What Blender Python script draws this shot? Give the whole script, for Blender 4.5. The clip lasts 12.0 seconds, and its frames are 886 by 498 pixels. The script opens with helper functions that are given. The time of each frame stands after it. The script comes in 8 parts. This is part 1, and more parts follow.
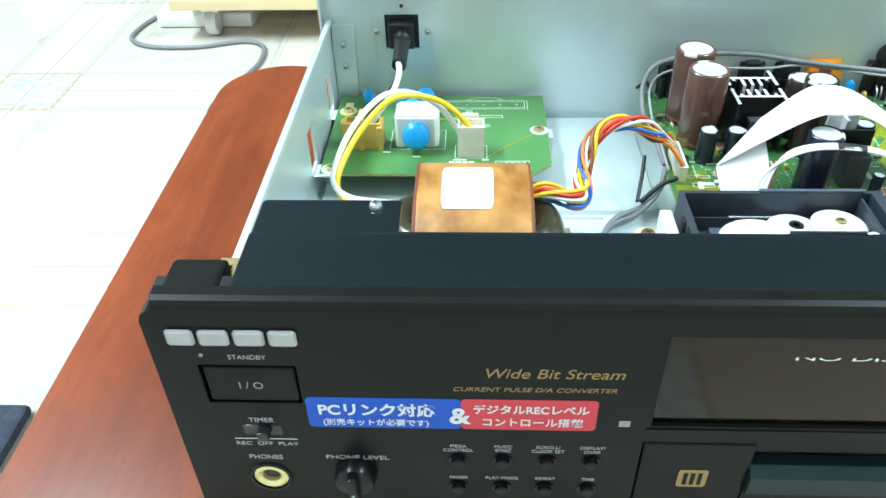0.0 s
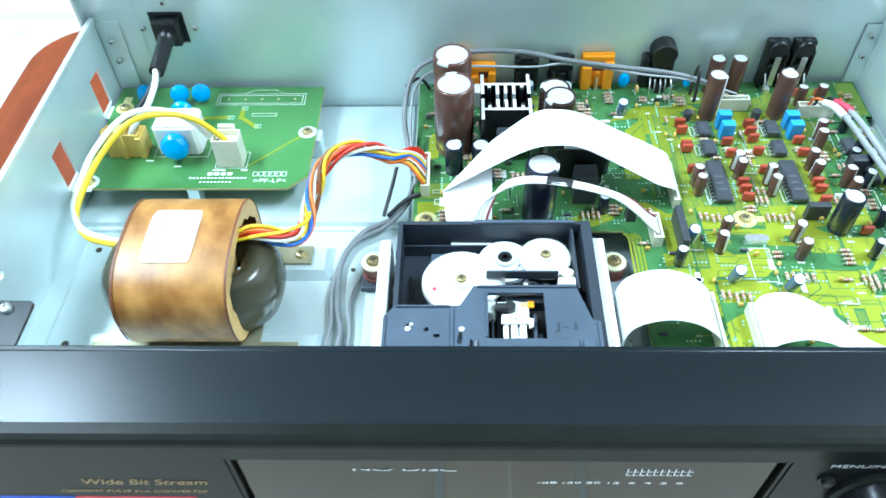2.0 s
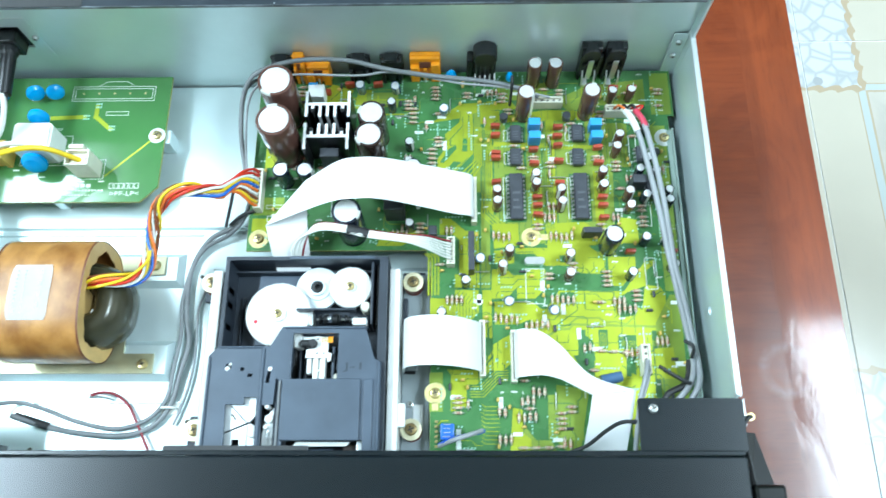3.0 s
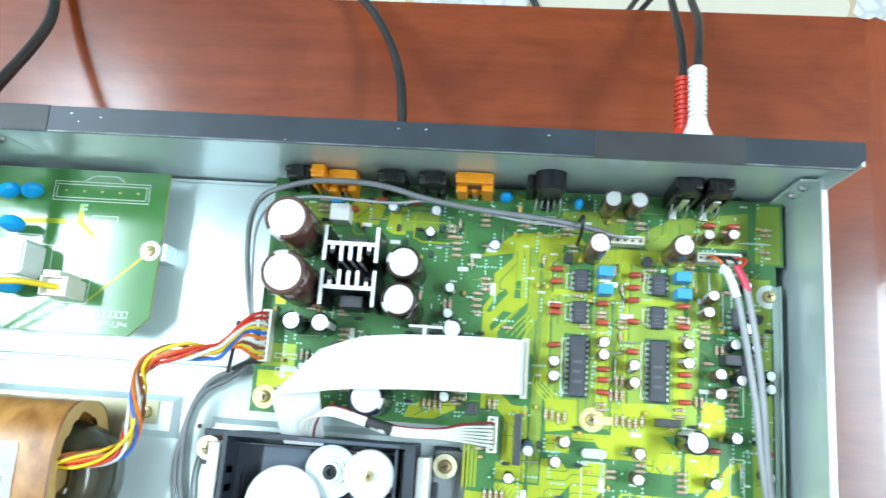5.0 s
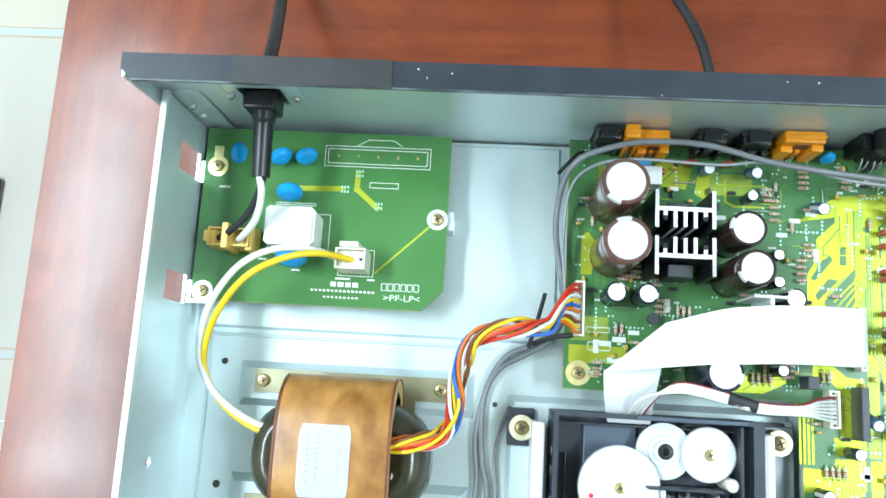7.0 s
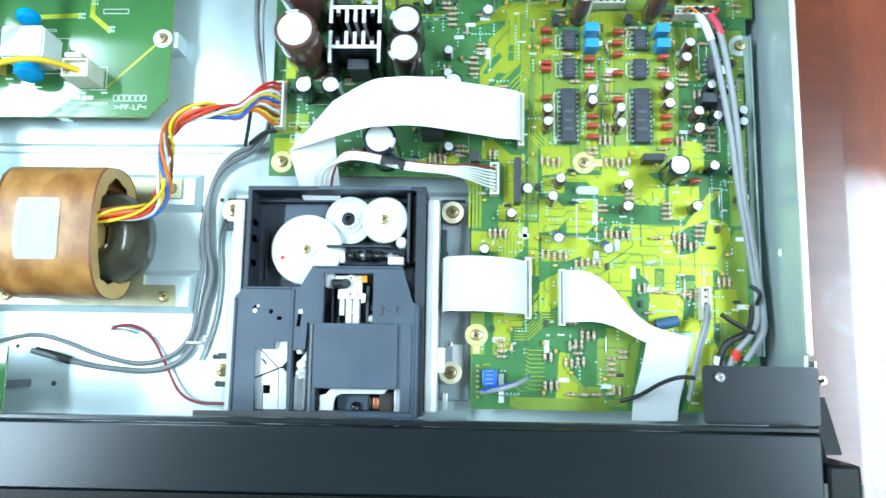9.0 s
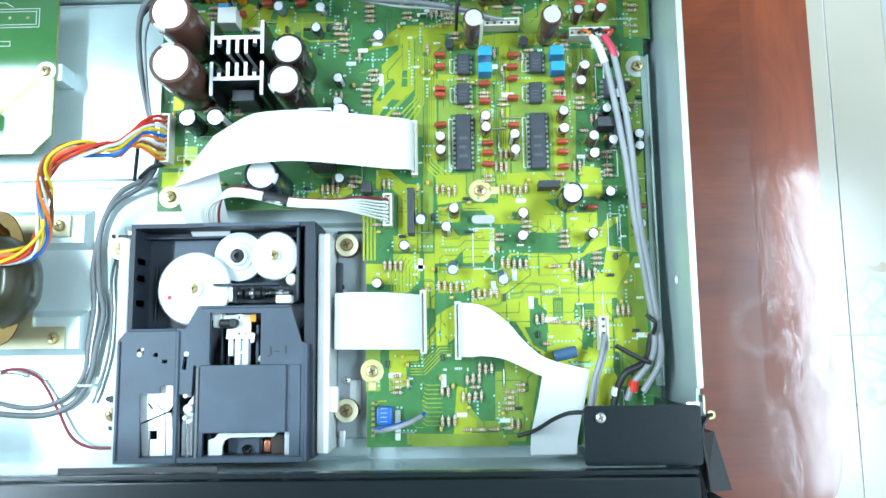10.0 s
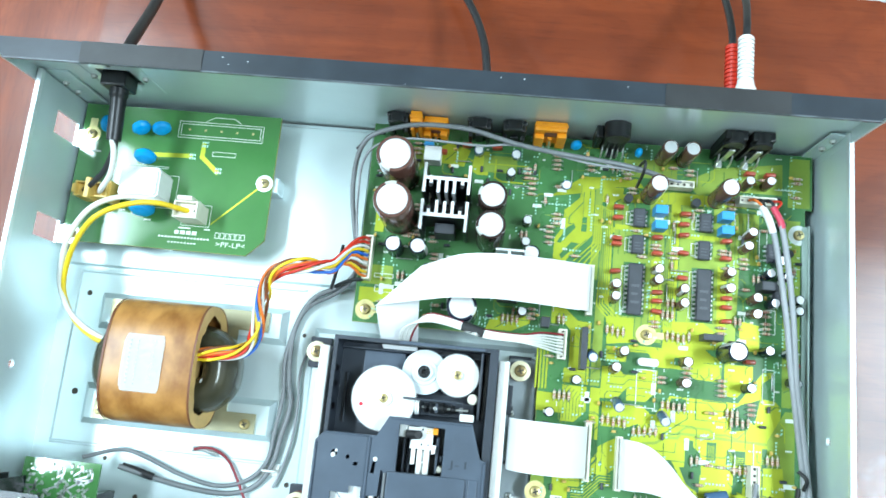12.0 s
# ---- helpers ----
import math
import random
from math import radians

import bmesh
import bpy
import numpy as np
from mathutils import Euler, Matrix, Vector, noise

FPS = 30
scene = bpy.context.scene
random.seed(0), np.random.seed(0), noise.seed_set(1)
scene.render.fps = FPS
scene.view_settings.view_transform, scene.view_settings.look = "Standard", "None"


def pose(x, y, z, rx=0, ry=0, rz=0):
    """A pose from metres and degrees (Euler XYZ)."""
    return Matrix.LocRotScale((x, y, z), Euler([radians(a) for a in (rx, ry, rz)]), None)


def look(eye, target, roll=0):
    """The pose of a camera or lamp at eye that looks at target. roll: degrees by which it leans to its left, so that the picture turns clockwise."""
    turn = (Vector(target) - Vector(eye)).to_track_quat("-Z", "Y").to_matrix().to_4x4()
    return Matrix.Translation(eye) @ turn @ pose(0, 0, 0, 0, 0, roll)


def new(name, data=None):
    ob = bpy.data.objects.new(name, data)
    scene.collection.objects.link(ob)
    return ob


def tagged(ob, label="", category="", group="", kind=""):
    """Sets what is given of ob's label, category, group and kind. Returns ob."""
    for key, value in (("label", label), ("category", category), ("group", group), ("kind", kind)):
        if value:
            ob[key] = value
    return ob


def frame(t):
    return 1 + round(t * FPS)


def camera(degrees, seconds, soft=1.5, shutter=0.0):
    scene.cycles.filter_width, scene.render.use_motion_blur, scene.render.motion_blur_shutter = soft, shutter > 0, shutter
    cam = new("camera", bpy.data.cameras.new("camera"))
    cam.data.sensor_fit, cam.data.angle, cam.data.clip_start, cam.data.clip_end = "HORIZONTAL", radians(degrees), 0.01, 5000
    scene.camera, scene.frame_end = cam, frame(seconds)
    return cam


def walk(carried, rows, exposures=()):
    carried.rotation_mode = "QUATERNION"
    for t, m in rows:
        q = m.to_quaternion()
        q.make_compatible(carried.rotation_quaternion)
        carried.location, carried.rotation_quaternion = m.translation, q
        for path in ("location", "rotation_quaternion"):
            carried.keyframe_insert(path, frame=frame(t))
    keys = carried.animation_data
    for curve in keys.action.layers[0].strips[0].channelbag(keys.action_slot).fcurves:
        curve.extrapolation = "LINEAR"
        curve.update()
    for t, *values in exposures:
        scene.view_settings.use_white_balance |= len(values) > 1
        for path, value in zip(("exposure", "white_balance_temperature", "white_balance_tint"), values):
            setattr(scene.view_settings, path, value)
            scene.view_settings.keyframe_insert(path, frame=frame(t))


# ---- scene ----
cam = camera(60.0, 12.0, 1.5, 0.15)
PATH = [
    (0, (0.084, -0.139, 0.253), (-0.001, 1.419, -0.998), -1.6),
    (0.5, (0.096, -0.154, 0.269), (0.025, 1.382, -1.009), -4.0),
    (0.7, (0.101, -0.177, 0.291), (0.057, 1.359, -0.988), -4.5),
    (1, (0.118, -0.194, 0.305), (0.181, 1.357, -0.956), -4.8),
    (1.2, (0.126, -0.184, 0.303), (0.322, 1.366, -0.946), -1.1),
    (1.5, (0.153, -0.152, 0.311), (0.362, 1.383, -0.954), -1.0),
    (1.7, (0.154, -0.128, 0.327), (0.212, 1.316, -1.056), -0.1),
    (2, (0.202, -0.094, 0.315), (0.155, 1.217, -1.195), -1.6),
    (2.2, (0.212, -0.068, 0.364), (0.109, 1.142, -1.225), -3.3),
    (2.5, (0.228, -0.041, 0.427), (0.156, 0.83, -1.372), -6.2),
    (3, (0.298, 0.008, 0.446), (0.258, 0.692, -1.433), -3.4),
    (3.2, (0.313, 0.033, 0.434), (0.283, 0.688, -1.456), -1.0),
    (4.8, (0.321, 0.159, 0.408), (0.161, 0.594, -1.538), -17.5),
    (5, (0.293, 0.159, 0.407), (0.142, 0.581, -1.542), -15.9),
    (5.5, (0.206, 0.163, 0.407), (0.063, 0.558, -1.549), -15.8),
    (6, (0.166, 0.169, 0.402), (0.024, 0.549, -1.556), -16.9),
    (6.5, (0.146, 0.175, 0.393), (0.036, 0.529, -1.572), -14.2),
    (6.7, (0.141, 0.169, 0.39), (0.027, 0.522, -1.575), -14.9),
    (8.3, (0.196, 0.075, 0.417), (0.078, 0.337, -1.562), -20.5),
    (8.5, (0.216, 0.066, 0.419), (0.124, 0.339, -1.56), -15.4),
    (9, (0.283, 0.062, 0.422), (0.207, 0.349, -1.556), -14.1),
    (9.5, (0.319, 0.067, 0.422), (0.254, 0.344, -1.558), -13.7),
    (10, (0.328, 0.083, 0.414), (0.287, 0.35, -1.568), -9.6),
    (10.3, (0.338, 0.112, 0.41), (0.258, 0.366, -1.573), -19.1),
    (10.5, (0.33, 0.124, 0.417), (0.246, 0.415, -1.56), -16.9),
    (11, (0.322, 0.144, 0.424), (0.232, 0.493, -1.543), -14.8),
    (11.5, (0.309, 0.146, 0.433), (0.215, 0.512, -1.531), -13.5),
    (11.7, (0.283, 0.138, 0.449), (0.167, 0.517, -1.511), -13.2),
    (12, (0.252, 0.116, 0.463), (0.125, 0.503, -1.495), -12.8),
]
walk(cam, [(t, look(eye, target, roll)) for t, eye, target, roll in PATH], [(0.0, 0.3, 6450, 9), (1.0, 0.42, 6250, 8), (2.0, 0.42, 5800, 7), (2.2, 0.24, 5800, 7), (2.5, 0.22, 5820, 7), (3.0, 0.02, 6120, 7), (5.0, -0.06, 6330, 10), (6.0, -0.17, 6570, 12), (8.5, -0.06, 6080, 8), (9.5, -0.09, 5930, 7), (10.5, -0.08, 6080, 7), (12.0, -0.04, 6230, 8)])

# ---- world, lamps, exposure ----
world = bpy.data.worlds.new("room_air")
scene.world = world
world.use_nodes = True
world.node_tree.nodes["Background"].inputs[0].default_value = (0.9, 0.97, 1.0, 1)
world.node_tree.nodes["Background"].inputs[1].default_value = 0.05
scene.view_settings.exposure = 0.0
FLOOR = -0.33
CEIL = 2.3


def ceiling_light(x, y, sx, sy, watts):
    data = bpy.data.lights.new("ceiling_tube_light", "AREA")
    data.shape, data.size, data.size_y, data.energy, data.color = "RECTANGLE", sx, sy, watts, (0.80, 0.985, 1.09)
    ob = new("ceiling_tube_light", data)
    ob.matrix_world = pose(x, y, CEIL - 0.06)
    return ob


ceiling_light(-1.27, 0.44, 0.36, 1.76, 114)
ceiling_light(1.76, 0.14, 0.52, 1.12, 78)


# ---- materials ----
def rgb(c):
    return (*c, 1)


def mat(name, base, rough=0.5, metal=0.0, vary=0.0, scale=40.0, bump=0.0, bscale=200.0, second=None, coat=0.0, spec=0.5, rvary=0.0, stretch=(1, 1, 1), island=0.0, per_object=0.0):
    """Principled surface: base colour broken up by noise at two scales, with relief and uneven gloss."""
    m = bpy.data.materials.new(name)
    m.use_nodes = True
    nt = m.node_tree
    p = nt.nodes["Principled BSDF"]
    p.inputs["Roughness"].default_value = rough
    p.inputs["Metallic"].default_value = metal
    p.inputs["Specular IOR Level"].default_value = spec
    p.inputs["Coat Weight"].default_value = coat
    p.inputs["Coat Roughness"].default_value = 0.08
    p.inputs["Base Color"].default_value = rgb(base)
    tc = nt.nodes.new("ShaderNodeTexCoord")
    mp = nt.nodes.new("ShaderNodeMapping")
    mp.inputs["Scale"].default_value = stretch
    nt.links.new(tc.outputs["Object"], mp.inputs["Vector"])
    n1 = nt.nodes.new("ShaderNodeTexNoise")
    n1.inputs["Scale"].default_value, n1.inputs["Detail"].default_value = scale, 6
    nt.links.new(mp.outputs[0], n1.inputs["Vector"])
    if vary or second:
        ramp = nt.nodes.new("ShaderNodeValToRGB")
        a = second or tuple(max(0, c * (1 - vary)) for c in base)
        b = base if second else tuple(min(1, c * (1 + vary)) for c in base)
        ramp.color_ramp.elements[0].position, ramp.color_ramp.elements[1].position = 0.35, 0.65
        ramp.color_ramp.elements[0].color, ramp.color_ramp.elements[1].color = rgb(a), rgb(b)
        nt.links.new(n1.outputs["Fac"], ramp.inputs[0])
        out = ramp.outputs[0]
        if island or per_object:
            hsv = nt.nodes.new("ShaderNodeHueSaturation")
            src = nt.nodes.new("ShaderNodeNewGeometry") if island else nt.nodes.new("ShaderNodeObjectInfo")
            rnd = src.outputs["Random Per Island"] if island else src.outputs["Random"]
            mr = nt.nodes.new("ShaderNodeMapRange")
            k = island or per_object
            mr.inputs["To Min"].default_value, mr.inputs["To Max"].default_value = 1 - k, 1 + k
            nt.links.new(rnd, mr.inputs["Value"])
            nt.links.new(mr.outputs[0], hsv.inputs["Value"])
            nt.links.new(out, hsv.inputs["Color"])
            out = hsv.outputs[0]
        nt.links.new(out, p.inputs["Base Color"])
    if rvary:
        mr = nt.nodes.new("ShaderNodeMapRange")
        mr.inputs["To Min"].default_value, mr.inputs["To Max"].default_value = max(0.02, rough - rvary), min(1, rough + rvary)
        n3 = nt.nodes.new("ShaderNodeTexNoise")
        n3.inputs["Scale"].default_value, n3.inputs["Detail"].default_value = scale * 0.6, 8
        nt.links.new(mp.outputs[0], n3.inputs["Vector"])
        nt.links.new(n3.outputs["Fac"], mr.inputs["Value"])
        nt.links.new(mr.outputs[0], p.inputs["Roughness"])
    if bump:
        n2 = nt.nodes.new("ShaderNodeTexNoise")
        n2.inputs["Scale"].default_value, n2.inputs["Detail"].default_value = bscale, 4
        nt.links.new(mp.outputs[0], n2.inputs["Vector"])
        b = nt.nodes.new("ShaderNodeBump")
        b.inputs["Strength"].default_value, b.inputs["Distance"].default_value = bump, 0.0005
        nt.links.new(n2.outputs["Fac"], b.inputs["Height"])
        nt.links.new(b.outputs[0], p.inputs["Normal"])
    return m


STEEL = mat("galvanised_steel", (0.64, 0.745, 0.75), 0.31, 0.42, 0.06, 18, 0.02, 900, rvary=0.07)
STEEL_EDGE = mat("cut_steel_edge", (0.72, 0.78, 0.78), 0.35, 0.6, 0.05, 60)
DARK_PAINT = mat("dark_grey_sheet_paint", (0.030, 0.038, 0.047), 0.34, 0.0, 0.12, 60, 0.05, 1500, spec=0.22)
FRONT_TOP = mat("black_brushed_sheet", (0.0042, 0.0085, 0.0112), 0.25, 0.0, 0.2, 30, 0.022, 1100, spec=0.36, stretch=(0.04, 1, 1), rvary=0.03)
FACE = mat("black_satin_face", (0.0068, 0.0080, 0.0068), 0.33, 0.0, 0.15, 60, 0.04, 2500, spec=0.14)
FACE_GLOSS = mat("black_gloss_plastic", (0.008, 0.009, 0.010), 0.16, 0.0, 0.1, 60)
SMOKED = mat("smoked_display_glass", (0.007, 0.005, 0.003), 0.05, 0.0, 0.1, 40, spec=0.36)
SMOKED.node_tree.nodes["Principled BSDF"].inputs["Specular Tint"].default_value = (1.0, 0.84, 0.66, 1)
TRAY_DOOR = mat("teal_black_flap", (0.008, 0.022, 0.022), 0.34, 0.0, 0.1, 60, spec=0.25)
BLACK = mat("black_plastic", (0.008, 0.009, 0.010), 0.36, 0.0, 0.2, 80, 0.05, 1500)
RUBBER = mat("black_cable_rubber", (0.018, 0.019, 0.02), 0.5, 0.0, 0.25, 60, 0.05, 900)
SLATE = mat("slate_grey_plastic", (0.061, 0.082, 0.113), 0.46, 0.0, 0.12, 50, 0.06, 1800)
SLATE_DARK = mat("dark_slate_plastic", (0.026, 0.034, 0.047), 0.5, 0.0, 0.15, 50, 0.06, 1800)
WHITE_PL = mat("white_plastic", (0.78, 0.79, 0.76), 0.42, 0.0, 0.04, 90)
NYLON = mat("white_nylon_gear", (0.80, 0.81, 0.79), 0.38, 0.0, 0.03, 120)
PCB = mat("green_solder_mask", (0.066, 0.195, 0.060), 0.28, 0.0, 0.10, 55, 0.04, 900, second=(0.052, 0.165, 0.050), rvary=0.08)
PCB_PALE = mat("light_green_solder_mask", (0.075, 0.215, 0.065), 0.13, 0.0, 0.08, 35, 0.012, 300, second=(0.062, 0.190, 0.055), rvary=0.03)
PCB_EDGE = mat("board_edge", (0.35, 0.36, 0.12), 0.6, 0.0, 0.1, 90)
TRACE = mat("copper_under_mask", (0.400, 0.460, 0.036), 0.42, 0.65, 0.10, 60, 0.05, 900, rvary=0.08)
TRACE_OLIVE = mat("copper_under_olive_mask", (0.255, 0.350, 0.056), 0.42, 0.6, 0.12, 60, 0.05, 900)
SILK = mat("white_silkscreen", (0.72, 0.78, 0.70), 0.6)
PAD = mat("tinned_pad", (0.42, 0.72, 0.58), 0.34, 0.3, 0.1, 300)
TIN = mat("solder_tin", (0.62, 0.64, 0.63), 0.3, 0.85, 0.1, 200)
ALU = mat("bare_aluminium", (0.80, 0.81, 0.82), 0.30, 0.85, 0.04, 200, 0.03, 1500)
CAP_TOP = mat("aluminium_can_top", (0.82, 0.83, 0.83), 0.38, 0.6, 0.04, 200)
SLEEVE_BROWN = mat("brown_capacitor_sleeve", (0.105, 0.049, 0.037), 0.20, 0.0, 0.15, 50)
SLEEVE_DARK = mat("dark_brown_capacitor_sleeve", (0.034, 0.020, 0.017), 0.18, 0.0, 0.15, 50)
SLEEVE_NAVY = mat("navy_capacitor_sleeve", (0.012, 0.016, 0.030), 0.22, 0.0, 0.15, 80)
SLEEVE_BLUE = mat("blue_grey_capacitor_sleeve", (0.06, 0.12, 0.22), 0.25, 0.0, 0.15, 80)
STRIPE = mat("pale_sleeve_stripe", (0.55, 0.56, 0.52), 0.4)
BLUE = mat("blue_film_block", (0.04, 0.30, 0.62), 0.38, 0.0, 0.08, 120)
BLUE_DISC = mat("blue_ceramic_disc", (0.010, 0.34, 0.76), 0.25, 0.0, 0.12, 120, 0.1, 400)
RED_CAP = mat("red_brown_film_capacitor", (0.36, 0.055, 0.028), 0.3, 0.0, 0.15, 120, per_object=0.2)
BEIGE = mat("beige_resistor_body", (0.60, 0.52, 0.38), 0.45, 0.0, 0.15, 400)
BAND = mat("brown_colour_band", (0.16, 0.05, 0.02), 0.5)
BAND_RED = mat("red_colour_band", (0.40, 0.03, 0.02), 0.5)
DIP = mat("black_chip_epoxy", (0.042, 0.046, 0.054), 0.45, 0.0, 0.12, 200, 0.06, 2500)
ORANGE = mat("orange_socket_plastic", (0.95, 0.34, 0.008), 0.38, 0.0, 0.08, 90)
TAN = mat("tan_connector_plastic", (0.62, 0.42, 0.10), 0.42, 0.0, 0.1, 150)
CREAM = mat("cream_connector_plastic", (0.70, 0.68, 0.56), 0.45, 0.0, 0.05, 150)
BRASS = mat("yellow_passivated_screw", (0.62, 0.50, 0.24), 0.3, 0.85, 0.12, 300)
BRASS_PLATE = mat("gold_plated_ring", (0.84, 0.74, 0.34), 0.28, 0.45, 0.1, 300)
# dark colour stands in for the shade inside holes, slots and screw crosses
HOLE_SHADE = mat("dark_hole_shade", (0.05, 0.045, 0.03), 0.6)
RED_RUBBER = mat("red_brown_grommet", (0.18, 0.055, 0.04), 0.55, 0.0, 0.1, 200)
TAPE = mat("brown_varnished_paper_tape", (0.49, 0.235, 0.060), 0.40, 0.0, 0.0, 95, 0.16, 120, second=(0.25, 0.095, 0.016), rvary=0.12, stretch=(1, 0.7, 0.7), spec=0.62)
TAPE_EDGE = mat("tan_paper_tape_edge", (0.58, 0.37, 0.13), 0.5, 0.0, 0.15, 60, 0.1, 400)
CORE = mat("olive_varnished_core", (0.055, 0.050, 0.028), 0.22, 0.1, 0.25, 60, 0.05, 200)
LABEL = mat("white_paper_label", (0.90, 0.89, 0.87), 0.7, 0.0, 0.02, 90)
INK_WHITE = mat("white_print", (0.70, 0.72, 0.72), 0.5)
INK_DIM = mat("faint_chip_print", (0.085, 0.090, 0.10), 0.5)
INK_LEGEND = mat("pale_legend_print", (0.42, 0.43, 0.43), 0.5)
INK_GREY = mat("grey_print", (0.30, 0.31, 0.31), 0.5)
INK_GOLD = mat("gold_print", (0.34, 0.23, 0.095), 0.35, 0.5)
KNOB = mat("black_satin_knob", (0.005, 0.005, 0.006), 0.26, 0.0, 0.1, 80, spec=0.2)
STK_BLUE = mat("blue_sticker", (0.008, 0.085, 0.50), 0.34, spec=0.22)
STK_RED = mat("red_sticker", (0.62, 0.05, 0.07), 0.34, spec=0.25)
RIBBON = mat("white_flat_cable", (0.76, 0.77, 0.77), 0.42, 0.0, 0.02, 60, 0.05, 120)
W_WHITE = mat("white_wire", (0.76, 0.77, 0.72), 0.4, 0.0, 0.04, 90)
W_YELLOW = mat("yellow_wire", (0.82, 0.58, 0.02), 0.38, 0.0, 0.06, 90)
W_RED = mat("red_wire", (0.60, 0.035, 0.015), 0.38, 0.0, 0.06, 90)
W_ORANGE = mat("orange_wire", (0.75, 0.17, 0.02), 0.38, 0.0, 0.06, 90)
W_BLUE = mat("blue_wire", (0.02, 0.13, 0.55), 0.38, 0.0, 0.06, 90)
W_BROWN = mat("brown_wire", (0.20, 0.06, 0.02), 0.38, 0.0, 0.06, 90)
W_GREY = mat("grey_cable", (0.17, 0.18, 0.185), 0.45, 0.0, 0.08, 90)
W_PALE = mat("pale_grey_cable", (0.29, 0.30, 0.31), 0.45, 0.0, 0.06, 90)
W_MAROON = mat("maroon_wire", (0.24, 0.02, 0.03), 0.4)
WOOD_PALE = mat("pale_pine_board", (0.72, 0.56, 0.32), 0.55, 0.0, 0.10, 14, 0.15, 90, stretch=(0.12, 1, 1))
WOOD_ORANGE = mat("orange_varnished_wood", (0.42, 0.13, 0.03), 0.3, 0.0, 0.2, 10, 0.05, 90, stretch=(0.1, 1, 1))
WALL_DULL = mat("dark_unseen_wall", (0.10, 0.097, 0.09), 0.7, 0.0, 0.04, 3, 0.1, 300)
WALL = mat("white_wall_paint", (0.80, 0.81, 0.80), 0.7, 0.0, 0.03, 3, 0.1, 300)
CLEAR_WHEEL = mat("milky_clear_wheel", (0.60, 0.60, 0.57), 0.12, 0.0, 0.15, 30, spec=0.8)


def wood_table(name, base, dark, across, pits, cloudy=(0.05, 0.16), coat=0.6, spec=0.24):
    """Red-brown lacquered wood: fine grain along x (or across it), a hazy worn lacquer full of small scratches and pits."""
    m = mat(name, base, 0.42, 0.0, 0, 14, 0, 60, second=dark, coat=coat, spec=spec, stretch=(1, 0.35, 1) if across else (0.35, 1, 1))
    nt = m.node_tree
    p = nt.nodes["Principled BSDF"]
    old = p.inputs["Base Color"].links[0].from_socket
    tc = nt.nodes.new("ShaderNodeTexCoord")

    def noise(scale, stretch, detail=6, warp=0.0):
        mp = nt.nodes.new("ShaderNodeMapping")
        mp.inputs["Scale"].default_value = (stretch[1], stretch[0], 1) if across else stretch
        nt.links.new(tc.outputs["Object"], mp.inputs[0])
        w = nt.nodes.new("ShaderNodeTexNoise")
        w.inputs["Scale"].default_value, w.inputs["Detail"].default_value, w.inputs["Distortion"].default_value = scale, detail, warp
        nt.links.new(mp.outputs[0], w.inputs["Vector"])
        return w.outputs["Fac"]

    def ramp(src, p0, p1, c0, c1):
        r = nt.nodes.new("ShaderNodeValToRGB")
        r.color_ramp.elements[0].position, r.color_ramp.elements[1].position = p0, p1
        r.color_ramp.elements[0].color, r.color_ramp.elements[1].color = rgb(c0), rgb(c1)
        nt.links.new(src, r.inputs[0])
        return r.outputs[0]

    grain = ramp(noise(110, (0.05, 1, 1), 8, 0.6), 0.36, 0.64, (0.80, 0.77, 0.75), (1.06, 1.06, 1.06))
    mx = nt.nodes.new("ShaderNodeMix")
    mx.data_type, mx.blend_type = "RGBA", "MULTIPLY"
    mx.inputs["Factor"].default_value = 0.7
    nt.links.new(old, mx.inputs["A"])
    nt.links.new(grain, mx.inputs["B"])
    pores = ramp(noise(620, (0.09, 1, 1), 4, 0.8), 0.54, 0.66, (1, 1, 1), (0.66, 0.60, 0.56))
    swirl = ramp(noise(22, (0.5, 1, 1), 7, 2.2), 0.46, 0.58, (1.0, 1.0, 1.0), (0.84, 0.80, 0.78))
    out = mx.outputs["Result"]
    for layer, amount in ((pores, 0.35), (swirl, 0.8)):
        m2 = nt.nodes.new("ShaderNodeMix")
        m2.data_type, m2.blend_type = "RGBA", "MULTIPLY"
        m2.inputs["Factor"].default_value = amount
        nt.links.new(out, m2.inputs["A"])
        nt.links.new(layer, m2.inputs["B"])
        out = m2.outputs["Result"]
    # a pale ring left by a wet cup
    where = nt.nodes.new("ShaderNodeNewGeometry")
    gap = nt.nodes.new("ShaderNodeVectorMath")
    gap.operation = "DISTANCE"
    gap.inputs[1].default_value = (0.4885, 0.0945, 0.0)
    nt.links.new(where.outputs["Position"], gap.inputs[0])

    def calc(kind, a, b):
        n = nt.nodes.new("ShaderNodeMath")
        n.operation, n.use_clamp = kind, kind == "MULTIPLY"
        for sock, v in zip(n.inputs, (a, b)):
            if isinstance(v, float):
                sock.default_value = v
            else:
                nt.links.new(v, sock)
        return n.outputs[0]

    off = calc("ABSOLUTE", calc("SUBTRACT", gap.outputs["Value"], 0.0135), 0.0)
    ring = calc("MULTIPLY", calc("SUBTRACT", 0.0042, off), 260.0)
    stain = calc("MULTIPLY", ring, ramp(noise(70, (1, 1, 1), 4, 0.8), 0.38, 0.62, (0.04, 0.04, 0.04), (0.20, 0.20, 0.20)))
    pale = nt.nodes.new("ShaderNodeMix")
    pale.data_type = "RGBA"
    pale.inputs["B"].default_value = rgb((0.50, 0.42, 0.42))
    nt.links.new(stain, pale.inputs["Factor"])
    nt.links.new(out, pale.inputs["A"])
    nt.links.new(pale.outputs["Result"], p.inputs["Base Color"])
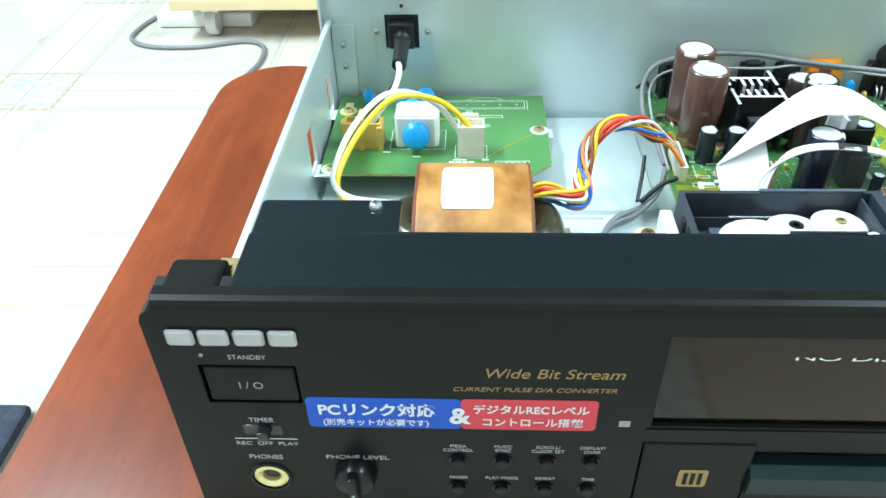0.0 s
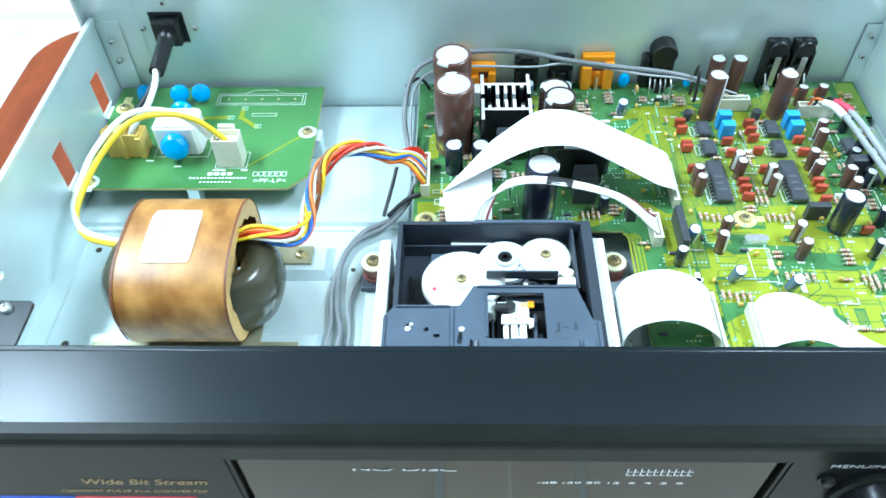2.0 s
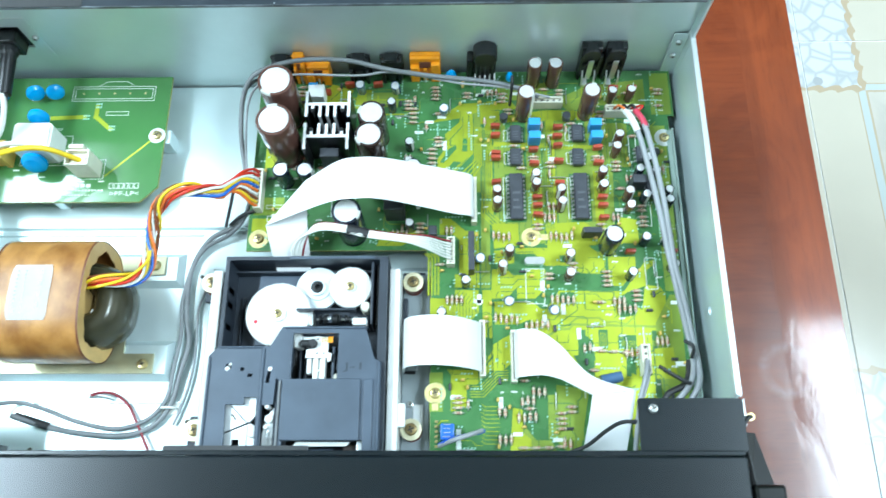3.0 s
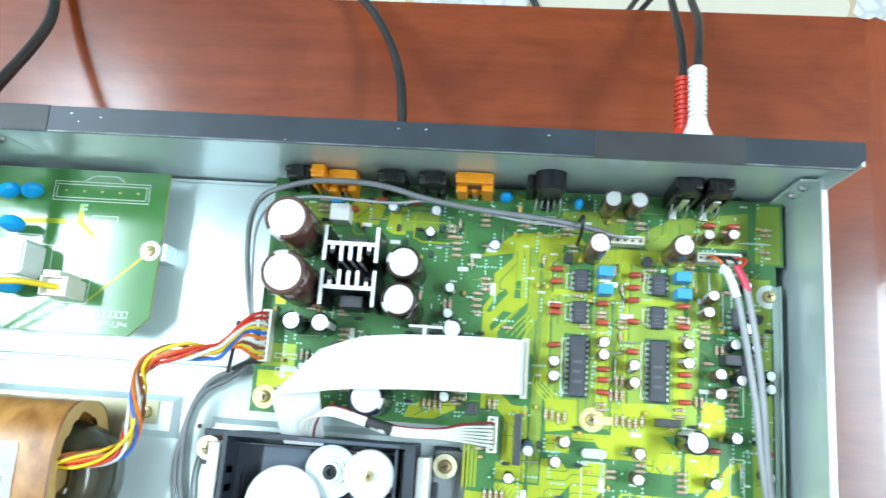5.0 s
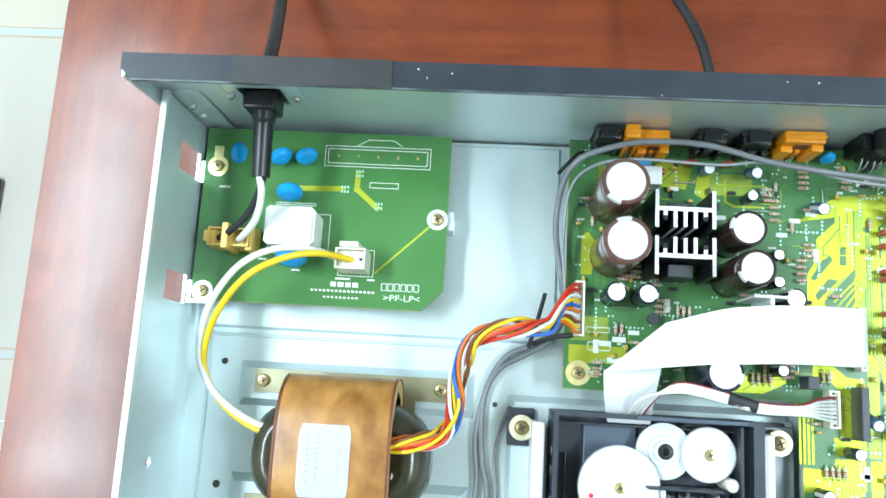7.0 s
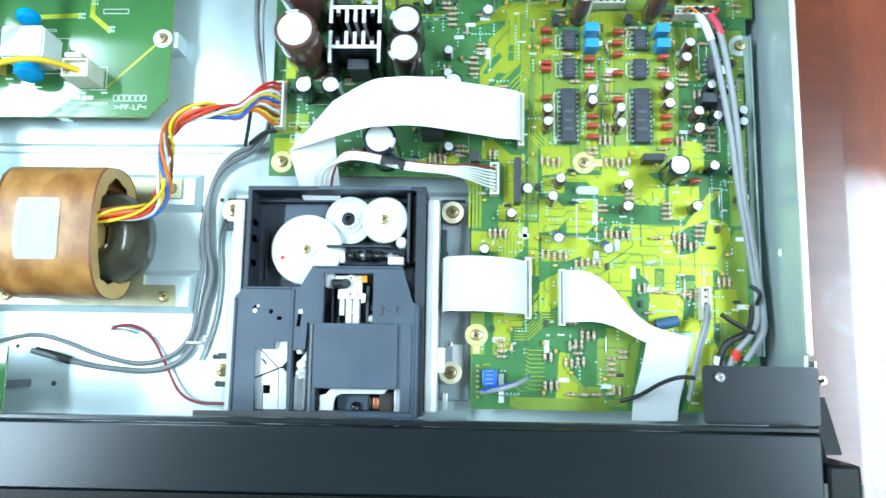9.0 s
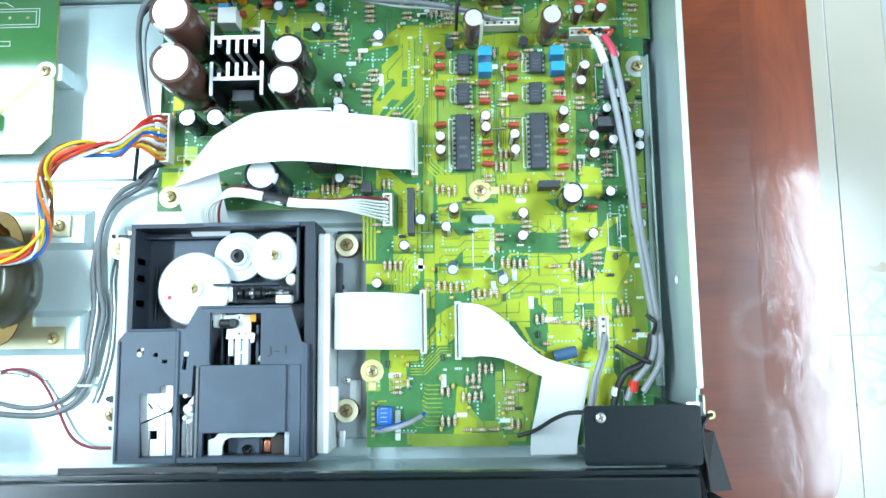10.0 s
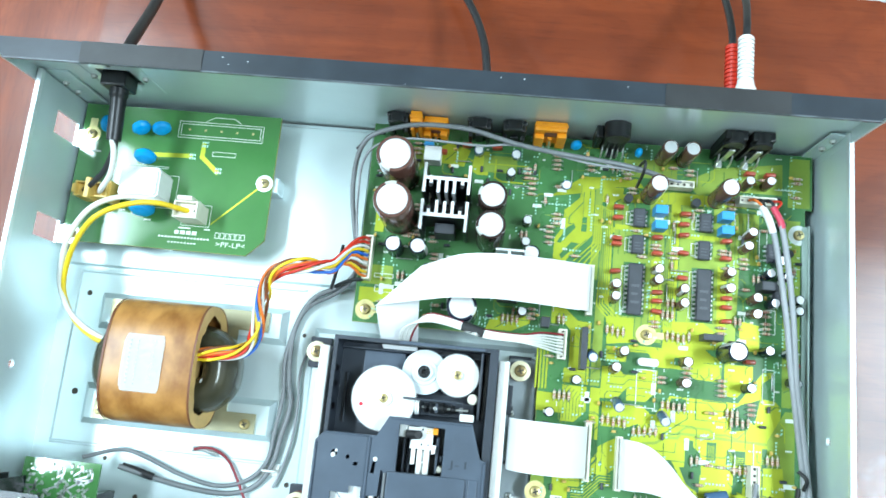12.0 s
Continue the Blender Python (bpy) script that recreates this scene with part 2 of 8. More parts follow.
    # worn, uneven gloss: cloudy at hand size, broken up by small flecks
    cloud = ramp(noise(16, (0.6, 1, 1), 5), 0.35, 0.70, (0.42, 0.42, 0.42), (0.30, 0.30, 0.30))
    nt.links.new(cloud, p.inputs["Roughness"])
    haze = ramp(noise(11, (1, 0.7, 1), 5, 1.2), 0.40, 0.66, (cloudy[0],) * 3, (cloudy[1],) * 3)
    nt.links.new(haze, p.inputs["Coat Roughness"])
    flecks = ramp(noise(850, (0.30, 1, 1), 5, 1.2), 0.50, 0.80, (1, 1, 1), (0, 0, 0))
    flecks = calc("MULTIPLY", flecks, ramp(noise(60, (0.6, 1, 1), 4, 1.0), 0.40, 0.62, (0, 0, 0), (1, 1, 1)))
    for height, strength, sock in ((flecks, pits, "Coat Normal"), (noise(110, (0.2, 1, 1), 2, 0.5), 0.05, "Normal")):
        bp = nt.nodes.new("ShaderNodeBump")
        bp.inputs["Strength"].default_value, bp.inputs["Distance"].default_value = strength, 0.0006
        nt.links.new(height, bp.inputs["Height"])
        nt.links.new(bp.outputs[0], p.inputs[sock])
    return m


TABLE = wood_table("red_brown_lacquered_wood", (0.215, 0.043, 0.0105), (0.170, 0.032, 0.0075), False, 0.03, (0.13, 0.24), 0.5)
TABLE_END = wood_table("red_brown_lacquered_end_wood", (0.235, 0.048, 0.0115), (0.180, 0.034, 0.008), True, 0.02, (0.12, 0.24), 0.28, 0.2)
TABLE_WORN = wood_table("red_brown_worn_end_wood", (0.235, 0.048, 0.0115), (0.180, 0.034, 0.008), True, 0.05, (0.06, 0.13), 0.6, 0.26)


# ---- mesh helpers ----
def box(bm, x0, y0, z0, x1, y1, z1, bevel=0.0, seg=2):
    vs = [bm.verts.new(p) for p in ((x0, y0, z0), (x1, y0, z0), (x1, y1, z0), (x0, y1, z0), (x0, y0, z1), (x1, y0, z1), (x1, y1, z1), (x0, y1, z1))]
    fs = [bm.faces.new([vs[i] for i in f]) for f in ((3, 2, 1, 0), (4, 5, 6, 7), (0, 1, 5, 4), (1, 2, 6, 5), (2, 3, 7, 6), (3, 0, 4, 7))]
    if bevel:
        es = list({e for f in fs for e in f.edges})
        bmesh.ops.bevel(bm, geom=es, offset=bevel, segments=seg, affect="EDGES", profile=0.5)
    return bm


def B(x0, y0, z0, x1, y1, z1, bevel=0.0, seg=2):
    return box(bmesh.new(), x0, y0, z0, x1, y1, z1, bevel, seg)


def prism(bm, pts, z0, z1):
    """A plate of outline pts (counter-clockwise) from z0 to z1."""
    lo = [bm.verts.new((x, y, z0)) for x, y in pts]
    hi = [bm.verts.new((x, y, z1)) for x, y in pts]
    n = len(pts)
    bm.faces.new(hi)
    bm.faces.new(lo[::-1])
    for i in range(n):
        j = (i + 1) % n
        bm.faces.new((lo[i], lo[j], hi[j], hi[i]))
    return bm


def rounded(x0, y0, x1, y1, r, n=5):
    pts = []
    for cx, cy, a in ((x1 - r, y0 + r, -90), (x1 - r, y1 - r, 0), (x0 + r, y1 - r, 90), (x0 + r, y0 + r, 180)):
        for i in range(n + 1):
            t = radians(a + 90 * i / n)
            pts.append((cx + r * math.cos(t), cy + r * math.sin(t)))
    return pts


def lathe(bm, profile, seg=24, m=None, cap=True):
    """Turn (radius, height) pairs round z; then apply matrix m."""
    m = m or Matrix()
    rings = []
    for r, z in profile:
        rings.append([bm.verts.new(m @ Vector((r * math.cos(2 * math.pi * i / seg), r * math.sin(2 * math.pi * i / seg), z))) for i in range(seg)])
    for a, b in zip(rings, rings[1:]):
        for i in range(seg):
            j = (i + 1) % seg
            bm.faces.new((a[i], a[j], b[j], b[i]))
            bm.edges.get((a[i], b[i])).seam = True
    if cap:
        bm.faces.new(rings[-1])
        bm.faces.new(rings[0][::-1])
    return bm


def smooth(pts, n=6):
    """Catmull-Rom through the points."""
    P = [Vector(p) for p in pts]
    P = [2 * P[0] - P[1]] + P + [2 * P[-1] - P[-2]]
    out = []
    for i in range(1, len(P) - 2):
        a, b, c, d = P[i - 1:i + 3]
        for k in range(n):
            t = k / n
            out.append(0.5 * ((2 * b) + (c - a) * t + (2 * a - 5 * b + 4 * c - d) * t * t + (3 * b - a - 3 * c + d) * t ** 3))
    out.append(P[-2])
    return out


def tube(bm, pts, r, seg=8, n=6):
    path = smooth(pts, n)
    up = Vector((0.13, 0.21, 0.97))
    rings = []
    for i, p in enumerate(path):
        d = (path[min(i + 1, len(path) - 1)] - path[max(i - 1, 0)]).normalized()
        side = d.cross(up)
        side = side.normalized() if side.length > 1e-4 else Vector((1, 0, 0))
        nrm = side.cross(d).normalized()
        up = nrm
        rings.append([bm.verts.new(p + r * (math.cos(2 * math.pi * k / seg) * side + math.sin(2 * math.pi * k / seg) * nrm)) for k in range(seg)])
    for a, b in zip(rings, rings[1:]):
        for i in range(seg):
            j = (i + 1) % seg
            for e in bm.faces.new((a[i], b[i], b[j], a[j])).edges:
                e.seam = True
    bm.faces.new(rings[0])
    bm.faces.new(rings[-1][::-1])
    for e in [q for r in (rings[0], rings[-1]) for v in r for q in v.link_edges if q.other_vert(v) in r]:
        e.seam = False
    return bm


def strap(bm, left, right, thick=0.0003, n=8):
    """A flat band between two guide lines, with thickness."""
    A, C = smooth(left, n), smooth(right, n)
    top, bot = [], []
    for i in range(len(A)):
        k0, k1 = max(i - 1, 0), min(i + 1, len(A) - 1)
        nr = (A[k1] - A[k0]).cross(C[i] - A[i]).normalized() * thick
        top.append([bm.verts.new(A[i] + nr), bm.verts.new(C[i] + nr)])
        bot.append([bm.verts.new(A[i] - nr), bm.verts.new(C[i] - nr)])
    for i in range(len(A) - 1):
        for a, b in (((top[i][0], top[i][1]), (top[i + 1][1], top[i + 1][0])), ((bot[i][1], bot[i][0]), (bot[i + 1][0], bot[i + 1][1])),
                     ((bot[i][0], top[i][0]), (top[i + 1][0], bot[i + 1][0])), ((top[i][1], bot[i][1]), (bot[i + 1][1], top[i + 1][1]))):
            bm.faces.new((*a, *b))
    bm.faces.new((top[0][1], top[0][0], bot[0][0], bot[0][1]))
    bm.faces.new((top[-1][0], top[-1][1], bot[-1][1], bot[-1][0]))
    return bm


def mesh_of(name, bm, material, flat=False):
    bmesh.ops.recalc_face_normals(bm, faces=bm.faces)
    # round only along turned and swept sides; flat faces stay flat beside their bevels
    for e in bm.edges:
        e.smooth = e.seam or e.calc_face_angle(0.0) < radians(20)
        e.seam = False
    for f in bm.faces:
        f.smooth = not flat
    me = bpy.data.meshes.new(name)
    bm.to_mesh(me)
    bm.free()
    for m in (material if isinstance(material, (list, tuple)) else [material]):
        me.materials.append(m)
    return me


def thing(name, at, label, category, group="", kind=""):
    ob = new(name)
    ob.empty_display_size = 0.01
    ob.location = at
    return tagged(ob, label, category, group, kind)


def base_of(ob):
    v = Vector(ob.location)
    while ob.parent:
        ob = ob.parent
        v += ob.location
    return v


def part(name, bm, material, parent, label="", flat=False):
    """One mesh, given in world metres, under a thing or a part."""
    bmesh.ops.translate(bm, verts=bm.verts, vec=-base_of(parent))
    ob = new(name, mesh_of(name, bm, material, flat))
    ob.parent = parent
    return tagged(ob, label)


def solo(name, bm, material, label, category, group="", kind="", at=None, flat=False):
    """A top-level thing of one mesh; its origin is put at 'at'."""
    at = Vector(at or (0, 0, 0))
    bmesh.ops.translate(bm, verts=bm.verts, vec=-at)
    ob = new(name, mesh_of(name, bm, material, flat))
    ob.location = at
    return tagged(ob, label, category, group, kind)


def put(name, me, parent, at, turn=0.0, label="", m=None):
    """An object on shared mesh data under a parent, at a world place."""
    ob = new(name, me)
    ob.parent = parent
    ob.matrix_basis = Matrix.Translation(Vector(at) - base_of(parent)) @ (m or Matrix.Rotation(radians(turn), 4, "Z"))
    return tagged(ob, label)


def up(m, at):
    return Matrix.Translation(at) @ m


XAX = Matrix.Rotation(radians(90), 4, "Y")
YAX = Matrix.Rotation(radians(-90), 4, "X")


def sheet(outer, holes, z0, z1, m=None):
    """A plate of outline 'outer' with holes cut through, from z0 to z1; then moved by m."""
    bm = bmesh.new()
    for loop in [outer, *holes]:
        vs = [bm.verts.new((x, y, z0)) for x, y in loop]
        for i in range(len(vs)):
            bm.edges.new((vs[i], vs[(i + 1) % len(vs)]))
    bmesh.ops.triangle_fill(bm, edges=bm.edges[:], use_beauty=True)
    res = bmesh.ops.extrude_face_region(bm, geom=bm.faces[:])
    bmesh.ops.translate(bm, verts=[g for g in res["geom"] if isinstance(g, bmesh.types.BMVert)], vec=(0, 0, z1 - z0))
    if m:
        bmesh.ops.transform(bm, matrix=m, verts=bm.verts)
    return bm


def rect(x0, y0, x1, y1):
    return [(x0, y0), (x1, y0), (x1, y1), (x0, y1)]


def disc(cx, cy, r, n=16):
    return [(cx + r * math.cos(2 * math.pi * i / n), cy + r * math.sin(2 * math.pi * i / n)) for i in range(n)]


# sheet drawn in (x, z), thickness along y;  sheet drawn in (y, z), thickness along x
M_XZ = Matrix(((1, 0, 0, 0), (0, 0, 1, 0), (0, 1, 0, 0), (0, 0, 0, 1)))
M_YZ = Matrix(((0, 0, 1, 0), (1, 0, 0, 0), (0, 1, 0, 0), (0, 0, 0, 1)))


def frustum(bm, x0, y0, x1, y1, z0, z1, inset):
    lo = [bm.verts.new((x, y, z0)) for x, y in rect(x0, y0, x1, y1)]
    hi = [bm.verts.new((x, y, z1)) for x, y in rect(x0 + inset, y0 + inset, x1 - inset, y1 - inset)]
    bm.faces.new(hi)
    for i in range(4):
        j = (i + 1) % 4
        bm.faces.new((lo[i], lo[j], hi[j], hi[i]))
    return bm


def lettering(name, text, size, material, parent, m, width=None, align="CENTER", bold=0.0, slant=0.0):
    """Flat letters at the world pose m; width scales the line to that many metres."""
    cu = bpy.data.curves.new(name, "FONT")
    cu.body, cu.size, cu.align_x, cu.align_y, cu.extrude = text, size, align, "CENTER", 0.00004
    cu.offset, cu.shear = bold, slant
    tmp = bpy.data.objects.new(name, cu)
    scene.collection.objects.link(tmp)
    me = bpy.data.meshes.new_from_object(tmp.evaluated_get(bpy.context.evaluated_depsgraph_get()))
    bpy.data.objects.remove(tmp)
    bpy.data.curves.remove(cu)
    me.materials.clear()
    me.materials.append(material)
    xs = [v.co.x for v in me.vertices] or [0, 1]
    if width:
        k = width / max(1e-6, max(xs) - min(xs))
        me.transform(Matrix.Diagonal((k, 1, 1, 1)))
    ob = new(name, me)
    ob.parent = parent
    ob.matrix_basis = Matrix.Translation(-base_of(parent)) @ m
    return ob


def on_face(x, z, y=-0.0002):
    return Matrix.Translation((x, y, z)) @ Matrix.Rotation(radians(90), 4, "X")


def flat_on(x, y, z, turn=0):
    return pose(x, y, z, 0, 0, turn)


# ---- room ----
RX0, RX1, RY0, RY1 = -2.6, 3.0, -2.2, 2.05
floor = solo("floor", B(RX0, RY0, FLOOR - 0.1, RX1, RY1, FLOOR - 0.0012), WALL, "cream glazed tile floor with lace medallions", "floor", kind="structure")
solo("ceiling", B(RX0, RY0, CEIL, RX1, RY1, CEIL + 0.1), WALL, "plain white painted ceiling", "ceiling", kind="structure")
# north wall is out of view; its dark tone only dims what the deck mirrors
solo("wall_north", B(RX0 - 0.1, RY1, FLOOR, RX1 + 0.1, RY1 + 0.1, CEIL), WALL_DULL, "unseen wall, darkened to keep reflections in the deck dim", "wall", kind="structure")
solo("wall_south", B(RX0 - 0.1, RY0 - 0.1, FLOOR, RX1 + 0.1, RY0, CEIL), WALL, "plain white painted wall", "wall", kind="structure")
solo("wall_west", B(RX0 - 0.1, RY0, FLOOR, RX0, RY1, CEIL), WALL, "plain white painted wall", "wall", kind="structure")
solo("wall_east", B(RX1, RY0, FLOOR, RX1 + 0.1, RY1, CEIL), WALL, "plain white painted wall", "wall", kind="structure")


TILE_SIDE = 0.455


def tile_material():
    """Cream glaze: a scalloped white lace square with a tan border at each corner, a marbled middle framed by pale blue lines."""
    m = mat("cream_glazed_tile", (0.525, 0.480, 0.390), 0.20, 0.0, 0.04, 7, 0.02, 200, rvary=0.05)
    nt = m.node_tree
    p = nt.nodes["Principled BSDF"]
    tc = nt.nodes.new("ShaderNodeTexCoord")
    sep = nt.nodes.new("ShaderNodeSeparateXYZ")
    nt.links.new(tc.outputs["Object"], sep.inputs[0])

    def op(kind, a, b=0.0):
        n = nt.nodes.new("ShaderNodeMath")
        n.operation = kind
        for sock, v in ((n.inputs[0], a), (n.inputs[1], b)):
            if isinstance(v, (int, float)):
                sock.default_value = v
            else:
                nt.links.new(v, sock)
        return n.outputs[0]

    def layer(below, mask, colour):
        mx = nt.nodes.new("ShaderNodeMix")
        mx.data_type = "RGBA"
        nt.links.new(mask, mx.inputs["Factor"])
        nt.links.new(below, mx.inputs["A"])
        if isinstance(colour, tuple):
            mx.inputs["B"].default_value = rgb(colour)
        else:
            nt.links.new(colour, mx.inputs["B"])
        return mx.outputs["Result"]

    def two_tone(src, p0, p1, c0, c1):
        r = nt.nodes.new("ShaderNodeValToRGB")
        r.color_ramp.elements[0].position, r.color_ramp.elements[1].position = p0, p1
        r.color_ramp.elements[0].color, r.color_ramp.elements[1].color = rgb(c0), rgb(c1)
        nt.links.new(src, r.inputs[0])
        return r.outputs[0]

    dx = op("SUBTRACT", TILE_SIDE / 2, op("ABSOLUTE", sep.outputs[0]))
    dy = op("SUBTRACT", TILE_SIDE / 2, op("ABSOLUTE", sep.outputs[1]))
    near, far = op("MINIMUM", dx, dy), op("MAXIMUM", dx, dy)
    wave = op("MULTIPLY", op("ABSOLUTE", op("SINE", op("MULTIPLY", op("ADD", dx, dy), 150.0))), 0.004)
    reach = op("ADD", far, wave)
    veins = nt.nodes.new("ShaderNodeTexNoise")
    veins.inputs["Scale"].default_value, veins.inputs["Detail"].default_value, veins.inputs["Distortion"].default_value = 9.0, 7, 1.4
    nt.links.new(tc.outputs["Object"], veins.inputs["Vector"])
    marble = two_tone(veins.outputs["Fac"], 0.56, 0.70, (0.50, 0.465, 0.40), (0.41, 0.385, 0.34))
    loops = nt.nodes.new("ShaderNodeTexVoronoi")
    loops.feature = "DISTANCE_TO_EDGE"
    loops.inputs["Scale"].default_value = 52
    nt.links.new(tc.outputs["Object"], loops.inputs["Vector"])
    lace = two_tone(loops.outputs["Distance"], 0.03, 0.14, (0.41, 0.425, 0.425), (0.54, 0.545, 0.535))
    drops = nt.nodes.new("ShaderNodeTexVoronoi")
    drops.inputs["Scale"].default_value = 34
    nt.links.new(tc.outputs["Object"], drops.inputs["Vector"])
    lace = layer(lace, op("LESS_THAN", drops.outputs["Distance"], 0.20), (0.35, 0.362, 0.362))
    out = p.inputs["Base Color"].links[0].from_socket
    out = layer(out, op("GREATER_THAN", near, 0.069), marble)
    out = layer(out, op("MULTIPLY", op("GREATER_THAN", near, 0.057), op("LESS_THAN", near, 0.069)), (0.44, 0.36, 0.25))
    out = layer(out, op("MULTIPLY", op("GREATER_THAN", near, 0.0585), op("LESS_THAN", near, 0.0665)), (0.45, 0.49, 0.475))
    out = layer(out, op("LESS_THAN", reach, 0.070), (0.43, 0.34, 0.23))
    out = layer(out, op("LESS_THAN", reach, 0.0635), lace)
    nt.links.new(out, p.inputs["Base Color"])
    return m


TILE = tile_material()

# ---- table ----
table = thing("low_table", (0.21, 0.19, FLOOR), "low red-brown lacquered wooden table with rounded corners", "table")
TX0, TX1, TY0, TY1, SEAM_L, SEAM_R = -0.101, 0.5255, -0.018, 0.397, -0.020, 0.4885
outer = rounded(TX0, TY0, TX1, TY1, 0.045, 10)
left_end = [(SEAM_L, TY1)] + [p for p in outer if p[0] < 0] + [(SEAM_L, TY0)]
right_end = [(SEAM_R, TY0)] + [p for p in outer if p[0] > 0.4] + [(SEAM_R, TY1)]
right_end = [p for p in right_end if p[0] >= SEAM_R]
right_end[0], right_end[-1] = (SEAM_R, TY0 + 0.0005), (SEAM_R, TY1 - 0.0005)
for nm, pts, m_ in (("tabletop", rect(SEAM_L, TY0, SEAM_R, TY1), TABLE), ("end_board", left_end, TABLE_END), ("end_board", right_end, TABLE_WORN)):
    bm = prism(bmesh.new(), pts, -0.024, 0.0)
    rim = [e for e in bm.edges if all(abs(v.co.z) < 1e-6 for v in e.verts) and not any(all(abs(v.co.x - q) < 1e-6 for v in e.verts) for q in (SEAM_L, SEAM_R))]
    bmesh.ops.bevel(bm, geom=rim, offset=0.005, segments=3, affect="EDGES")
    part(nm, bm, m_, table)
for x in (-0.06, 0.455):
    for y in (0.0, 0.335):
        part("leg", B(x, y, FLOOR, x + 0.035, y + 0.035, -0.024, 0.003), TABLE, table)

# ---- deck: chassis ----
deck = thing("disc_deck", (0.215, 0.13, 0.0), "open black minidisc deck with its lid taken off", "hi-fi deck")
Z0 = 0.024  # top of the floor pan
pan = part("floor_pan", B(0.002, 0.022, Z0 - 0.0012, 0.430, 0.272, Z0), STEEL, deck)
part("raised_bed", frustum(bmesh.new(), 0.027, 0.138, 0.139, 0.159, Z0, Z0 + 0.0045, 0.0035), STEEL, pan)
part("raised_bed", frustum(bmesh.new(), 0.027, 0.084, 0.139, 0.107, Z0, Z0 + 0.0045, 0.0035), STEEL, pan)
part("pressed_step", frustum(bmesh.new(), 0.0035, 0.174, 0.176, 0.2705, Z0, Z0 + 0.0022, 0.0012), STEEL, pan)
part("pressed_step", frustum(bmesh.new(), 0.011, 0.0715, 0.1475, 0.0735, Z0, Z0 + 0.0011, 0.0006), STEEL, pan)
part("pressed_step", frustum(bmesh.new(), 0.0105, 0.0735, 0.0122, 0.171, Z0, Z0 + 0.0011, 0.0006), STEEL, pan)
part("pressed_step", frustum(bmesh.new(), 0.011, 0.1700, 0.1475, 0.1718, Z0, Z0 + 0.0011, 0.0006), STEEL, pan)
part("pressed_step", frustum(bmesh.new(), 0.155, 0.030, 0.2840, 0.150, Z0, Z0 + 0.003, 0.003), STEEL, pan)
for x, y, r in ((0.0205, 0.101, 0.0018), (0.045, 0.066, 0.0012), (0.066, 0.047, 0.0014), (0.150, 0.062, 0.0014), (0.152, 0.048, 0.0014), (0.0185, 0.158, 0.0016), (0.149, 0.145, 0.0012)):
    part("pan_hole", lathe(bmesh.new(), [(r, Z0 + 0.0001), (r, Z0 + 0.0003)], 12, Matrix.Translation((x, y, 0))), HOLE_SHADE, pan)

win = [rect(0.2420, 0.0415, 0.2555, 0.0650), rect(0.1830, 0.0415, 0.1965, 0.0650), disc(0.113, 0.060, 0.0026)]
side_l = part("side_panel", sheet(rect(0.024, 0.014, 0.270, 0.087), win, 0.0005, 0.0020, M_YZ), STEEL, deck)
side_r = part("side_panel", sheet([(0.024, 0.014), (0.270, 0.014), (0.270, 0.082), (0.0665, 0.082), (0.0665, 0.077), (0.024, 0.068)], [disc(0.115, 0.056, 0.0024)], 0.4290, 0.4305, M_YZ), STEEL, deck)
part("top_hem", B(0.0003, 0.024, 0.0845, 0.0034, 0.2700, 0.0876, 0.0006), STEEL_EDGE, side_l)
part("top_hem", B(0.4276, 0.0668, 0.0795, 0.4307, 0.2700, 0.0826, 0.0006), STEEL_EDGE, side_r)
for y in (0.247, 0.189):
    part("board_tab", B(0.002, y - 0.0055, 0.0398, 0.0125, y + 0.0055, 0.0408, 0.0003), STEEL_EDGE, side_l)
part("rear_flange", B(0.0022, 0.2705, 0.026, 0.0150, 0.2716, 0.084, 0.0003), STEEL, side_l)
part("rear_flange", B(0.4205, 0.2695, 0.026, 0.4288, 0.2706, 0.079, 0.0003), STEEL, side_r)

rear = part("rear_panel", sheet(rect(-0.002, 0.012, 0.4292, 0.1174), [rect(0.0325, 0.0695, 0.0515, 0.0895)], 0.2735, 0.2748, M_XZ), STEEL, deck)
part("rear_lip", prism(bmesh.new(), [(-0.0025, 0.2756), (-0.0028, 0.2690), (0.0015, 0.2652), (0.4260, 0.2652), (0.4302, 0.2690), (0.4298, 0.2756)], 0.1178, 0.1190), DARK_PAINT, rear, "dark grey painted top lip")
part("rear_skin", B(-0.0025, 0.2749, 0.012, 0.4298, 0.2755, 0.1175), DARK_PAINT, rear)
part("lip_edge", B(0.0015, 0.2646, 0.1174, 0.4260, 0.2651, 0.1189), mat("worn_paint_edge", (0.11, 0.125, 0.14), 0.4, 0.2, 0.5, 90), rear)
for x, d in ((-0.0026, 1), (0.4300, -1)):
    part("side_lip", prism(bmesh.new(), [(x, 0.2747), (x, 0.2665), (x + d * 0.0012, 0.2665), (x + d * 0.0012, 0.2747)][::d], 0.02, 0.1176), STEEL, rear)
for x0, x1 in ((0.041, 0.103), (0.327, 0.385)):
    bm = B(x0, 0.2647, 0.1191, x1, 0.2758, 0.1194, 0.0001)
    part("black_tape", bm, RUBBER, rear, "strip of matt black tape on the lip")
bm = bmesh.new()
for k in range(10):
    x = random.uniform(0.01, 0.42)
    y = random.uniform(0.2650, 0.2735)
    lathe(bm, [(random.uniform(0.0002, 0.0005), 0.11895), (0.0002, 0.1191)], 6, Matrix.Translation((x, y, 0)))
tagged(part("paint_chip", bm, STEEL_EDGE, rear), kind="stuff")
part("pressed_line", B(0.026, 0.2731, 0.0975, 0.059, 0.2735, 0.0982), STEEL_EDGE, rear)
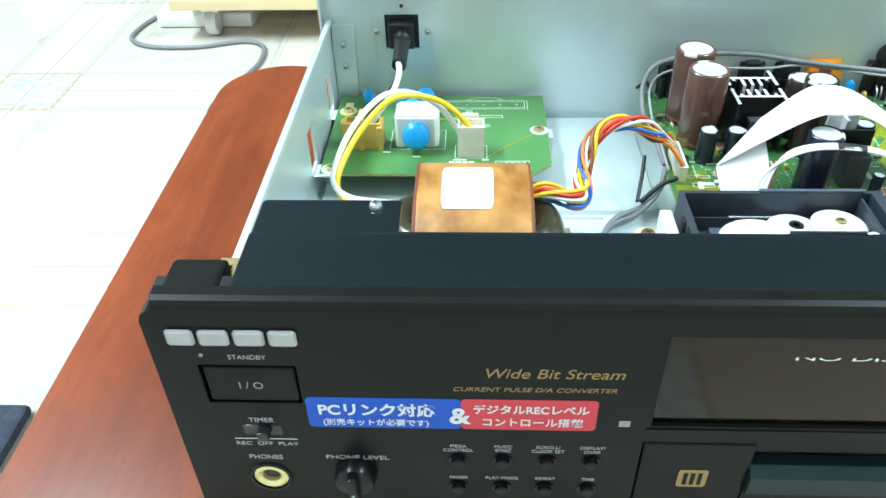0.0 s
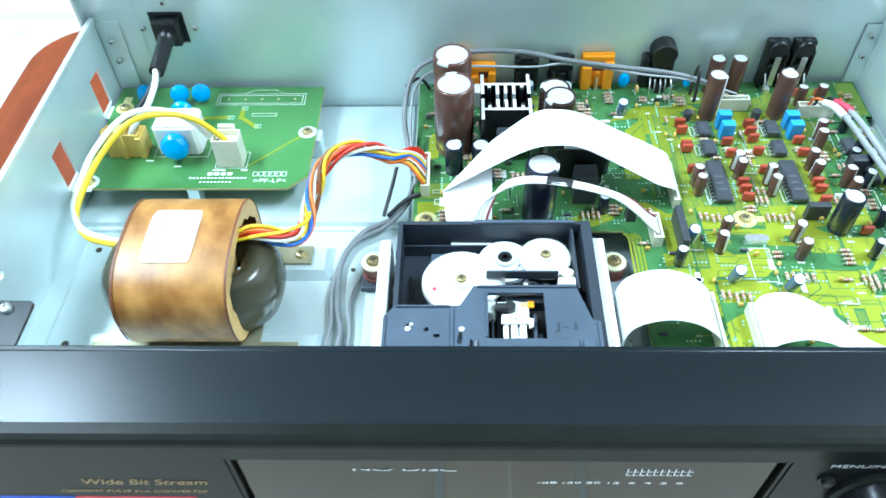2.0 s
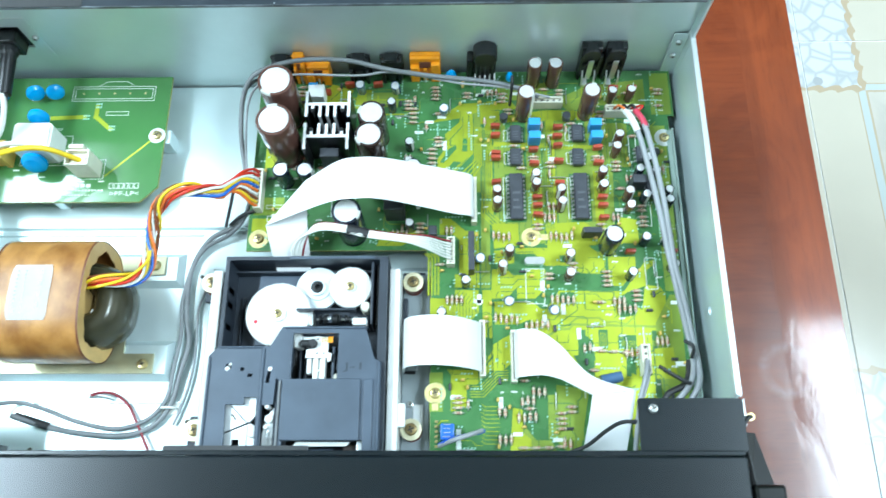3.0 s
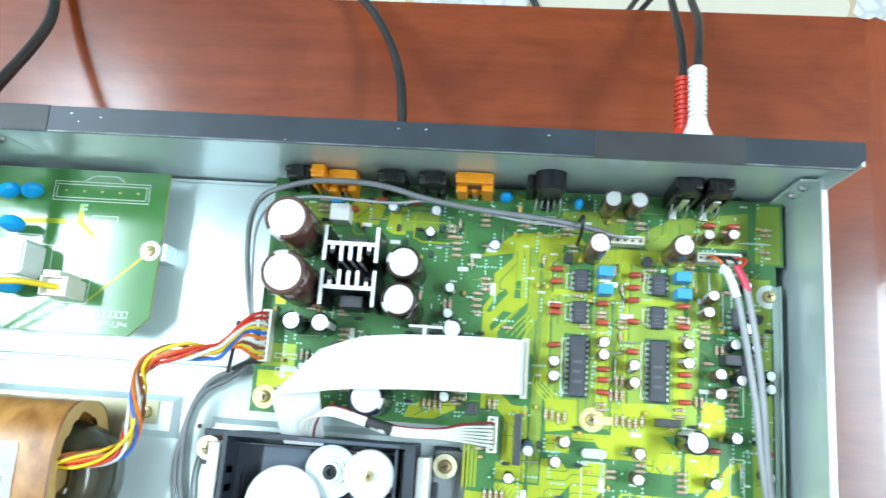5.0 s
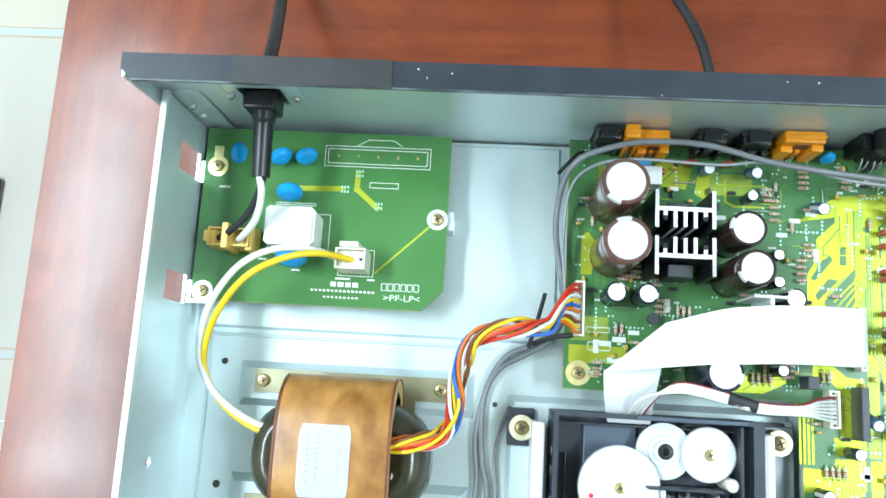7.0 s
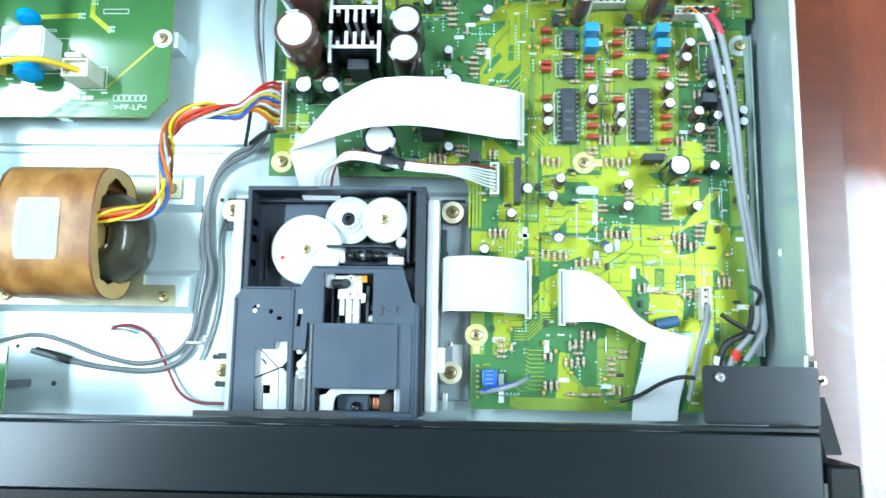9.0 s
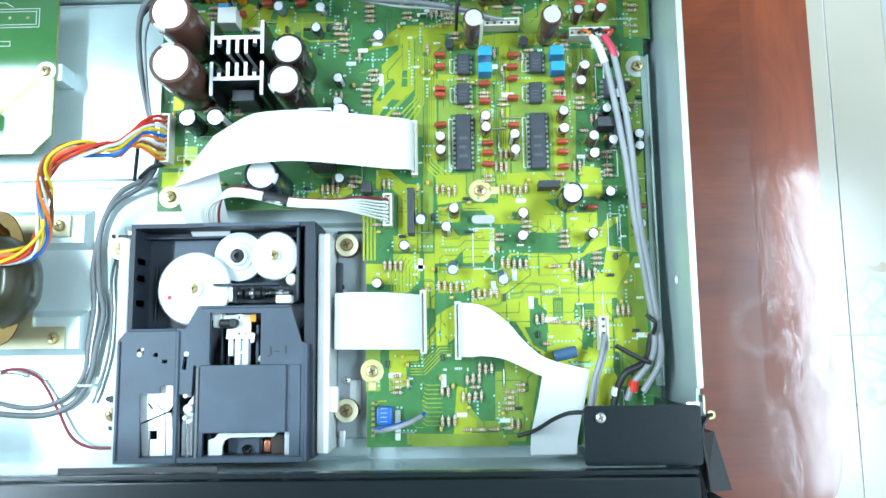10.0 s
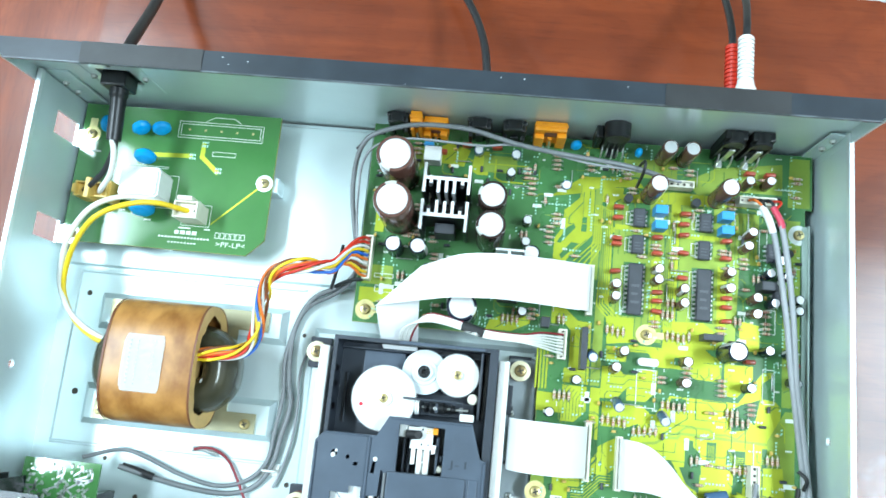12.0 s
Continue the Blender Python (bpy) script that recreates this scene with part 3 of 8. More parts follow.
part("pressed_line", B(0.0255, 0.2731, 0.0600, 0.0262, 0.2735, 0.0960), STEEL, rear)
part("pressed_line", B(0.0588, 0.2731, 0.0600, 0.0595, 0.2735, 0.0960), STEEL, rear)


def screw_mesh(name, r, material, h=0.0018):
    bm = lathe(bmesh.new(), [(r, 0), (r, h * 0.45), (r * 0.85, h * 0.85), (r * 0.5, h)], 18)
    n = len(bm.faces)
    for a in (0, 90):
        w = bmesh.new()
        box(w, -r * 0.55, -r * 0.13, h - 0.0002, r * 0.55, r * 0.13, h + 0.00006)
        bmesh.ops.rotate(w, verts=w.verts, matrix=Matrix.Rotation(radians(a + 20), 3, "Z"))
        t = bpy.data.meshes.new("t")
        w.to_mesh(t)
        w.free()
        bm.from_mesh(t)
        bpy.data.meshes.remove(t)
    bm.faces.ensure_lookup_table()
    for f in bm.faces[n:]:
        f.material_index = 1
    return mesh_of(name, bm, [material, HOLE_SHADE])


SCREW_BRASS = screw_mesh("screw_brass", 0.0029, BRASS)
SCREW_SMALL = screw_mesh("screw_small", 0.0018, TIN)
for x in (0.0275, 0.0565):
    put("screw", SCREW_SMALL, rear, (x, 0.2735, 0.0795), m=Matrix.Rotation(radians(90), 4, "X"))
part("panel_hole", lathe(bmesh.new(), [(0.0011, 0), (0.0011, 0.0003)], 10, up(YAX, (0.0425, 0.2731, 0.0945))), HOLE_SHADE, rear)
for x in (0.0085, 0.4240):
    for z in (0.073, 0.060):
        put("screw", SCREW_SMALL, rear, (x, 0.2705, z), m=Matrix.Rotation(radians(90), 4, "X"))

# mains inlet with its cord
inlet = part("mains_bushing", B(0.0352, 0.2660, 0.0722, 0.0492, 0.2745, 0.0872, 0.001), BLACK, rear, "black moulded mains cord bushing")
part("bushing_sleeve", lathe(bmesh.new(), [(0.0050, 0), (0.0050, 0.006), (0.0042, 0.008), (0.0039, 0.031), (0.0036, 0.031)], 20, up(Matrix.Rotation(radians(96), 4, "X"), (0.0430, 0.2690, 0.0800))), BLACK, inlet)

# feet
for x in (0.05, 0.38):
    for y in (0.045, 0.235):
        part("foot", lathe(bmesh.new(), [(0.016, 0.0), (0.017, 0.003), (0.015, 0.0228)], 24, Matrix.Translation((x, y, 0))), BLACK, deck)

# ---- deck: front ----
holes = [rect(0.1365, 0.0675, 0.2990, 0.1050), rect(0.1365, 0.0290, 0.2985, 0.0620), rect(0.0100, 0.0765, 0.0375, 0.0920),
         rect(0.3110, 0.0385, 0.3360, 0.0490), rect(0.3425, 0.0385, 0.3675, 0.0490), disc(0.0225, 0.0420, 0.0046, 20)]
face = part("front_panel", sheet([(-0.002, 0.009), (0.4360, 0.009), (0.4360, 0.1080), (0.4352, 0.1102), (0.4335, 0.1114), (0.4315, 0.1118), (0.0025, 0.1118), (0.0005, 0.1114), (-0.0012, 0.1102), (-0.002, 0.1080)], holes, 0.0, 0.006, M_XZ), FACE, deck, "black satin front panel with printed legends")
bm = bmesh.new()
prof = [(0.0, 0.1118), (0.0002, 0.1131), (0.0010, 0.1145), (0.0025, 0.1152), (0.0060, 0.1152), (0.0060, 0.1118)]
a = [bm.verts.new((0.0022, y, z)) for y, z in prof]
b = [bm.verts.new((0.4318, y, z)) for y, z in prof]
for i in range(len(prof) - 1):
    bm.faces.new((a[i], b[i], b[i + 1], a[i + 1]))
bm.faces.new(a), bm.faces.new(b[::-1])
part("top_edge", bm, FACE, face)
part("panel_back", B(-0.0005, 0.0062, 0.009, 0.4345, 0.0140, 0.1118), BLACK, face)
part("top_cover", B(0.0180, 0.0100, 0.1050, 0.4165, 0.0360, 0.1185, 0.0008), FRONT_TOP, deck, "black brushed sheet over the front panel")
part("cover_ridge", B(0.0180, 0.0364, 0.1110, 0.4165, 0.0385, 0.1170, 0.0004), FRONT_TOP, deck)
part("front_inner_panel", B(0.0185, 0.0300, 0.0120, 0.4160, 0.0312, 0.1050), STEEL, deck)
part("paper_strip", B(0.1720, 0.0386, 0.1126, 0.2340, 0.0408, 0.1131), RUBBER, deck, "matt black adhesive strip")
for x0, x1, sx, sy, y1, zt in ((0.0170, 0.0610, 0.0530, 0.0540, 0.0575, 0.1147), (0.3755, 0.4210, 0.3820, 0.0570, 0.0615, 0.1080)):
    br = part("corner_bracket", prism(bmesh.new(), rounded(x0, 0.0386, x1, y1, 0.0016, 3), zt - 0.0012, zt), FRONT_TOP, deck, "black bent sheet corner bracket")
    put("screw", SCREW_SMALL, br, (sx, sy, zt), m=Matrix.Diagonal((1.15, 1.15, 1, 1)))
    xs = x0 + 0.0005 if x0 < 0.2 else x1 - 0.0018
    part("bracket_leg", B(xs, 0.0386, 0.03, xs + 0.0012, y1 - 0.001, zt - 0.0013), FRONT_TOP, br)
for x0, x1, d in ((-0.001, 0.0150, 1), (0.4180, 0.4310, -1)):
    w = part("side_wing", B(x0, 0.0102, 0.0750, x1, 0.0250, 0.1178, 0.0015), FACE, deck)
    xf = x1 if d > 0 else x0 - 0.0015
    bm = bmesh.new()
    q = [(0.0252, 0.060), (0.0252, 0.113), (0.0330, 0.109), (0.0580, 0.072), (0.0580, 0.060)]
    lo, hi = [bm.verts.new((xf - 0.004 * d, y, z)) for y, z in q], [bm.verts.new((xf - 0.0022 * d, y, z)) for y, z in q]
    bm.faces.new(lo), bm.faces.new(hi[::-1])
    for i in range(5):
        bm.faces.new((lo[i], hi[i], hi[(i + 1) % 5], lo[(i + 1) % 5]))
    part("gusset", bm, BLACK, w)
wedge = prism(bmesh.new(), [(0.4268, 0.0254), (0.4385, 0.0254), (0.4325, 0.0490), (0.4268, 0.0490)], 0.045, 0.0905)
for v in wedge.verts:
    if v.co.z > 0.08 and v.co.x > 0.4290:
        v.co.z = 0.0865
part("end_wedge", wedge, BLACK, deck, "black sloping end wedge")
part("brass_tab", B(0.0085, 0.0260, 0.1090, 0.0165, 0.0345, 0.1100, 0.0003), BRASS, deck)
clip_plate = part("clip_plate", sheet(rect(0.4212, 0.0555, 0.4282, 0.0612), [rect(0.4225, 0.0572, 0.4250, 0.0598)], 0.0875, 0.0883), TIN, deck, "tinned earth terminal")
part("clip_fork", B(0.4276, 0.0520, 0.0840, 0.4284, 0.0640, 0.0900, 0.0002), TIN, clip_plate)
part("clip_eye", lathe(bmesh.new(), [(0.0010, 0.0880), (0.0018, 0.0880), (0.0018, 0.0895), (0.0010, 0.0895)], 14, Matrix.Translation((0.4307, 0.0560, 0)), cap=False), BRASS, clip_plate)
part("earth_lead", tube(bmesh.new(), [(0.4307, 0.0560, 0.0895), (0.4285, 0.0552, 0.0915), (0.4262, 0.0510, 0.0915), (0.4264, 0.0430, 0.0910), (0.4276, 0.0350, 0.0905), (0.4284, 0.0256, 0.0900)], 0.0009, 8), RUBBER, deck)

# display
win_part = part("display_window", B(0.1385, 0.0020, 0.0688, 0.2970, 0.0056, 0.1038, 0.0003), SMOKED, face, "smoked glossy display window")
part("window_bezel", sheet(rect(0.1366, 0.0676, 0.2989, 0.1049), [rect(0.1380, 0.0686, 0.2976, 0.1040)], 0.0004, 0.0019, M_XZ), FACE, win_part)
GLOW = bpy.data.materials.new("display_segments")
GLOW.use_nodes = True
GLOW.node_tree.nodes["Principled BSDF"].inputs["Emission Color"].default_value = (0.75, 0.9, 1.0, 1)
GLOW.node_tree.nodes["Principled BSDF"].inputs["Emission Strength"].default_value = 0.06
words = lettering("display_text", "NO DISC", 0.0030, GLOW, win_part, on_face(0.1880, 0.0955, 0.0018), 0.031)
# only the lower half of the characters is lit
bm = bmesh.new()
bm.from_mesh(words.data)
ys = [v.co.y for v in bm.verts]
bmesh.ops.bisect_plane(bm, geom=bm.verts[:] + bm.edges[:] + bm.faces[:], plane_co=(0, 0.5 * (min(ys) + max(ys)), 0), plane_no=(0, 1, 0), clear_outer=True)
bm.to_mesh(words.data)
bm.free()
lettering("display_scale", "-dB -30 20 12  6  4  2  0", 0.0016, GLOW, win_part, on_face(0.2500, 0.0872, 0.0018), 0.044)
bm = bmesh.new()
for i in range(10):
    for j in range(2):
        x = 0.2540 + i * 0.0020
        z = 0.0922 + j * 0.0022
        box(bm, x, 0.0018, z, x + 0.0004, 0.0019, z + 0.0018)
        box(bm, x, 0.0018, z, x + 0.0016, 0.0019, z + 0.0003)
tagged(part("display_meter", bm, GLOW, win_part), kind="stuff")

# disc slot
bay = part("slot_bay", B(0.1367, 0.0052, 0.0292, 0.2983, 0.0060, 0.0618), FACE_GLOSS, face)
part("slot_block", B(0.1372, 0.0002, 0.0297, 0.1705, 0.0051, 0.0612, 0.0008), FACE, bay)
part("slot_block", B(0.2650, -0.0022, 0.0297, 0.2978, 0.0051, 0.0612, 0.0012), FACE, bay)
bm = bmesh.new()
q = [(0.0051, 0.0392), (0.0000, 0.0392), (-0.0022, 0.0405), (-0.0022, 0.0480), (0.0012, 0.0506), (0.0051, 0.0506)]
a, b = [bm.verts.new((0.1706, y, z)) for y, z in q], [bm.verts.new((0.2649, y, z)) for y, z in q]
bm.faces.new(a), bm.faces.new(b[::-1])
for i in range(6):
    bm.faces.new((a[i], b[i], b[(i + 1) % 6], a[(i + 1) % 6]))
part("slot_flap", bm, TRAY_DOOR, bay, "teal-black slanted disc slot flap")
part("slot_sill", B(0.1706, 0.0002, 0.0297, 0.2649, 0.0051, 0.0391, 0.0006), FACE, bay)
part("slot_lintel", B(0.1706, 0.0015, 0.0560, 0.2649, 0.0051, 0.0612, 0.0008), FACE, bay)
part("disc_mark", prism(bmesh.new(), [(x, z) for x, z in rounded(0.1495, 0.0408, 0.1585, 0.0490, 0.001, 3)], 0, 0.0002), INK_GOLD, bay, "gold square disc emblem").matrix_basis = Matrix()
bpy.data.objects["disc_mark"].data.transform(Matrix.Translation(base_of(bay)))
bpy.data.objects["disc_mark"].data.transform(M_XZ)
bpy.data.objects["disc_mark"].data.transform(Matrix.Translation(Vector((0, -0.0001, 0)) - base_of(bay)))
bm = bmesh.new()
for i in range(3):
    box(bm, 0.1512 + 0.0022 * i, -0.0004, 0.0422, 0.1524 + 0.0022 * i, -0.00015, 0.0475)
part("emblem_bars", bm, FACE, bay)

# buttons, knobs, jack
btn = part("power_button", B(0.0108, 0.0004, 0.0768, 0.0367, 0.0060, 0.0908, 0.0008), FACE, face)
lettering("power_sign", "I / O", 0.0038, INK_GREY, btn, on_face(0.0235, 0.0835, 0.0002))
lettering("legend", "STANDBY", 0.0024, INK_LEGEND, face, on_face(0.0245, 0.0952))
part("standby_lamp", lathe(bmesh.new(), [(0.0006, 0), (0.0006, 0.0004)], 10, up(YAX, (0.0120, -0.0004, 0.0960))), INK_GREY, face)
lettering("legend", "TIMER", 0.0028, INK_LEGEND, face, on_face(0.0240, 0.0692))
sl = part("slide_switch", B(0.0178, -0.0002, 0.0625, 0.0296, 0.0010, 0.0669, 0.0004), FACE_GLOSS, face)
part("slider", B(0.0225, -0.0032, 0.0629, 0.0260, -0.0001, 0.0665, 0.0005), BLACK, sl)
lettering("legend", "REC  OFF  PLAY", 0.0022, INK_LEGEND, face, on_face(0.0240, 0.0585), 0.0190)
part("legend_line", B(0.0145, -0.0002, 0.0606, 0.0335, -0.00005, 0.0608), INK_WHITE, face)
lettering("legend", "PHONES", 0.0028, INK_LEGEND, face, on_face(0.0225, 0.0520))
jack = part("phones_jack", lathe(bmesh.new(), [(0.0030, 0.006), (0.0030, 0.0003), (0.0043, -0.0006), (0.0054, -0.0002), (0.0056, 0.0012)], 28, up(YAX, (0.0225, 0, 0.0420)), cap=False), BRASS_PLATE, face, "gold-plated headphone socket")
part("jack_hole", lathe(bmesh.new(), [(0.0029, 0), (0.0029, 0.0002)], 20, up(YAX, (0.0225, 0.0018, 0.0420))), HOLE_SHADE, jack)
part("jack_collar", lathe(bmesh.new(), [(0.0057, 0.0002), (0.0058, -0.0006), (0.0066, -0.0006), (0.0070, 0.0)], 28, up(YAX, (0.0225, -0.0001, 0.0420)), cap=False), KNOB, jack)
lettering("legend", "PHONE LEVEL", 0.0026, INK_LEGEND, face, on_face(0.0510, 0.0525), 0.0195)


def knob(x, z, r, depth, name, grip=False):
    k = part(name, lathe(bmesh.new(), [(r * 1.02, 0), (r, -0.002), (r * 0.94, -depth * 0.8), (r * 0.88, -depth * 0.96), (r * 0.7, -depth)], 36, up(YAX, (x, -0.0001, z))), KNOB, face)
    if grip:
        part("grip", B(x - r * 0.24, -depth - 0.0035, z - r * 1.15, x + r * 0.24, -depth + 0.0005, z + r * 0.95, 0.0008), KNOB, k)
        part("pointer", B(x - 0.0004, -depth - 0.0038, z - r * 0.9, x + 0.0004, -depth - 0.0034, z - r * 0.1), INK_GREY, k)
    return k


knob(0.0500, 0.0455, 0.0066, 0.0050, "level_knob", True)
jog = knob(0.3295, 0.0855, 0.0118, 0.0160, "jog_dial")
part("jog_collar", lathe(bmesh.new(), [(0.0142, 0), (0.0142, -0.0015), (0.0128, -0.0022)], 36, up(YAX, (0.3295, -0.0001, 0.0855))), FACE, jog)
knob(0.3960, 0.0560, 0.0105, 0.0140, "record_knob")
lettering("legend", "MENU/NO   AMS", 0.0026, INK_LEGEND, face, on_face(0.3250, 0.1030), 0.030)
lettering("legend", "CLEAR", 0.0024, INK_LEGEND, face, on_face(0.3110, 0.0745))
lettering("legend", "EJECT", 0.0026, INK_LEGEND, face, on_face(0.3240, 0.0528))
for x in (0.3235, 0.3550):
    e = part("push_button", B(x - 0.0112, 0.0004, 0.0393, x + 0.0112, 0.0060, 0.0482, 0.0008), FACE, face)
    part("eject_sign", prism(bmesh.new(), [(x - 0.0014, 0.0435), (x + 0.0014, 0.0435), (x, 0.0453)], 0, 0.0001), INK_GREY, e)
    q = e.children[0]
    q.data.transform(Matrix.Translation(base_of(e)))
    q.data.transform(M_XZ)
    q.data.transform(Matrix.Translation(Vector((0, 0.0002, 0)) - base_of(e)))
SMALL_BTN = mesh_of("button", lathe(bmesh.new(), [(0.0030, 0), (0.0030, -0.0004), (0.0022, -0.0004), (0.0021, -0.0016), (0.0016, -0.0020)], 20, YAX), KNOB)
names = (("MEGA\nCONTROL", "MUSIC\nSYNC", "SCROLL/\nCLOCK SET", "DISPLAY/\nCHAR"), ("FADER", "PLAY MODE", "REPEAT", "TIME"))
for j, z in enumerate((0.0520, 0.0388)):
    for i, x in enumerate((0.0820, 0.0955, 0.1090, 0.1222)):
        put("button", SMALL_BTN, face, (x, -0.0001, z))
        lettering("legend", names[j][i], 0.0019, INK_LEGEND, face, on_face(x, z + (0.0058 if j == 0 else 0.0047)))
put("button", SMALL_BTN, face, (0.3110, -0.0001, 0.0700))
put("button", SMALL_BTN, face, (0.3120, -0.0001, 0.0950))
lettering("legend", "Wide Bit Stream", 0.0052, INK_GOLD, face, on_face(0.1085, 0.0900), 0.0380, slant=0.22)
lettering("legend", "CURRENT PULSE D/A CONVERTER", 0.0024, INK_GOLD, face, on_face(0.1035, 0.0837), 0.0455, slant=0.22)
part("remote_window", B(0.1286, -0.0002, 0.0688, 0.1318, -0.00005, 0.0712), INK_GREY, face)
bm = bmesh.new()
for x0, x1 in ((0.0040, 0.0118), (0.0128, 0.0212), (0.0224, 0.0308), (0.0318, 0.0395)):
    box(bm, x0, -0.0012, 0.1000, x1, 0.0001, 0.1056, 0.0008, 1)
part("maker_mark", bm, mat("silver_badge", (0.40, 0.41, 0.41), 0.35, 0.4, 0.05, 200), face, "raised silver maker's mark as plain blocks")
stk = thing("sticker", (0.080, 0.0, 0.0730), "blue and red promotional sticker with white Japanese lettering", "sticker")
for nm, x0, x1, m_ in (("blue_half", 0.0382, 0.0830, STK_BLUE), ("red_half", 0.0830, 0.1220, STK_RED)):
    o = part(nm, prism(bmesh.new(), [(x - 0.080, z - 0.0725) for x, z in rounded(x0, 0.0662, x1, 0.0790, 0.0014, 4)], 0, 0.00012), m_, stk)
    o.data.transform(Matrix.Translation(base_of(stk)))
    o.data.transform(M_XZ)
    o.data.transform(Matrix.Translation((0, -0.00016, 0)))
lettering("sticker_text", "PCリンク対応", 0.0056, INK_WHITE, stk, on_face(0.0585, 0.0742, -0.0003), 0.0340, bold=0.00015)
lettering("sticker_text", "(別売キットが必要です)", 0.0030, INK_WHITE, stk, on_face(0.0580, 0.0690, -0.0003), 0.0310, bold=0.00003)
lettering("sticker_text", "&", 0.0092, INK_WHITE, stk, on_face(0.0825, 0.0722, -0.00035), bold=0.00025)
lettering("sticker_text", "デジタルRECレベル", 0.0040, INK_WHITE, stk, on_face(0.1030, 0.0752, -0.0003), 0.0330, bold=0.00008)
lettering("sticker_text", "コントロール搭載", 0.0038, INK_WHITE, stk, on_face(0.1035, 0.0698, -0.0003), 0.0290, bold=0.00004)
# the face stands a little behind the panel's leading edge
face.location = (-0.0029, 0.004, 0.0018)
face.scale.z = 1.03
stk.location = (0.0771, 0.004, 0.0770)
stk.scale.z = 1.03
# the rear panel leans in a little
rear.rotation_euler.x = radians(1.5)
rear.location = (0, 0.0002, -0.0038)


# ---- power board ----
ZP = 0.0410
power_board = thing("power_board", (0.0635, 0.227, ZP), "light green power supply circuit board on bent tabs", "circuit board")
pb = part("board", prism(bmesh.new(), [(0.0045, 0.1855), (0.1130, 0.1855), (0.1225, 0.1950), (0.1225, 0.2690), (0.0045, 0.2690)], ZP - 0.0016, ZP), PCB_PALE, power_board)
part("board_edge", prism(bmesh.new(), [(0.0046, 0.1853), (0.1130, 0.1853), (0.1227, 0.1950), (0.1227, 0.2688), (0.0046, 0.2688)], ZP - 0.0015, ZP - 0.0003), PCB_EDGE, pb)


def strips(bm, segs, w, z):
    """Flat raised lines of width w along point lists."""
    for pts in segs:
        for (x0, y0), (x1, y1) in zip(pts, pts[1:]):
            d = Vector((x1 - x0, y1 - y0))
            if d.length < 1e-6:
                continue
            d.normalize()
            n = Vector((-d.y, d.x)) * w / 2
            d *= w / 2
            q = [(x0 - d.x + n.x, y0 - d.y + n.y), (x0 - d.x - n.x, y0 - d.y - n.y), (x1 + d.x - n.x, y1 + d.y - n.y), (x1 + d.x + n.x, y1 + d.y + n.y)]
            bm.faces.new([bm.verts.new((x, y, z)) for x, y in q])
    return bm


def outline(x0, y0, x1, y1):
    return [(x0, y0), (x1, y0), (x1, y1), (x0, y1), (x0, y0)]


bm = strips(bmesh.new(), [[(0.0455, 0.2405), (0.0720, 0.2415)], [(0.0790, 0.2490), (0.0790, 0.2415)]], 0.0026, ZP + 0.00012)
strips(bm, [[(0.0790, 0.2415), (0.0890, 0.2330)]], 0.0026, ZP + 0.00014)
strips(bm, [[(0.0905, 0.2020), (0.1145, 0.2250)]], 0.0009, ZP + 0.00012)
part("copper_trace", bm, TRACE, pb)
bm = strips(bmesh.new(), [outline(0.0625, 0.2525, 0.1130, 0.2625), outline(0.0640, 0.2540, 0.1115, 0.2610), outline(0.0850, 0.2425, 0.0985, 0.2450), [(0.078, 0.2630), (0.083, 0.2660), (0.095, 0.2660), (0.099, 0.2635)],
                          outline(0.0385, 0.2090, 0.0675, 0.2285), outline(0.0730, 0.2000, 0.0895, 0.2125), outline(0.0410, 0.2325, 0.0600, 0.2335)], 0.00035, ZP + 0.00015)
part("silkscreen_outline", bm, SILK, pb)
lettering("board_mark", ">PF-LP<", 0.0040, SILK, pb, flat_on(0.1035, 0.1905, ZP + 0.0001), 0.0170)
for x0, x1, y, h in ((0.0700, 0.0725, 0.1958, 0.0022), (0.0733, 0.0762, 0.1958, 0.0022), (0.0770, 0.0795, 0.1958, 0.0022), (0.0803, 0.0830, 0.1958, 0.0022), 
                     (0.0720, 0.0790, 0.1985, 0.0009), (0.0870, 0.0905, 0.1985, 0.0009), (0.0125, 0.0180, 0.2400, 0.0010), (0.0800, 0.0830, 0.2140, 0.0008), (0.0350, 0.0390, 0.2060, 0.0008), (0.0510, 0.0550, 0.2015, 0.0008)):
    part("print_bar", B(x0, y - h / 2, ZP + 0.00002, x1, y + h / 2, ZP + 0.00016), SILK, pb)
bm = strips(bmesh.new(), [outline(0.0940 + 0.0030 * i, 0.1940, 0.0962 + 0.0030 * i, 0.1972) for i in range(6)], 0.0004, ZP + 0.00014)
for i in range(16):
    box(bm, 0.0610 + 0.0019 * i, 0.1922, ZP + 0.00008, 0.0622 + 0.0019 * i, 0.1932, ZP + 0.00014)
for i in range(9):
    box(bm, 0.0670 + 0.0019 * i, 0.1893, ZP + 0.00008, 0.0681 + 0.0019 * i, 0.1901, ZP + 0.00014)
tagged(part("stamp_mark", bm, SILK, pb), kind="stuff")
bm = bmesh.new()
for i in range(3):
    for x, y in ((0.0432, 0.2385), (0.0715, 0.2395), (0.0780, 0.2475), (0.0880, 0.2320)):
        box(bm, x + 0.0014 * i, y, ZP + 0.0001, x + 0.0014 * i + 0.0008, y + 0.0012, ZP + 0.0003)
        box(bm, x + 0.0014 * i, y + 0.0022, ZP + 0.0001, x + 0.0014 * i + 0.0008, y + 0.0034, ZP + 0.0003)
tagged(part("solder_pad", bm, PAD, pb), kind="stuff")
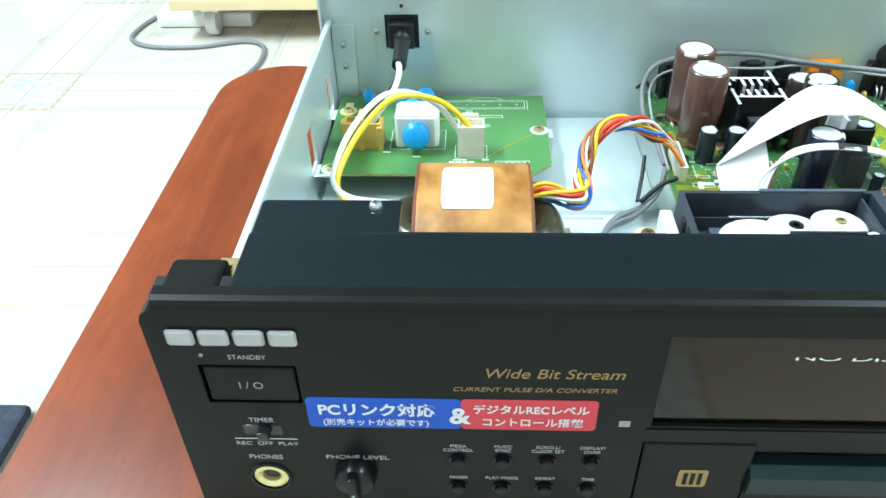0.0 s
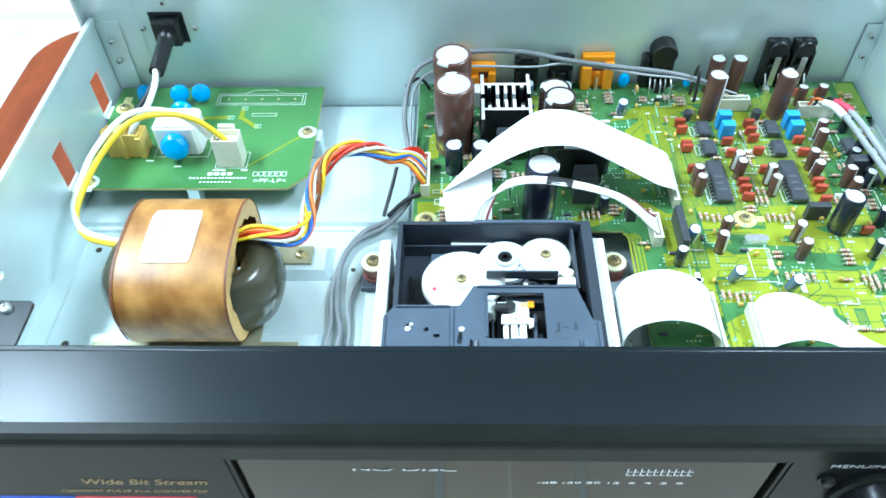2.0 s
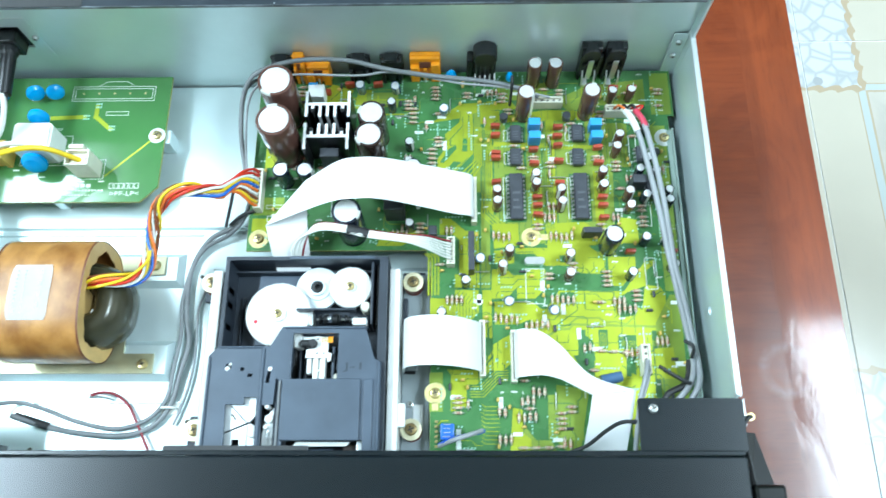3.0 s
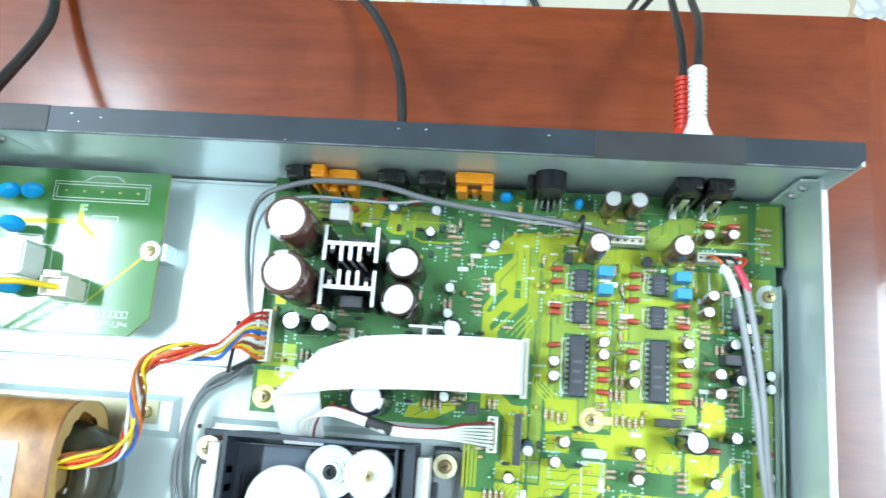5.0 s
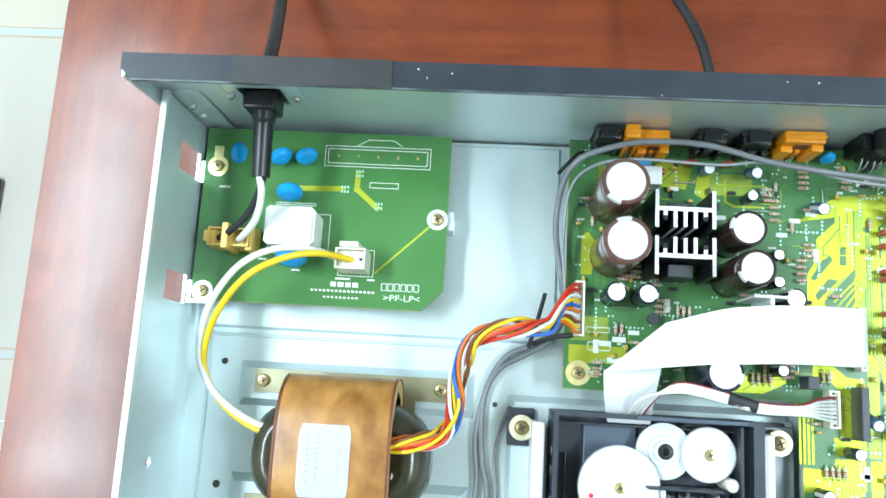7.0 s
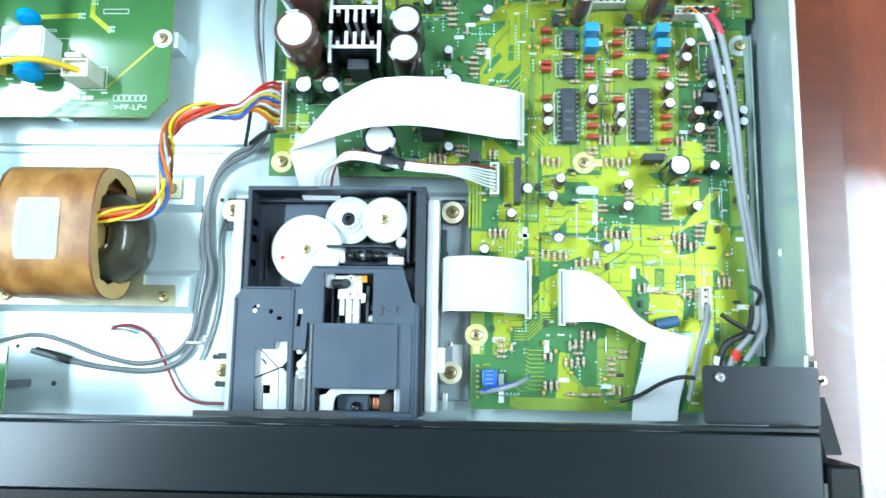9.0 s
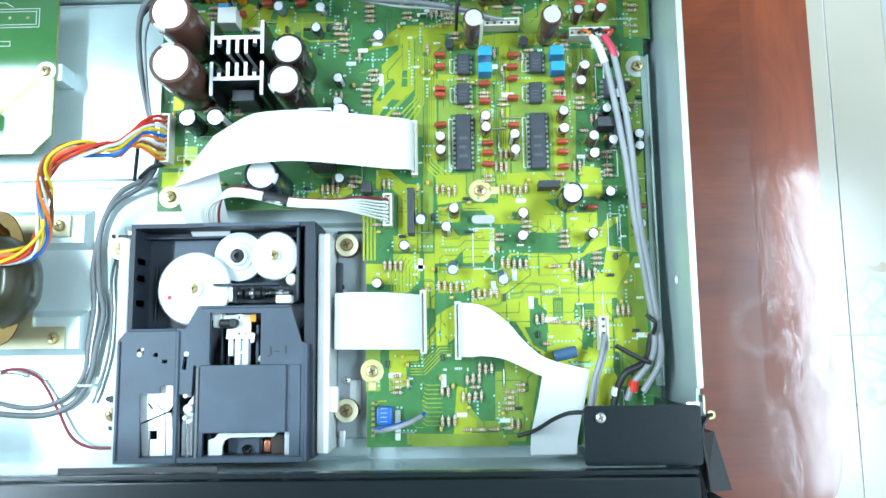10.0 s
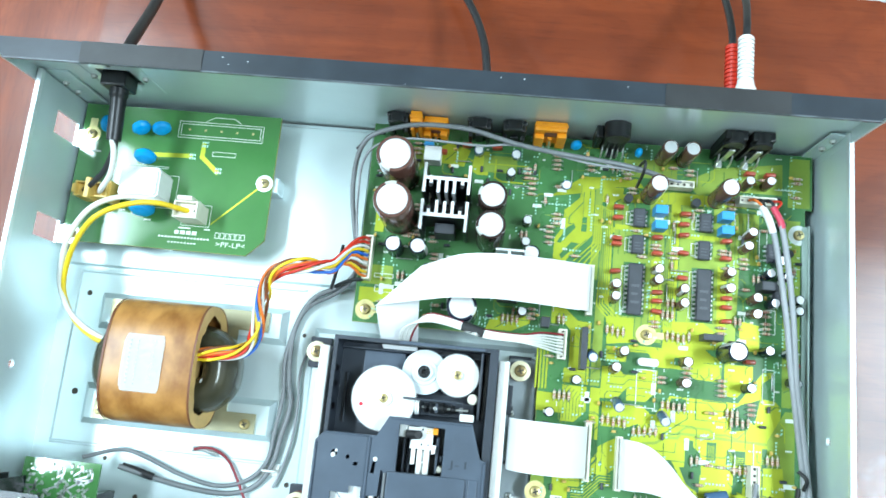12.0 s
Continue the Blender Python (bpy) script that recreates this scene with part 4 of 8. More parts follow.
for i in range(5):
    part("lead_hole", lathe(bmesh.new(), [(0.0007, ZP), (0.0007, ZP + 0.0002)], 8, Matrix.Translation((0.0690 + 0.0095 * i, 0.2577, 0))), BRASS, pb)
RING_GOLD = mesh_of("screw_ring", lathe(bmesh.new(), [(0.0050, 0), (0.0050, 0.0003), (0.0028, 0.0003)], 24), BRASS_PLATE)
RING_TIN = mesh_of("screw_ring", lathe(bmesh.new(), [(0.0050, 0), (0.0050, 0.0003), (0.0028, 0.0003)], 24), mat("tinned_ring", (0.66, 0.69, 0.67), 0.35, 0.4, 0.08, 200))
for x, y, ring in ((0.1180, 0.2285, RING_TIN), (0.0100, 0.1895, RING_TIN), (0.0110, 0.2500, RING_GOLD)):
    put("screw_ring", ring, power_board, (x, y, ZP))
    put("screw", SCREW_BRASS, power_board, (x, y, ZP + 0.0003))
part("gold_tab", B(0.0085, 0.2545, ZP, 0.0130, 0.2600, ZP + 0.0003), BRASS_PLATE, power_board)
part("standoff", B(0.1155, 0.2240, Z0 + 0.0022, 0.1255, 0.2330, ZP - 0.0017, 0.0004), STEEL, power_board)
part("standoff", B(0.0600, 0.1870, Z0 + 0.0022, 0.0660, 0.1940, ZP - 0.0017, 0.0004), STEEL, power_board)

DISC_CAP = mesh_of("disc_capacitor", lathe(bmesh.new(), [(0.0012, -0.0024), (0.0034, -0.0018), (0.0045, -0.0007), (0.0045, 0.0007), (0.0034, 0.0018), (0.0012, 0.0024)], 22, YAX), BLUE_DISC)
WIRE_LEGS = bmesh.new()
for x in (-0.0025, 0.0025):
    tube(WIRE_LEGS, [(x, 0, -0.0060), (x, 0, -0.0042), (x * 0.9, 0, -0.0020)], 0.00035, 5, 3)
WIRE_LEGS = mesh_of("wire_legs", WIRE_LEGS, TIN)
for x, y, k, a in ((0.0228, 0.2550, 1.1, 80), (0.0432, 0.2542, 1.15, 30), (0.0552, 0.2548, 1.15, 24), (0.0490, 0.2368, 1.35, 4), (0.0530, 0.2062, 1.60, 2)):
    c = put("disc_capacitor", DISC_CAP, power_board, (x, y, ZP + 0.0060 * k), m=Matrix.Rotation(radians(a), 4, "Z") @ Matrix.Rotation(radians(-16 if k > 1 else -10), 4, "X") @ Matrix.Diagonal((k, k, k, 1)))
    put("wire_legs", WIRE_LEGS, power_board, (x, y, ZP + 0.0060 * k), a)
bm = prism(bmesh.new(), [(0.0430, 0.2105), (0.0622, 0.2105), (0.0642, 0.2125), (0.0642, 0.2260), (0.0622, 0.2280), (0.0430, 0.2280), (0.0415, 0.2265), (0.0415, 0.2120)], ZP + 0.0004, ZP + 0.0185)
bmesh.ops.bevel(bm, geom=[e for e in bm.edges if min(v.co.z for v in e.verts) > ZP + 0.018], offset=0.0012, segments=2, affect="EDGES")
part("film_capacitor", bm, WHITE_PL, power_board, "white box film capacitor")


def header(name, x0, y0, x1, y1, z0, h, material, pins, along, parent, label=""):
    """A wire-to-board plug: shell with an open top, ribs and pins."""
    hd = part(name, sheet(rect(x0, y0, x1, y1), [rect(x0 + 0.0008, y0 + 0.0008, x1 - 0.0008, y1 - 0.0008)], z0, z0 + h), material, parent, label)
    part("plug", B(x0 + 0.0009, y0 + 0.0009, z0, x1 - 0.0009, y1 - 0.0009, z0 + h * 0.82, 0.0003), material, hd)
    bm = bmesh.new()
    for i in range(pins):
        t = (i + 0.5) / pins
        cx, cy = (x0 + t * (x1 - x0), (y0 + y1) / 2) if along == "x" else ((x0 + x1) / 2, y0 + t * (y1 - y0))
        box(bm, cx - 0.0006, cy - 0.0006, z0 + h * 0.8, cx + 0.0006, cy + 0.0006, z0 + h * 0.84)
    part("pin_hole", bm, HOLE_SHADE, hd)
    return hd


header("wire_connector", 0.0745, 0.2010, 0.0880, 0.2105, ZP, 0.0175, CREAM, 3, "x", power_board, "cream two-wire connector")
part("latch", B(0.0765, 0.2105, ZP, 0.0850, 0.2130, ZP + 0.0195, 0.0004), CREAM, power_board)
tan = header("wire_connector", 0.0150, 0.2090, 0.0340, 0.2175, ZP, 0.0150, TAN, 2, "x", power_board, "tan mains input connector")
part("rib", B(0.0225, 0.2075, ZP, 0.0255, 0.2192, ZP + 0.0185, 0.0004), TAN, tan)
part("rib", B(0.0322, 0.2075, ZP, 0.0352, 0.2192, ZP + 0.0135, 0.0004), TAN, tan)
part("rib", B(0.0130, 0.2110, ZP, 0.0160, 0.2160, ZP + 0.0145, 0.0004), TAN, tan)

# ---- transformer ----
transformer = thing("mains_transformer", (0.082, 0.120, Z0 + 0.0045), "brown taped mains transformer with a white paper label", "transformer")


def oval(cx, cy, cz, ry, rz, x0, x1, bm, seg=48, power=2.6, taper=0.0, ends=True):
    """A drum along x with a super-elliptic section."""
    rings = []
    for x, k in ((x0, 1 - taper), (x0 + (x1 - x0) * 0.04, 1), (x1 - (x1 - x0) * 0.04, 1), (x1, 1 - taper)):
        ring = []
        for i in range(seg):
            t = 2 * math.pi * i / seg
            c, s = math.cos(t), math.sin(t)
            ring.append(bm.verts.new((x, cy + k * ry * math.copysign(abs(c) ** (2 / power), c), cz + k * rz * math.copysign(abs(s) ** (2 / power), s))))
        rings.append(ring)
    for a, b in zip(rings, rings[1:]):
        for i in range(seg):
            j = (i + 1) % seg
            bm.faces.new((a[i], a[j], b[j], b[i]))
    if ends:
        bm.faces.new(rings[0][::-1]), bm.faces.new(rings[-1])
    return bm


WX0, WX1, WY, WZ = 0.0600, 0.1065, 0.1215, 0.0535
wd = part("winding", oval(0, WY, WZ, 0.0325, 0.0245, WX0, WX1, bmesh.new(), taper=0.012, ends=False), TAPE, transformer, "drum wrapped in brown varnished paper tape")
for x in (WX0 - 0.0002, WX1 + 0.0002):
    bm = bmesh.new()
    o, i_ = [], []
    for k in range(48):
        t = 2 * math.pi * k / 48
        c, s = math.cos(t), math.sin(t)
        cc, ss = math.copysign(abs(c) ** 0.77, c), math.copysign(abs(s) ** 0.77, s)
        w = 1 + 0.05 * math.sin(5 * t + 1) + 0.03 * math.sin(13 * t)
        o.append(bm.verts.new((x, WY + 0.0322 * cc, WZ + 0.0243 * ss)))
        i_.append(bm.verts.new((x, WY + 0.0255 * cc * w, WZ + 0.0180 * ss * w)))
    for k in range(48):
        j = (k + 1) % 48
        bm.faces.new((o[k], o[j], i_[j], i_[k]))
    part("tape_end", bm, TAPE_EDGE, wd)
    rim = oval(0, WY, WZ, 0.03262, 0.02462, x - 0.0008, x + 0.0003, bmesh.new(), ends=False)
    part("tape_rim", rim, BAND, wd)
# ring core: a closed loop of round section that passes twice through the drum
loop = []
for k in range(33):
    t = 2 * math.pi * k / 32 + math.pi / 2
    loop.append((0.0830 + 0.0300 * math.copysign(abs(math.cos(t)) ** 0.55, math.cos(t)), 0.1200 + 0.0150 * math.copysign(abs(math.sin(t)) ** 0.7, math.sin(t)), 0.0480))
bm = tube(bmesh.new(), loop, 0.0098, 20, 3)
for v in bm.verts:
    v.co.z = 0.0480 + (v.co.z - 0.0480) * 1.75
core = part("core", bm, CORE, transformer, "olive varnished ring core")
part("bobbin", B(WX0 + 0.004, 0.0985, 0.0330, WX1 - 0.0045, 0.1445, 0.0745, 0.004), TAPE_EDGE, transformer)
part("terminal_post", lathe(bmesh.new(), [(0.0024, 0), (0.0024, 0.006), (0.0014, 0.0075)], 14, up(XAX, (0.1065, 0.1130, 0.0610))), WHITE_PL, transformer)
OLIVE_PLATE = mat("dull_olive_passivated_steel", (0.34, 0.32, 0.20), 0.38, 0.5, 0.12, 60)
base = part("mount_plate", sheet([(0.0360, 0.0875), (0.1290, 0.0875), (0.1290, 0.0985), (0.1120, 0.0985), (0.1120, 0.1445), (0.1290, 0.1445), (0.1290, 0.1555), (0.0360, 0.1555), (0.0360, 0.1445), (0.0540, 0.1445), (0.0540, 0.0985), (0.0360, 0.0985)], [], Z0 + 0.0046, Z0 + 0.0060), OLIVE_PLATE, transformer, "yellow-passivated steel mounting plate")
for x in (0.040, 0.1235):
    for y in (0.0925, 0.1500):
        put("screw", SCREW_BRASS, base, (x, y, Z0 + 0.0060))
lab = bmesh.new()
rows = []
for k in range(13):
    y = 0.1345 - 0.0290 * k / 12
    c = (y - WY) / 0.0327
    z = WZ + 0.0248 * (1 - abs(c) ** 2.6) ** (1 / 2.6) + 0.0002
    inset = 0.0012 if k in (0, 12) else (0.0003 if k in (1, 11) else 0)
    rows.append([lab.verts.new((x, y, z)) for x in (0.0700 + inset, 0.0770, 0.0840, 0.0912 - inset)])
for a, b in zip(rows, rows[1:]):
    for i in range(3):
        lab.faces.new((a[i], b[i], b[i + 1], a[i + 1]))
bmesh.ops.solidify(lab, geom=lab.faces[:], thickness=0.0002)
label_ob = part("label", lab, LABEL, transformer, "white rounded paper label with faded print")
bm = bmesh.new()
for x, w, n in ((0.0733, 0.0009, 11), (0.0775, 0.0006, 12), (0.0850, 0.0016, 4)):
    for k in range(n):
        y = 0.1315 - (0.0235 if n > 4 else 0.0230) * k / n
        c = (y - 0.001 - WY) / 0.0327
        z = WZ + 0.0248 * (1 - abs(c) ** 2.6) ** (1 / 2.6) + 0.00045
        h = 0.0012 if n > 4 else 0.0026
        bm.faces.new([bm.verts.new(p) for p in ((x, y - h, z), (x + w, y - h, z), (x + w, y, z), (x, y, z))])
tagged(part("faded_print", bm, mat("faded_print_grey", (0.50, 0.50, 0.50), 0.6), label_ob), kind="stuff")

# ---- disc mechanism ----
FIN_PLAIN = mat("pale_pressed_steel", (0.74, 0.77, 0.78), 0.36, 0.5, 0.05, 120)
mech = thing("disc_mechanism", (0.217, 0.090, Z0 + 0.003), "dark grey minidisc mechanism with white nylon gears", "disc drive")
tray = part("tray", sheet(rect(0.1735, 0.0360, 0.2605, 0.1450), [rect(0.1755, 0.0380, 0.2560, 0.1430)], 0.0300, 0.0590), SLATE_DARK, mech)
part("tray_floor", B(0.1756, 0.0381, 0.0380, 0.2559, 0.1429, 0.0410), SLATE_DARK, tray)
part("tray_panel", B(0.1880, 0.1000, 0.0411, 0.2110, 0.1394, 0.0430, 0.0006), SLATE, tray)
part("tray_post", B(0.1798, 0.1000, 0.0411, 0.1806, 0.1265, 0.0440, 0.0003), SLATE_DARK, tray)
part("tray_slot", B(0.1786, 0.1000, 0.0411, 0.1797, 0.1265, 0.0415), BLACK, tray)
part("tray_post", B(0.2515, 0.1080, 0.0411, 0.2528, 0.1425, 0.0570, 0.0004), SLATE_DARK, tray)
part("tray_slot", B(0.2541, 0.1090, 0.0411, 0.2556, 0.1420, 0.0530), BLACK, tray)
part("tray_rib", B(0.1756, 0.1395, 0.0410, 0.2559, 0.1402, 0.0480), SLATE_DARK, tray)
part("tray_lip", B(0.2080, 0.1431, 0.0591, 0.2535, 0.1449, 0.0603, 0.0004), SLATE, tray)
part("drive_belt", lathe(bmesh.new(), [(0.0072, 0.0440), (0.0072, 0.0452), (0.0060, 0.0452)], 32, Matrix.Translation((0.2340, 0.1350, 0)), cap=False), RUBBER, tray)
for y in (0.128, 0.120, 0.108):
    part("tray_clip", B(0.1728, y - 0.002, 0.046, 0.1755, y + 0.002, 0.0560, 0.0004), BLACK, tray)
part("motor_bridge", B(0.2128, 0.1152, 0.0540, 0.2440, 0.1163, 0.0590, 0.0004), SLATE_DARK, mech)
part("motor_cradle", B(0.2180, 0.1076, 0.0411, 0.2500, 0.1160, 0.0470, 0.0006), SLATE_DARK, mech)
part("motor", lathe(bmesh.new(), [(0.0010, -0.0060), (0.0010, -0.0045), (0.0026, -0.0043), (0.0030, -0.0036), (0.0030, 0.0030), (0.0022, 0.0036), (0.0022, 0.0048)], 20, up(XAX, (0.2310, 0.1120, 0.0515))), BLACK, mech)
part("motor_shaft", tube(bmesh.new(), [(0.2225, 0.1120, 0.0515), (0.2470, 0.1120, 0.0515)], 0.0007, 8), TIN, mech)
part("motor_collar", lathe(bmesh.new(), [(0.0021, -0.0008), (0.0025, -0.0005), (0.0025, 0.0005), (0.0021, 0.0008)], 16, up(XAX, (0.2246, 0.1120, 0.0515))), BLACK, mech)
part("motor_collar", lathe(bmesh.new(), [(0.0022, -0.0014), (0.0026, -0.0010), (0.0020, 0.0002), (0.0020, 0.0014)], 16, up(XAX, (0.2390, 0.1120, 0.0515))), BLACK, mech)
part("motor_collar", lathe(bmesh.new(), [(0.0016, -0.0009), (0.0016, 0.0009)], 14, up(XAX, (0.2432, 0.1120, 0.0515))), TIN, mech)
part("motor_clip", B(0.2192, 0.1078, 0.0470, 0.2212, 0.1156, 0.0552, 0.0004), TIN, mech)
part("motor_clip", B(0.2296, 0.1094, 0.0540, 0.2312, 0.1146, 0.0549, 0.0002), SLATE_DARK, mech)
put("screw", SCREW_SMALL, mech, (0.2298, 0.1118, 0.0545), m=Matrix.Diagonal((0.55, 0.55, 0.55, 1)))
part("motor_terminal", B(0.2430, 0.1066, 0.0560, 0.2503, 0.1104, 0.0616, 0.0006), WHITE_PL, mech)
part("pivot", lathe(bmesh.new(), [(0.0028, 0.041), (0.0028, 0.0545), (0.0020, 0.0555)], 16, Matrix.Translation((0.2488, 0.1182, 0))), CREAM, mech)


def gear(cx, cy, r, teeth, z, h, hub, hole=False):
    bm = bmesh.new()
    pts = []
    for i in range(teeth * 4):
        rr = r if i % 4 in (0, 1) else r - 0.0008
        t = 2 * math.pi * i / (teeth * 4)
        pts.append((cx + rr * math.cos(t), cy + rr * math.sin(t)))
    prism(bm, pts, z, z + h)
    g = part("gear", bm, NYLON, mech)
    part("hub", lathe(bmesh.new(), [(hub, z + h), (hub, z + h + 0.0016), (hub * 0.8, z + h + 0.0020)], 24, Matrix.Translation((cx, cy, 0))), NYLON, g)
    if hole:
        part("axle_hole", lathe(bmesh.new(), [(0.0018, z + h + 0.0019), (0.0018, z + h + 0.0022)], 16, Matrix.Translation((cx, cy, 0))), HOLE_SHADE, g)
    else:
        put("screw", SCREW_BRASS, g, (cx, cy, z + h + 0.0016), m=Matrix.Diagonal((0.85, 0.85, 0.85, 1)))
    return g


g1 = gear(0.2022, 0.1145, 0.0174, 92, 0.0510, 0.0022, 0.0042)
part("paint_dot", lathe(bmesh.new(), [(0.0011, 0.0532), (0.0009, 0.0534)], 10, Matrix.Translation((0.1905, 0.1105, 0))), STK_RED, g1)
idler = part("idler_wheel", lathe(bmesh.new(), [(0.0119, 0.0462), (0.0119, 0.0484), (0.0070, 0.0486), (0.0068, 0.0494), (0.0048, 0.0496), (0.0046, 0.0512), (0.0034, 0.0515), (0.0034, 0.0490)], 48, Matrix.Translation((0.2218, 0.1302, 0)), cap=False), mat("milky_nylon", (0.62, 0.68, 0.70), 0.36, 0.0, 0.04, 100), mech, "milky nylon idler wheel")
part("axle_hole", lathe(bmesh.new(), [(0.0030, 0.0480), (0.0030, 0.0512), (0.0016, 0.0513), (0.0014, 0.0490)], 20, Matrix.Translation((0.2218, 0.1302, 0))), BLACK, idler)
gear(0.2398, 0.1300, 0.0116, 62, 0.0492, 0.0022, 0.0030)

CV = [(0.1700, 0.0350), (0.2585, 0.0350), (0.2580, 0.0878), (0.2552, 0.0888), (0.2500, 0.1058), (0.2072, 0.1058), (0.2015, 0.0955), (0.1748, 0.0955), (0.1704, 0.0905)]
LEVER_WINDOW = [(0.1818, 0.0375), (0.1972, 0.0375), (0.1965, 0.0696), (0.1903, 0.0696), (0.1902, 0.0660), (0.1810, 0.0660)]
cover = part("cover", sheet(CV, [rounded(0.2130, 0.0786, 0.2364, 0.1023, 0.0006, 3), LEVER_WINDOW, rect(0.2104, 0.0378, 0.2508, 0.0486), [(0.1998, 0.0352), (0.2068, 0.0352), (0.2068, 0.0782), (0.2055, 0.0790), (0.2050, 0.0660), (0.1992, 0.0655)],
                              disc(0.1808, 0.0850, 0.0017, 12), disc(0.1880, 0.0836, 0.0011, 12), rect(0.1910, 0.0797, 0.1934, 0.0814), [(0.2002, 0.0770), (0.2022, 0.0766), (0.2028, 0.0845), (0.2014, 0.0848)]], 0.0592, 0.0612), SLATE, mech, "slate grey moulded cover marked J-1")
bm = bmesh.new()
for q in ((0.1704, 0.0365, 0.1716, 0.0900), (0.1975, 0.0352, 0.1990, 0.0945), (0.2568, 0.0352, 0.2583, 0.0872), (0.2085, 0.1046, 0.2498, 0.1057), (0.1750, 0.0944, 0.1974, 0.0954)):
    box(bm, q[0], q[1], 0.0612, q[2], q[3], 0.0622, 0.0003, 1)
box(bm, 0.2122, 0.0800, 0.0612, 0.2129, 0.1030, 0.0618)
box(bm, 0.1992, 0.0350, 0.0600, 0.2567, 0.0376, 0.0618, 0.0003, 1)
part("cover_rib", bm, SLATE, cover)
part("cover_skirt", B(0.1700, 0.0352, 0.0480, 0.1716, 0.0900, 0.0592), SLATE, cover)
part("cover_skirt", B(0.2570, 0.0352, 0.0480, 0.2586, 0.0878, 0.0592), SLATE, cover)
part("slide_plate", B(0.2090, 0.0482, 0.0613, 0.2486, 0.0786, 0.0626, 0.0005), SLATE, cover)
part("slide_step", B(0.2502, 0.0378, 0.0613, 0.2550, 0.0786, 0.0620, 0.0004), SLATE, cover)
lettering("mould_mark", "J-1", 0.0052, SLATE_DARK, cover, flat_on(0.2453, 0.0850, 0.0613), width=0.0092)
for x, y, r in ((0.1804, 0.0840, 0.0012), (0.1818, 0.0862, 0.0008), (0.2022, 0.0838, 0.0012)):
    part("white_pin", lathe(bmesh.new(), [(r, 0.0560), (r, 0.0612), (r * 0.6, 0.0616)], 12, Matrix.Translation((x, y, 0))), WHITE_PL, cover)
# pressed levers seen through the side window
part("lever_bed", B(0.1790, 0.0360, 0.0480, 0.1990, 0.0720, 0.0500), BLACK, mech)
part("lever", sheet([(0.1815, 0.0368), (0.1922, 0.0368), (0.1916, 0.0565), (0.1868, 0.0545), (0.1806, 0.0520)], [rect(0.1846, 0.0452, 0.1882, 0.0492)], 0.0555, 0.0567), FIN_PLAIN, mech)
part("lever", prism(bmesh.new(), [(0.1925, 0.0368), (0.1976, 0.0368), (0.1970, 0.0500), (0.1940, 0.0570), (0.1918, 0.0570)], 0.0550, 0.0562), FIN_PLAIN, mech)
part("lever_arm", prism(bmesh.new(), [(0.1800, 0.0526), (0.1866, 0.0552), (0.1914, 0.0572), (0.1818, 0.0668), (0.1800, 0.0668)], 0.0562, 0.0574), FIN_PLAIN, mech)
part("lever_arm", prism(bmesh.new(), [(0.1922, 0.0574), (0.1936, 0.0580), (0.1972, 0.0620), (0.1972, 0.0705), (0.1890, 0.0705), (0.1890, 0.0668), (0.1826, 0.0668)], 0.0566, 0.0580), FIN_PLAIN, mech)
part("lever_roller", lathe(bmesh.new(), [(0.0019, -0.0028), (0.0023, -0.0022), (0.0023, 0.0022), (0.0019, 0.0028)], 14, up(YAX, (0.1953, 0.0530, 0.0575))), WHITE_PL, mech)
part("lever_slot", prism(bmesh.new(), [(0.1836, 0.0612), (0.1858, 0.0586), (0.1864, 0.0592), (0.1842, 0.0618)], 0.0574, 0.0577), HOLE_SHADE, mech)
part("lever_groove", B(0.1846, 0.0368, 0.0567, 0.1850, 0.0450, 0.0569), HOLE_SHADE, mech)
# spring slide with its rollers
slide = part("spring_slide", prism(bmesh.new(), [(0.2000, 0.0345), (0.2066, 0.0345), (0.2066, 0.0650), (0.2052, 0.0655), (0.2014, 0.0600), (0.2006, 0.0555), (0.1998, 0.0520)], 0.0562, 0.0574), FIN_PLAIN, mech)
for x, y, r in ((0.2020, 0.0650, 0.0012), (0.2032, 0.0590, 0.0021), (0.2020, 0.0550, 0.0012)):
    part("white_roller", lathe(bmesh.new(), [(r, 0.0540), (r, 0.0602), (r * 0.7, 0.0607)], 16, Matrix.Translation((x, y, 0))), WHITE_PL, slide)
bm = bmesh.new()
tube(bm, [(0.2031 + 0.0009 * math.cos(k * 1.57), 0.0360 + 0.0168 * k / 84, 0.0587 + 0.0009 * math.sin(k * 1.57)) for k in range(85)], 0.00024, 5, 1)
part("spring", bm, TIN, slide)
part("slide_rod", tube(bmesh.new(), [(0.2078, 0.0372, 0.0615), (0.2078, 0.0775, 0.0615)], 0.0007, 8), W_GREY, mech)
part("slide_rod", tube(bmesh.new(), [(0.2060, 0.0372, 0.0590), (0.2060, 0.0775, 0.0590)], 0.0007, 8), SLATE_DARK, mech)
# pick-up arm seen through the upper window
part("window_floor", B(0.2110, 0.0770, 0.0430, 0.2385, 0.1040, 0.0450), BLACK, mech)
part("guide_shaft", tube(bmesh.new(), [(0.2180, 0.0770, 0.0490), (0.2180, 0.1025, 0.0490)], 0.0010, 10), SLATE_DARK, mech)
part("guide_rail", B(0.2148, 0.0770, 0.0450, 0.2158, 0.0960, 0.0510, 0.0003), SLATE_DARK, mech)
part("corner_block", B(0.2122, 0.0958, 0.0480, 0.2168, 0.1028, 0.0560, 0.0012), WHITE_PL, mech)
part("roller", lathe(bmesh.new(), [(0.0018, -0.0035), (0.0021, -0.003), (0.0021, 0.003), (0.0018, 0.0035)], 16, up(XAX, (0.2196, 0.0978, 0.0565))), RUBBER, mech)
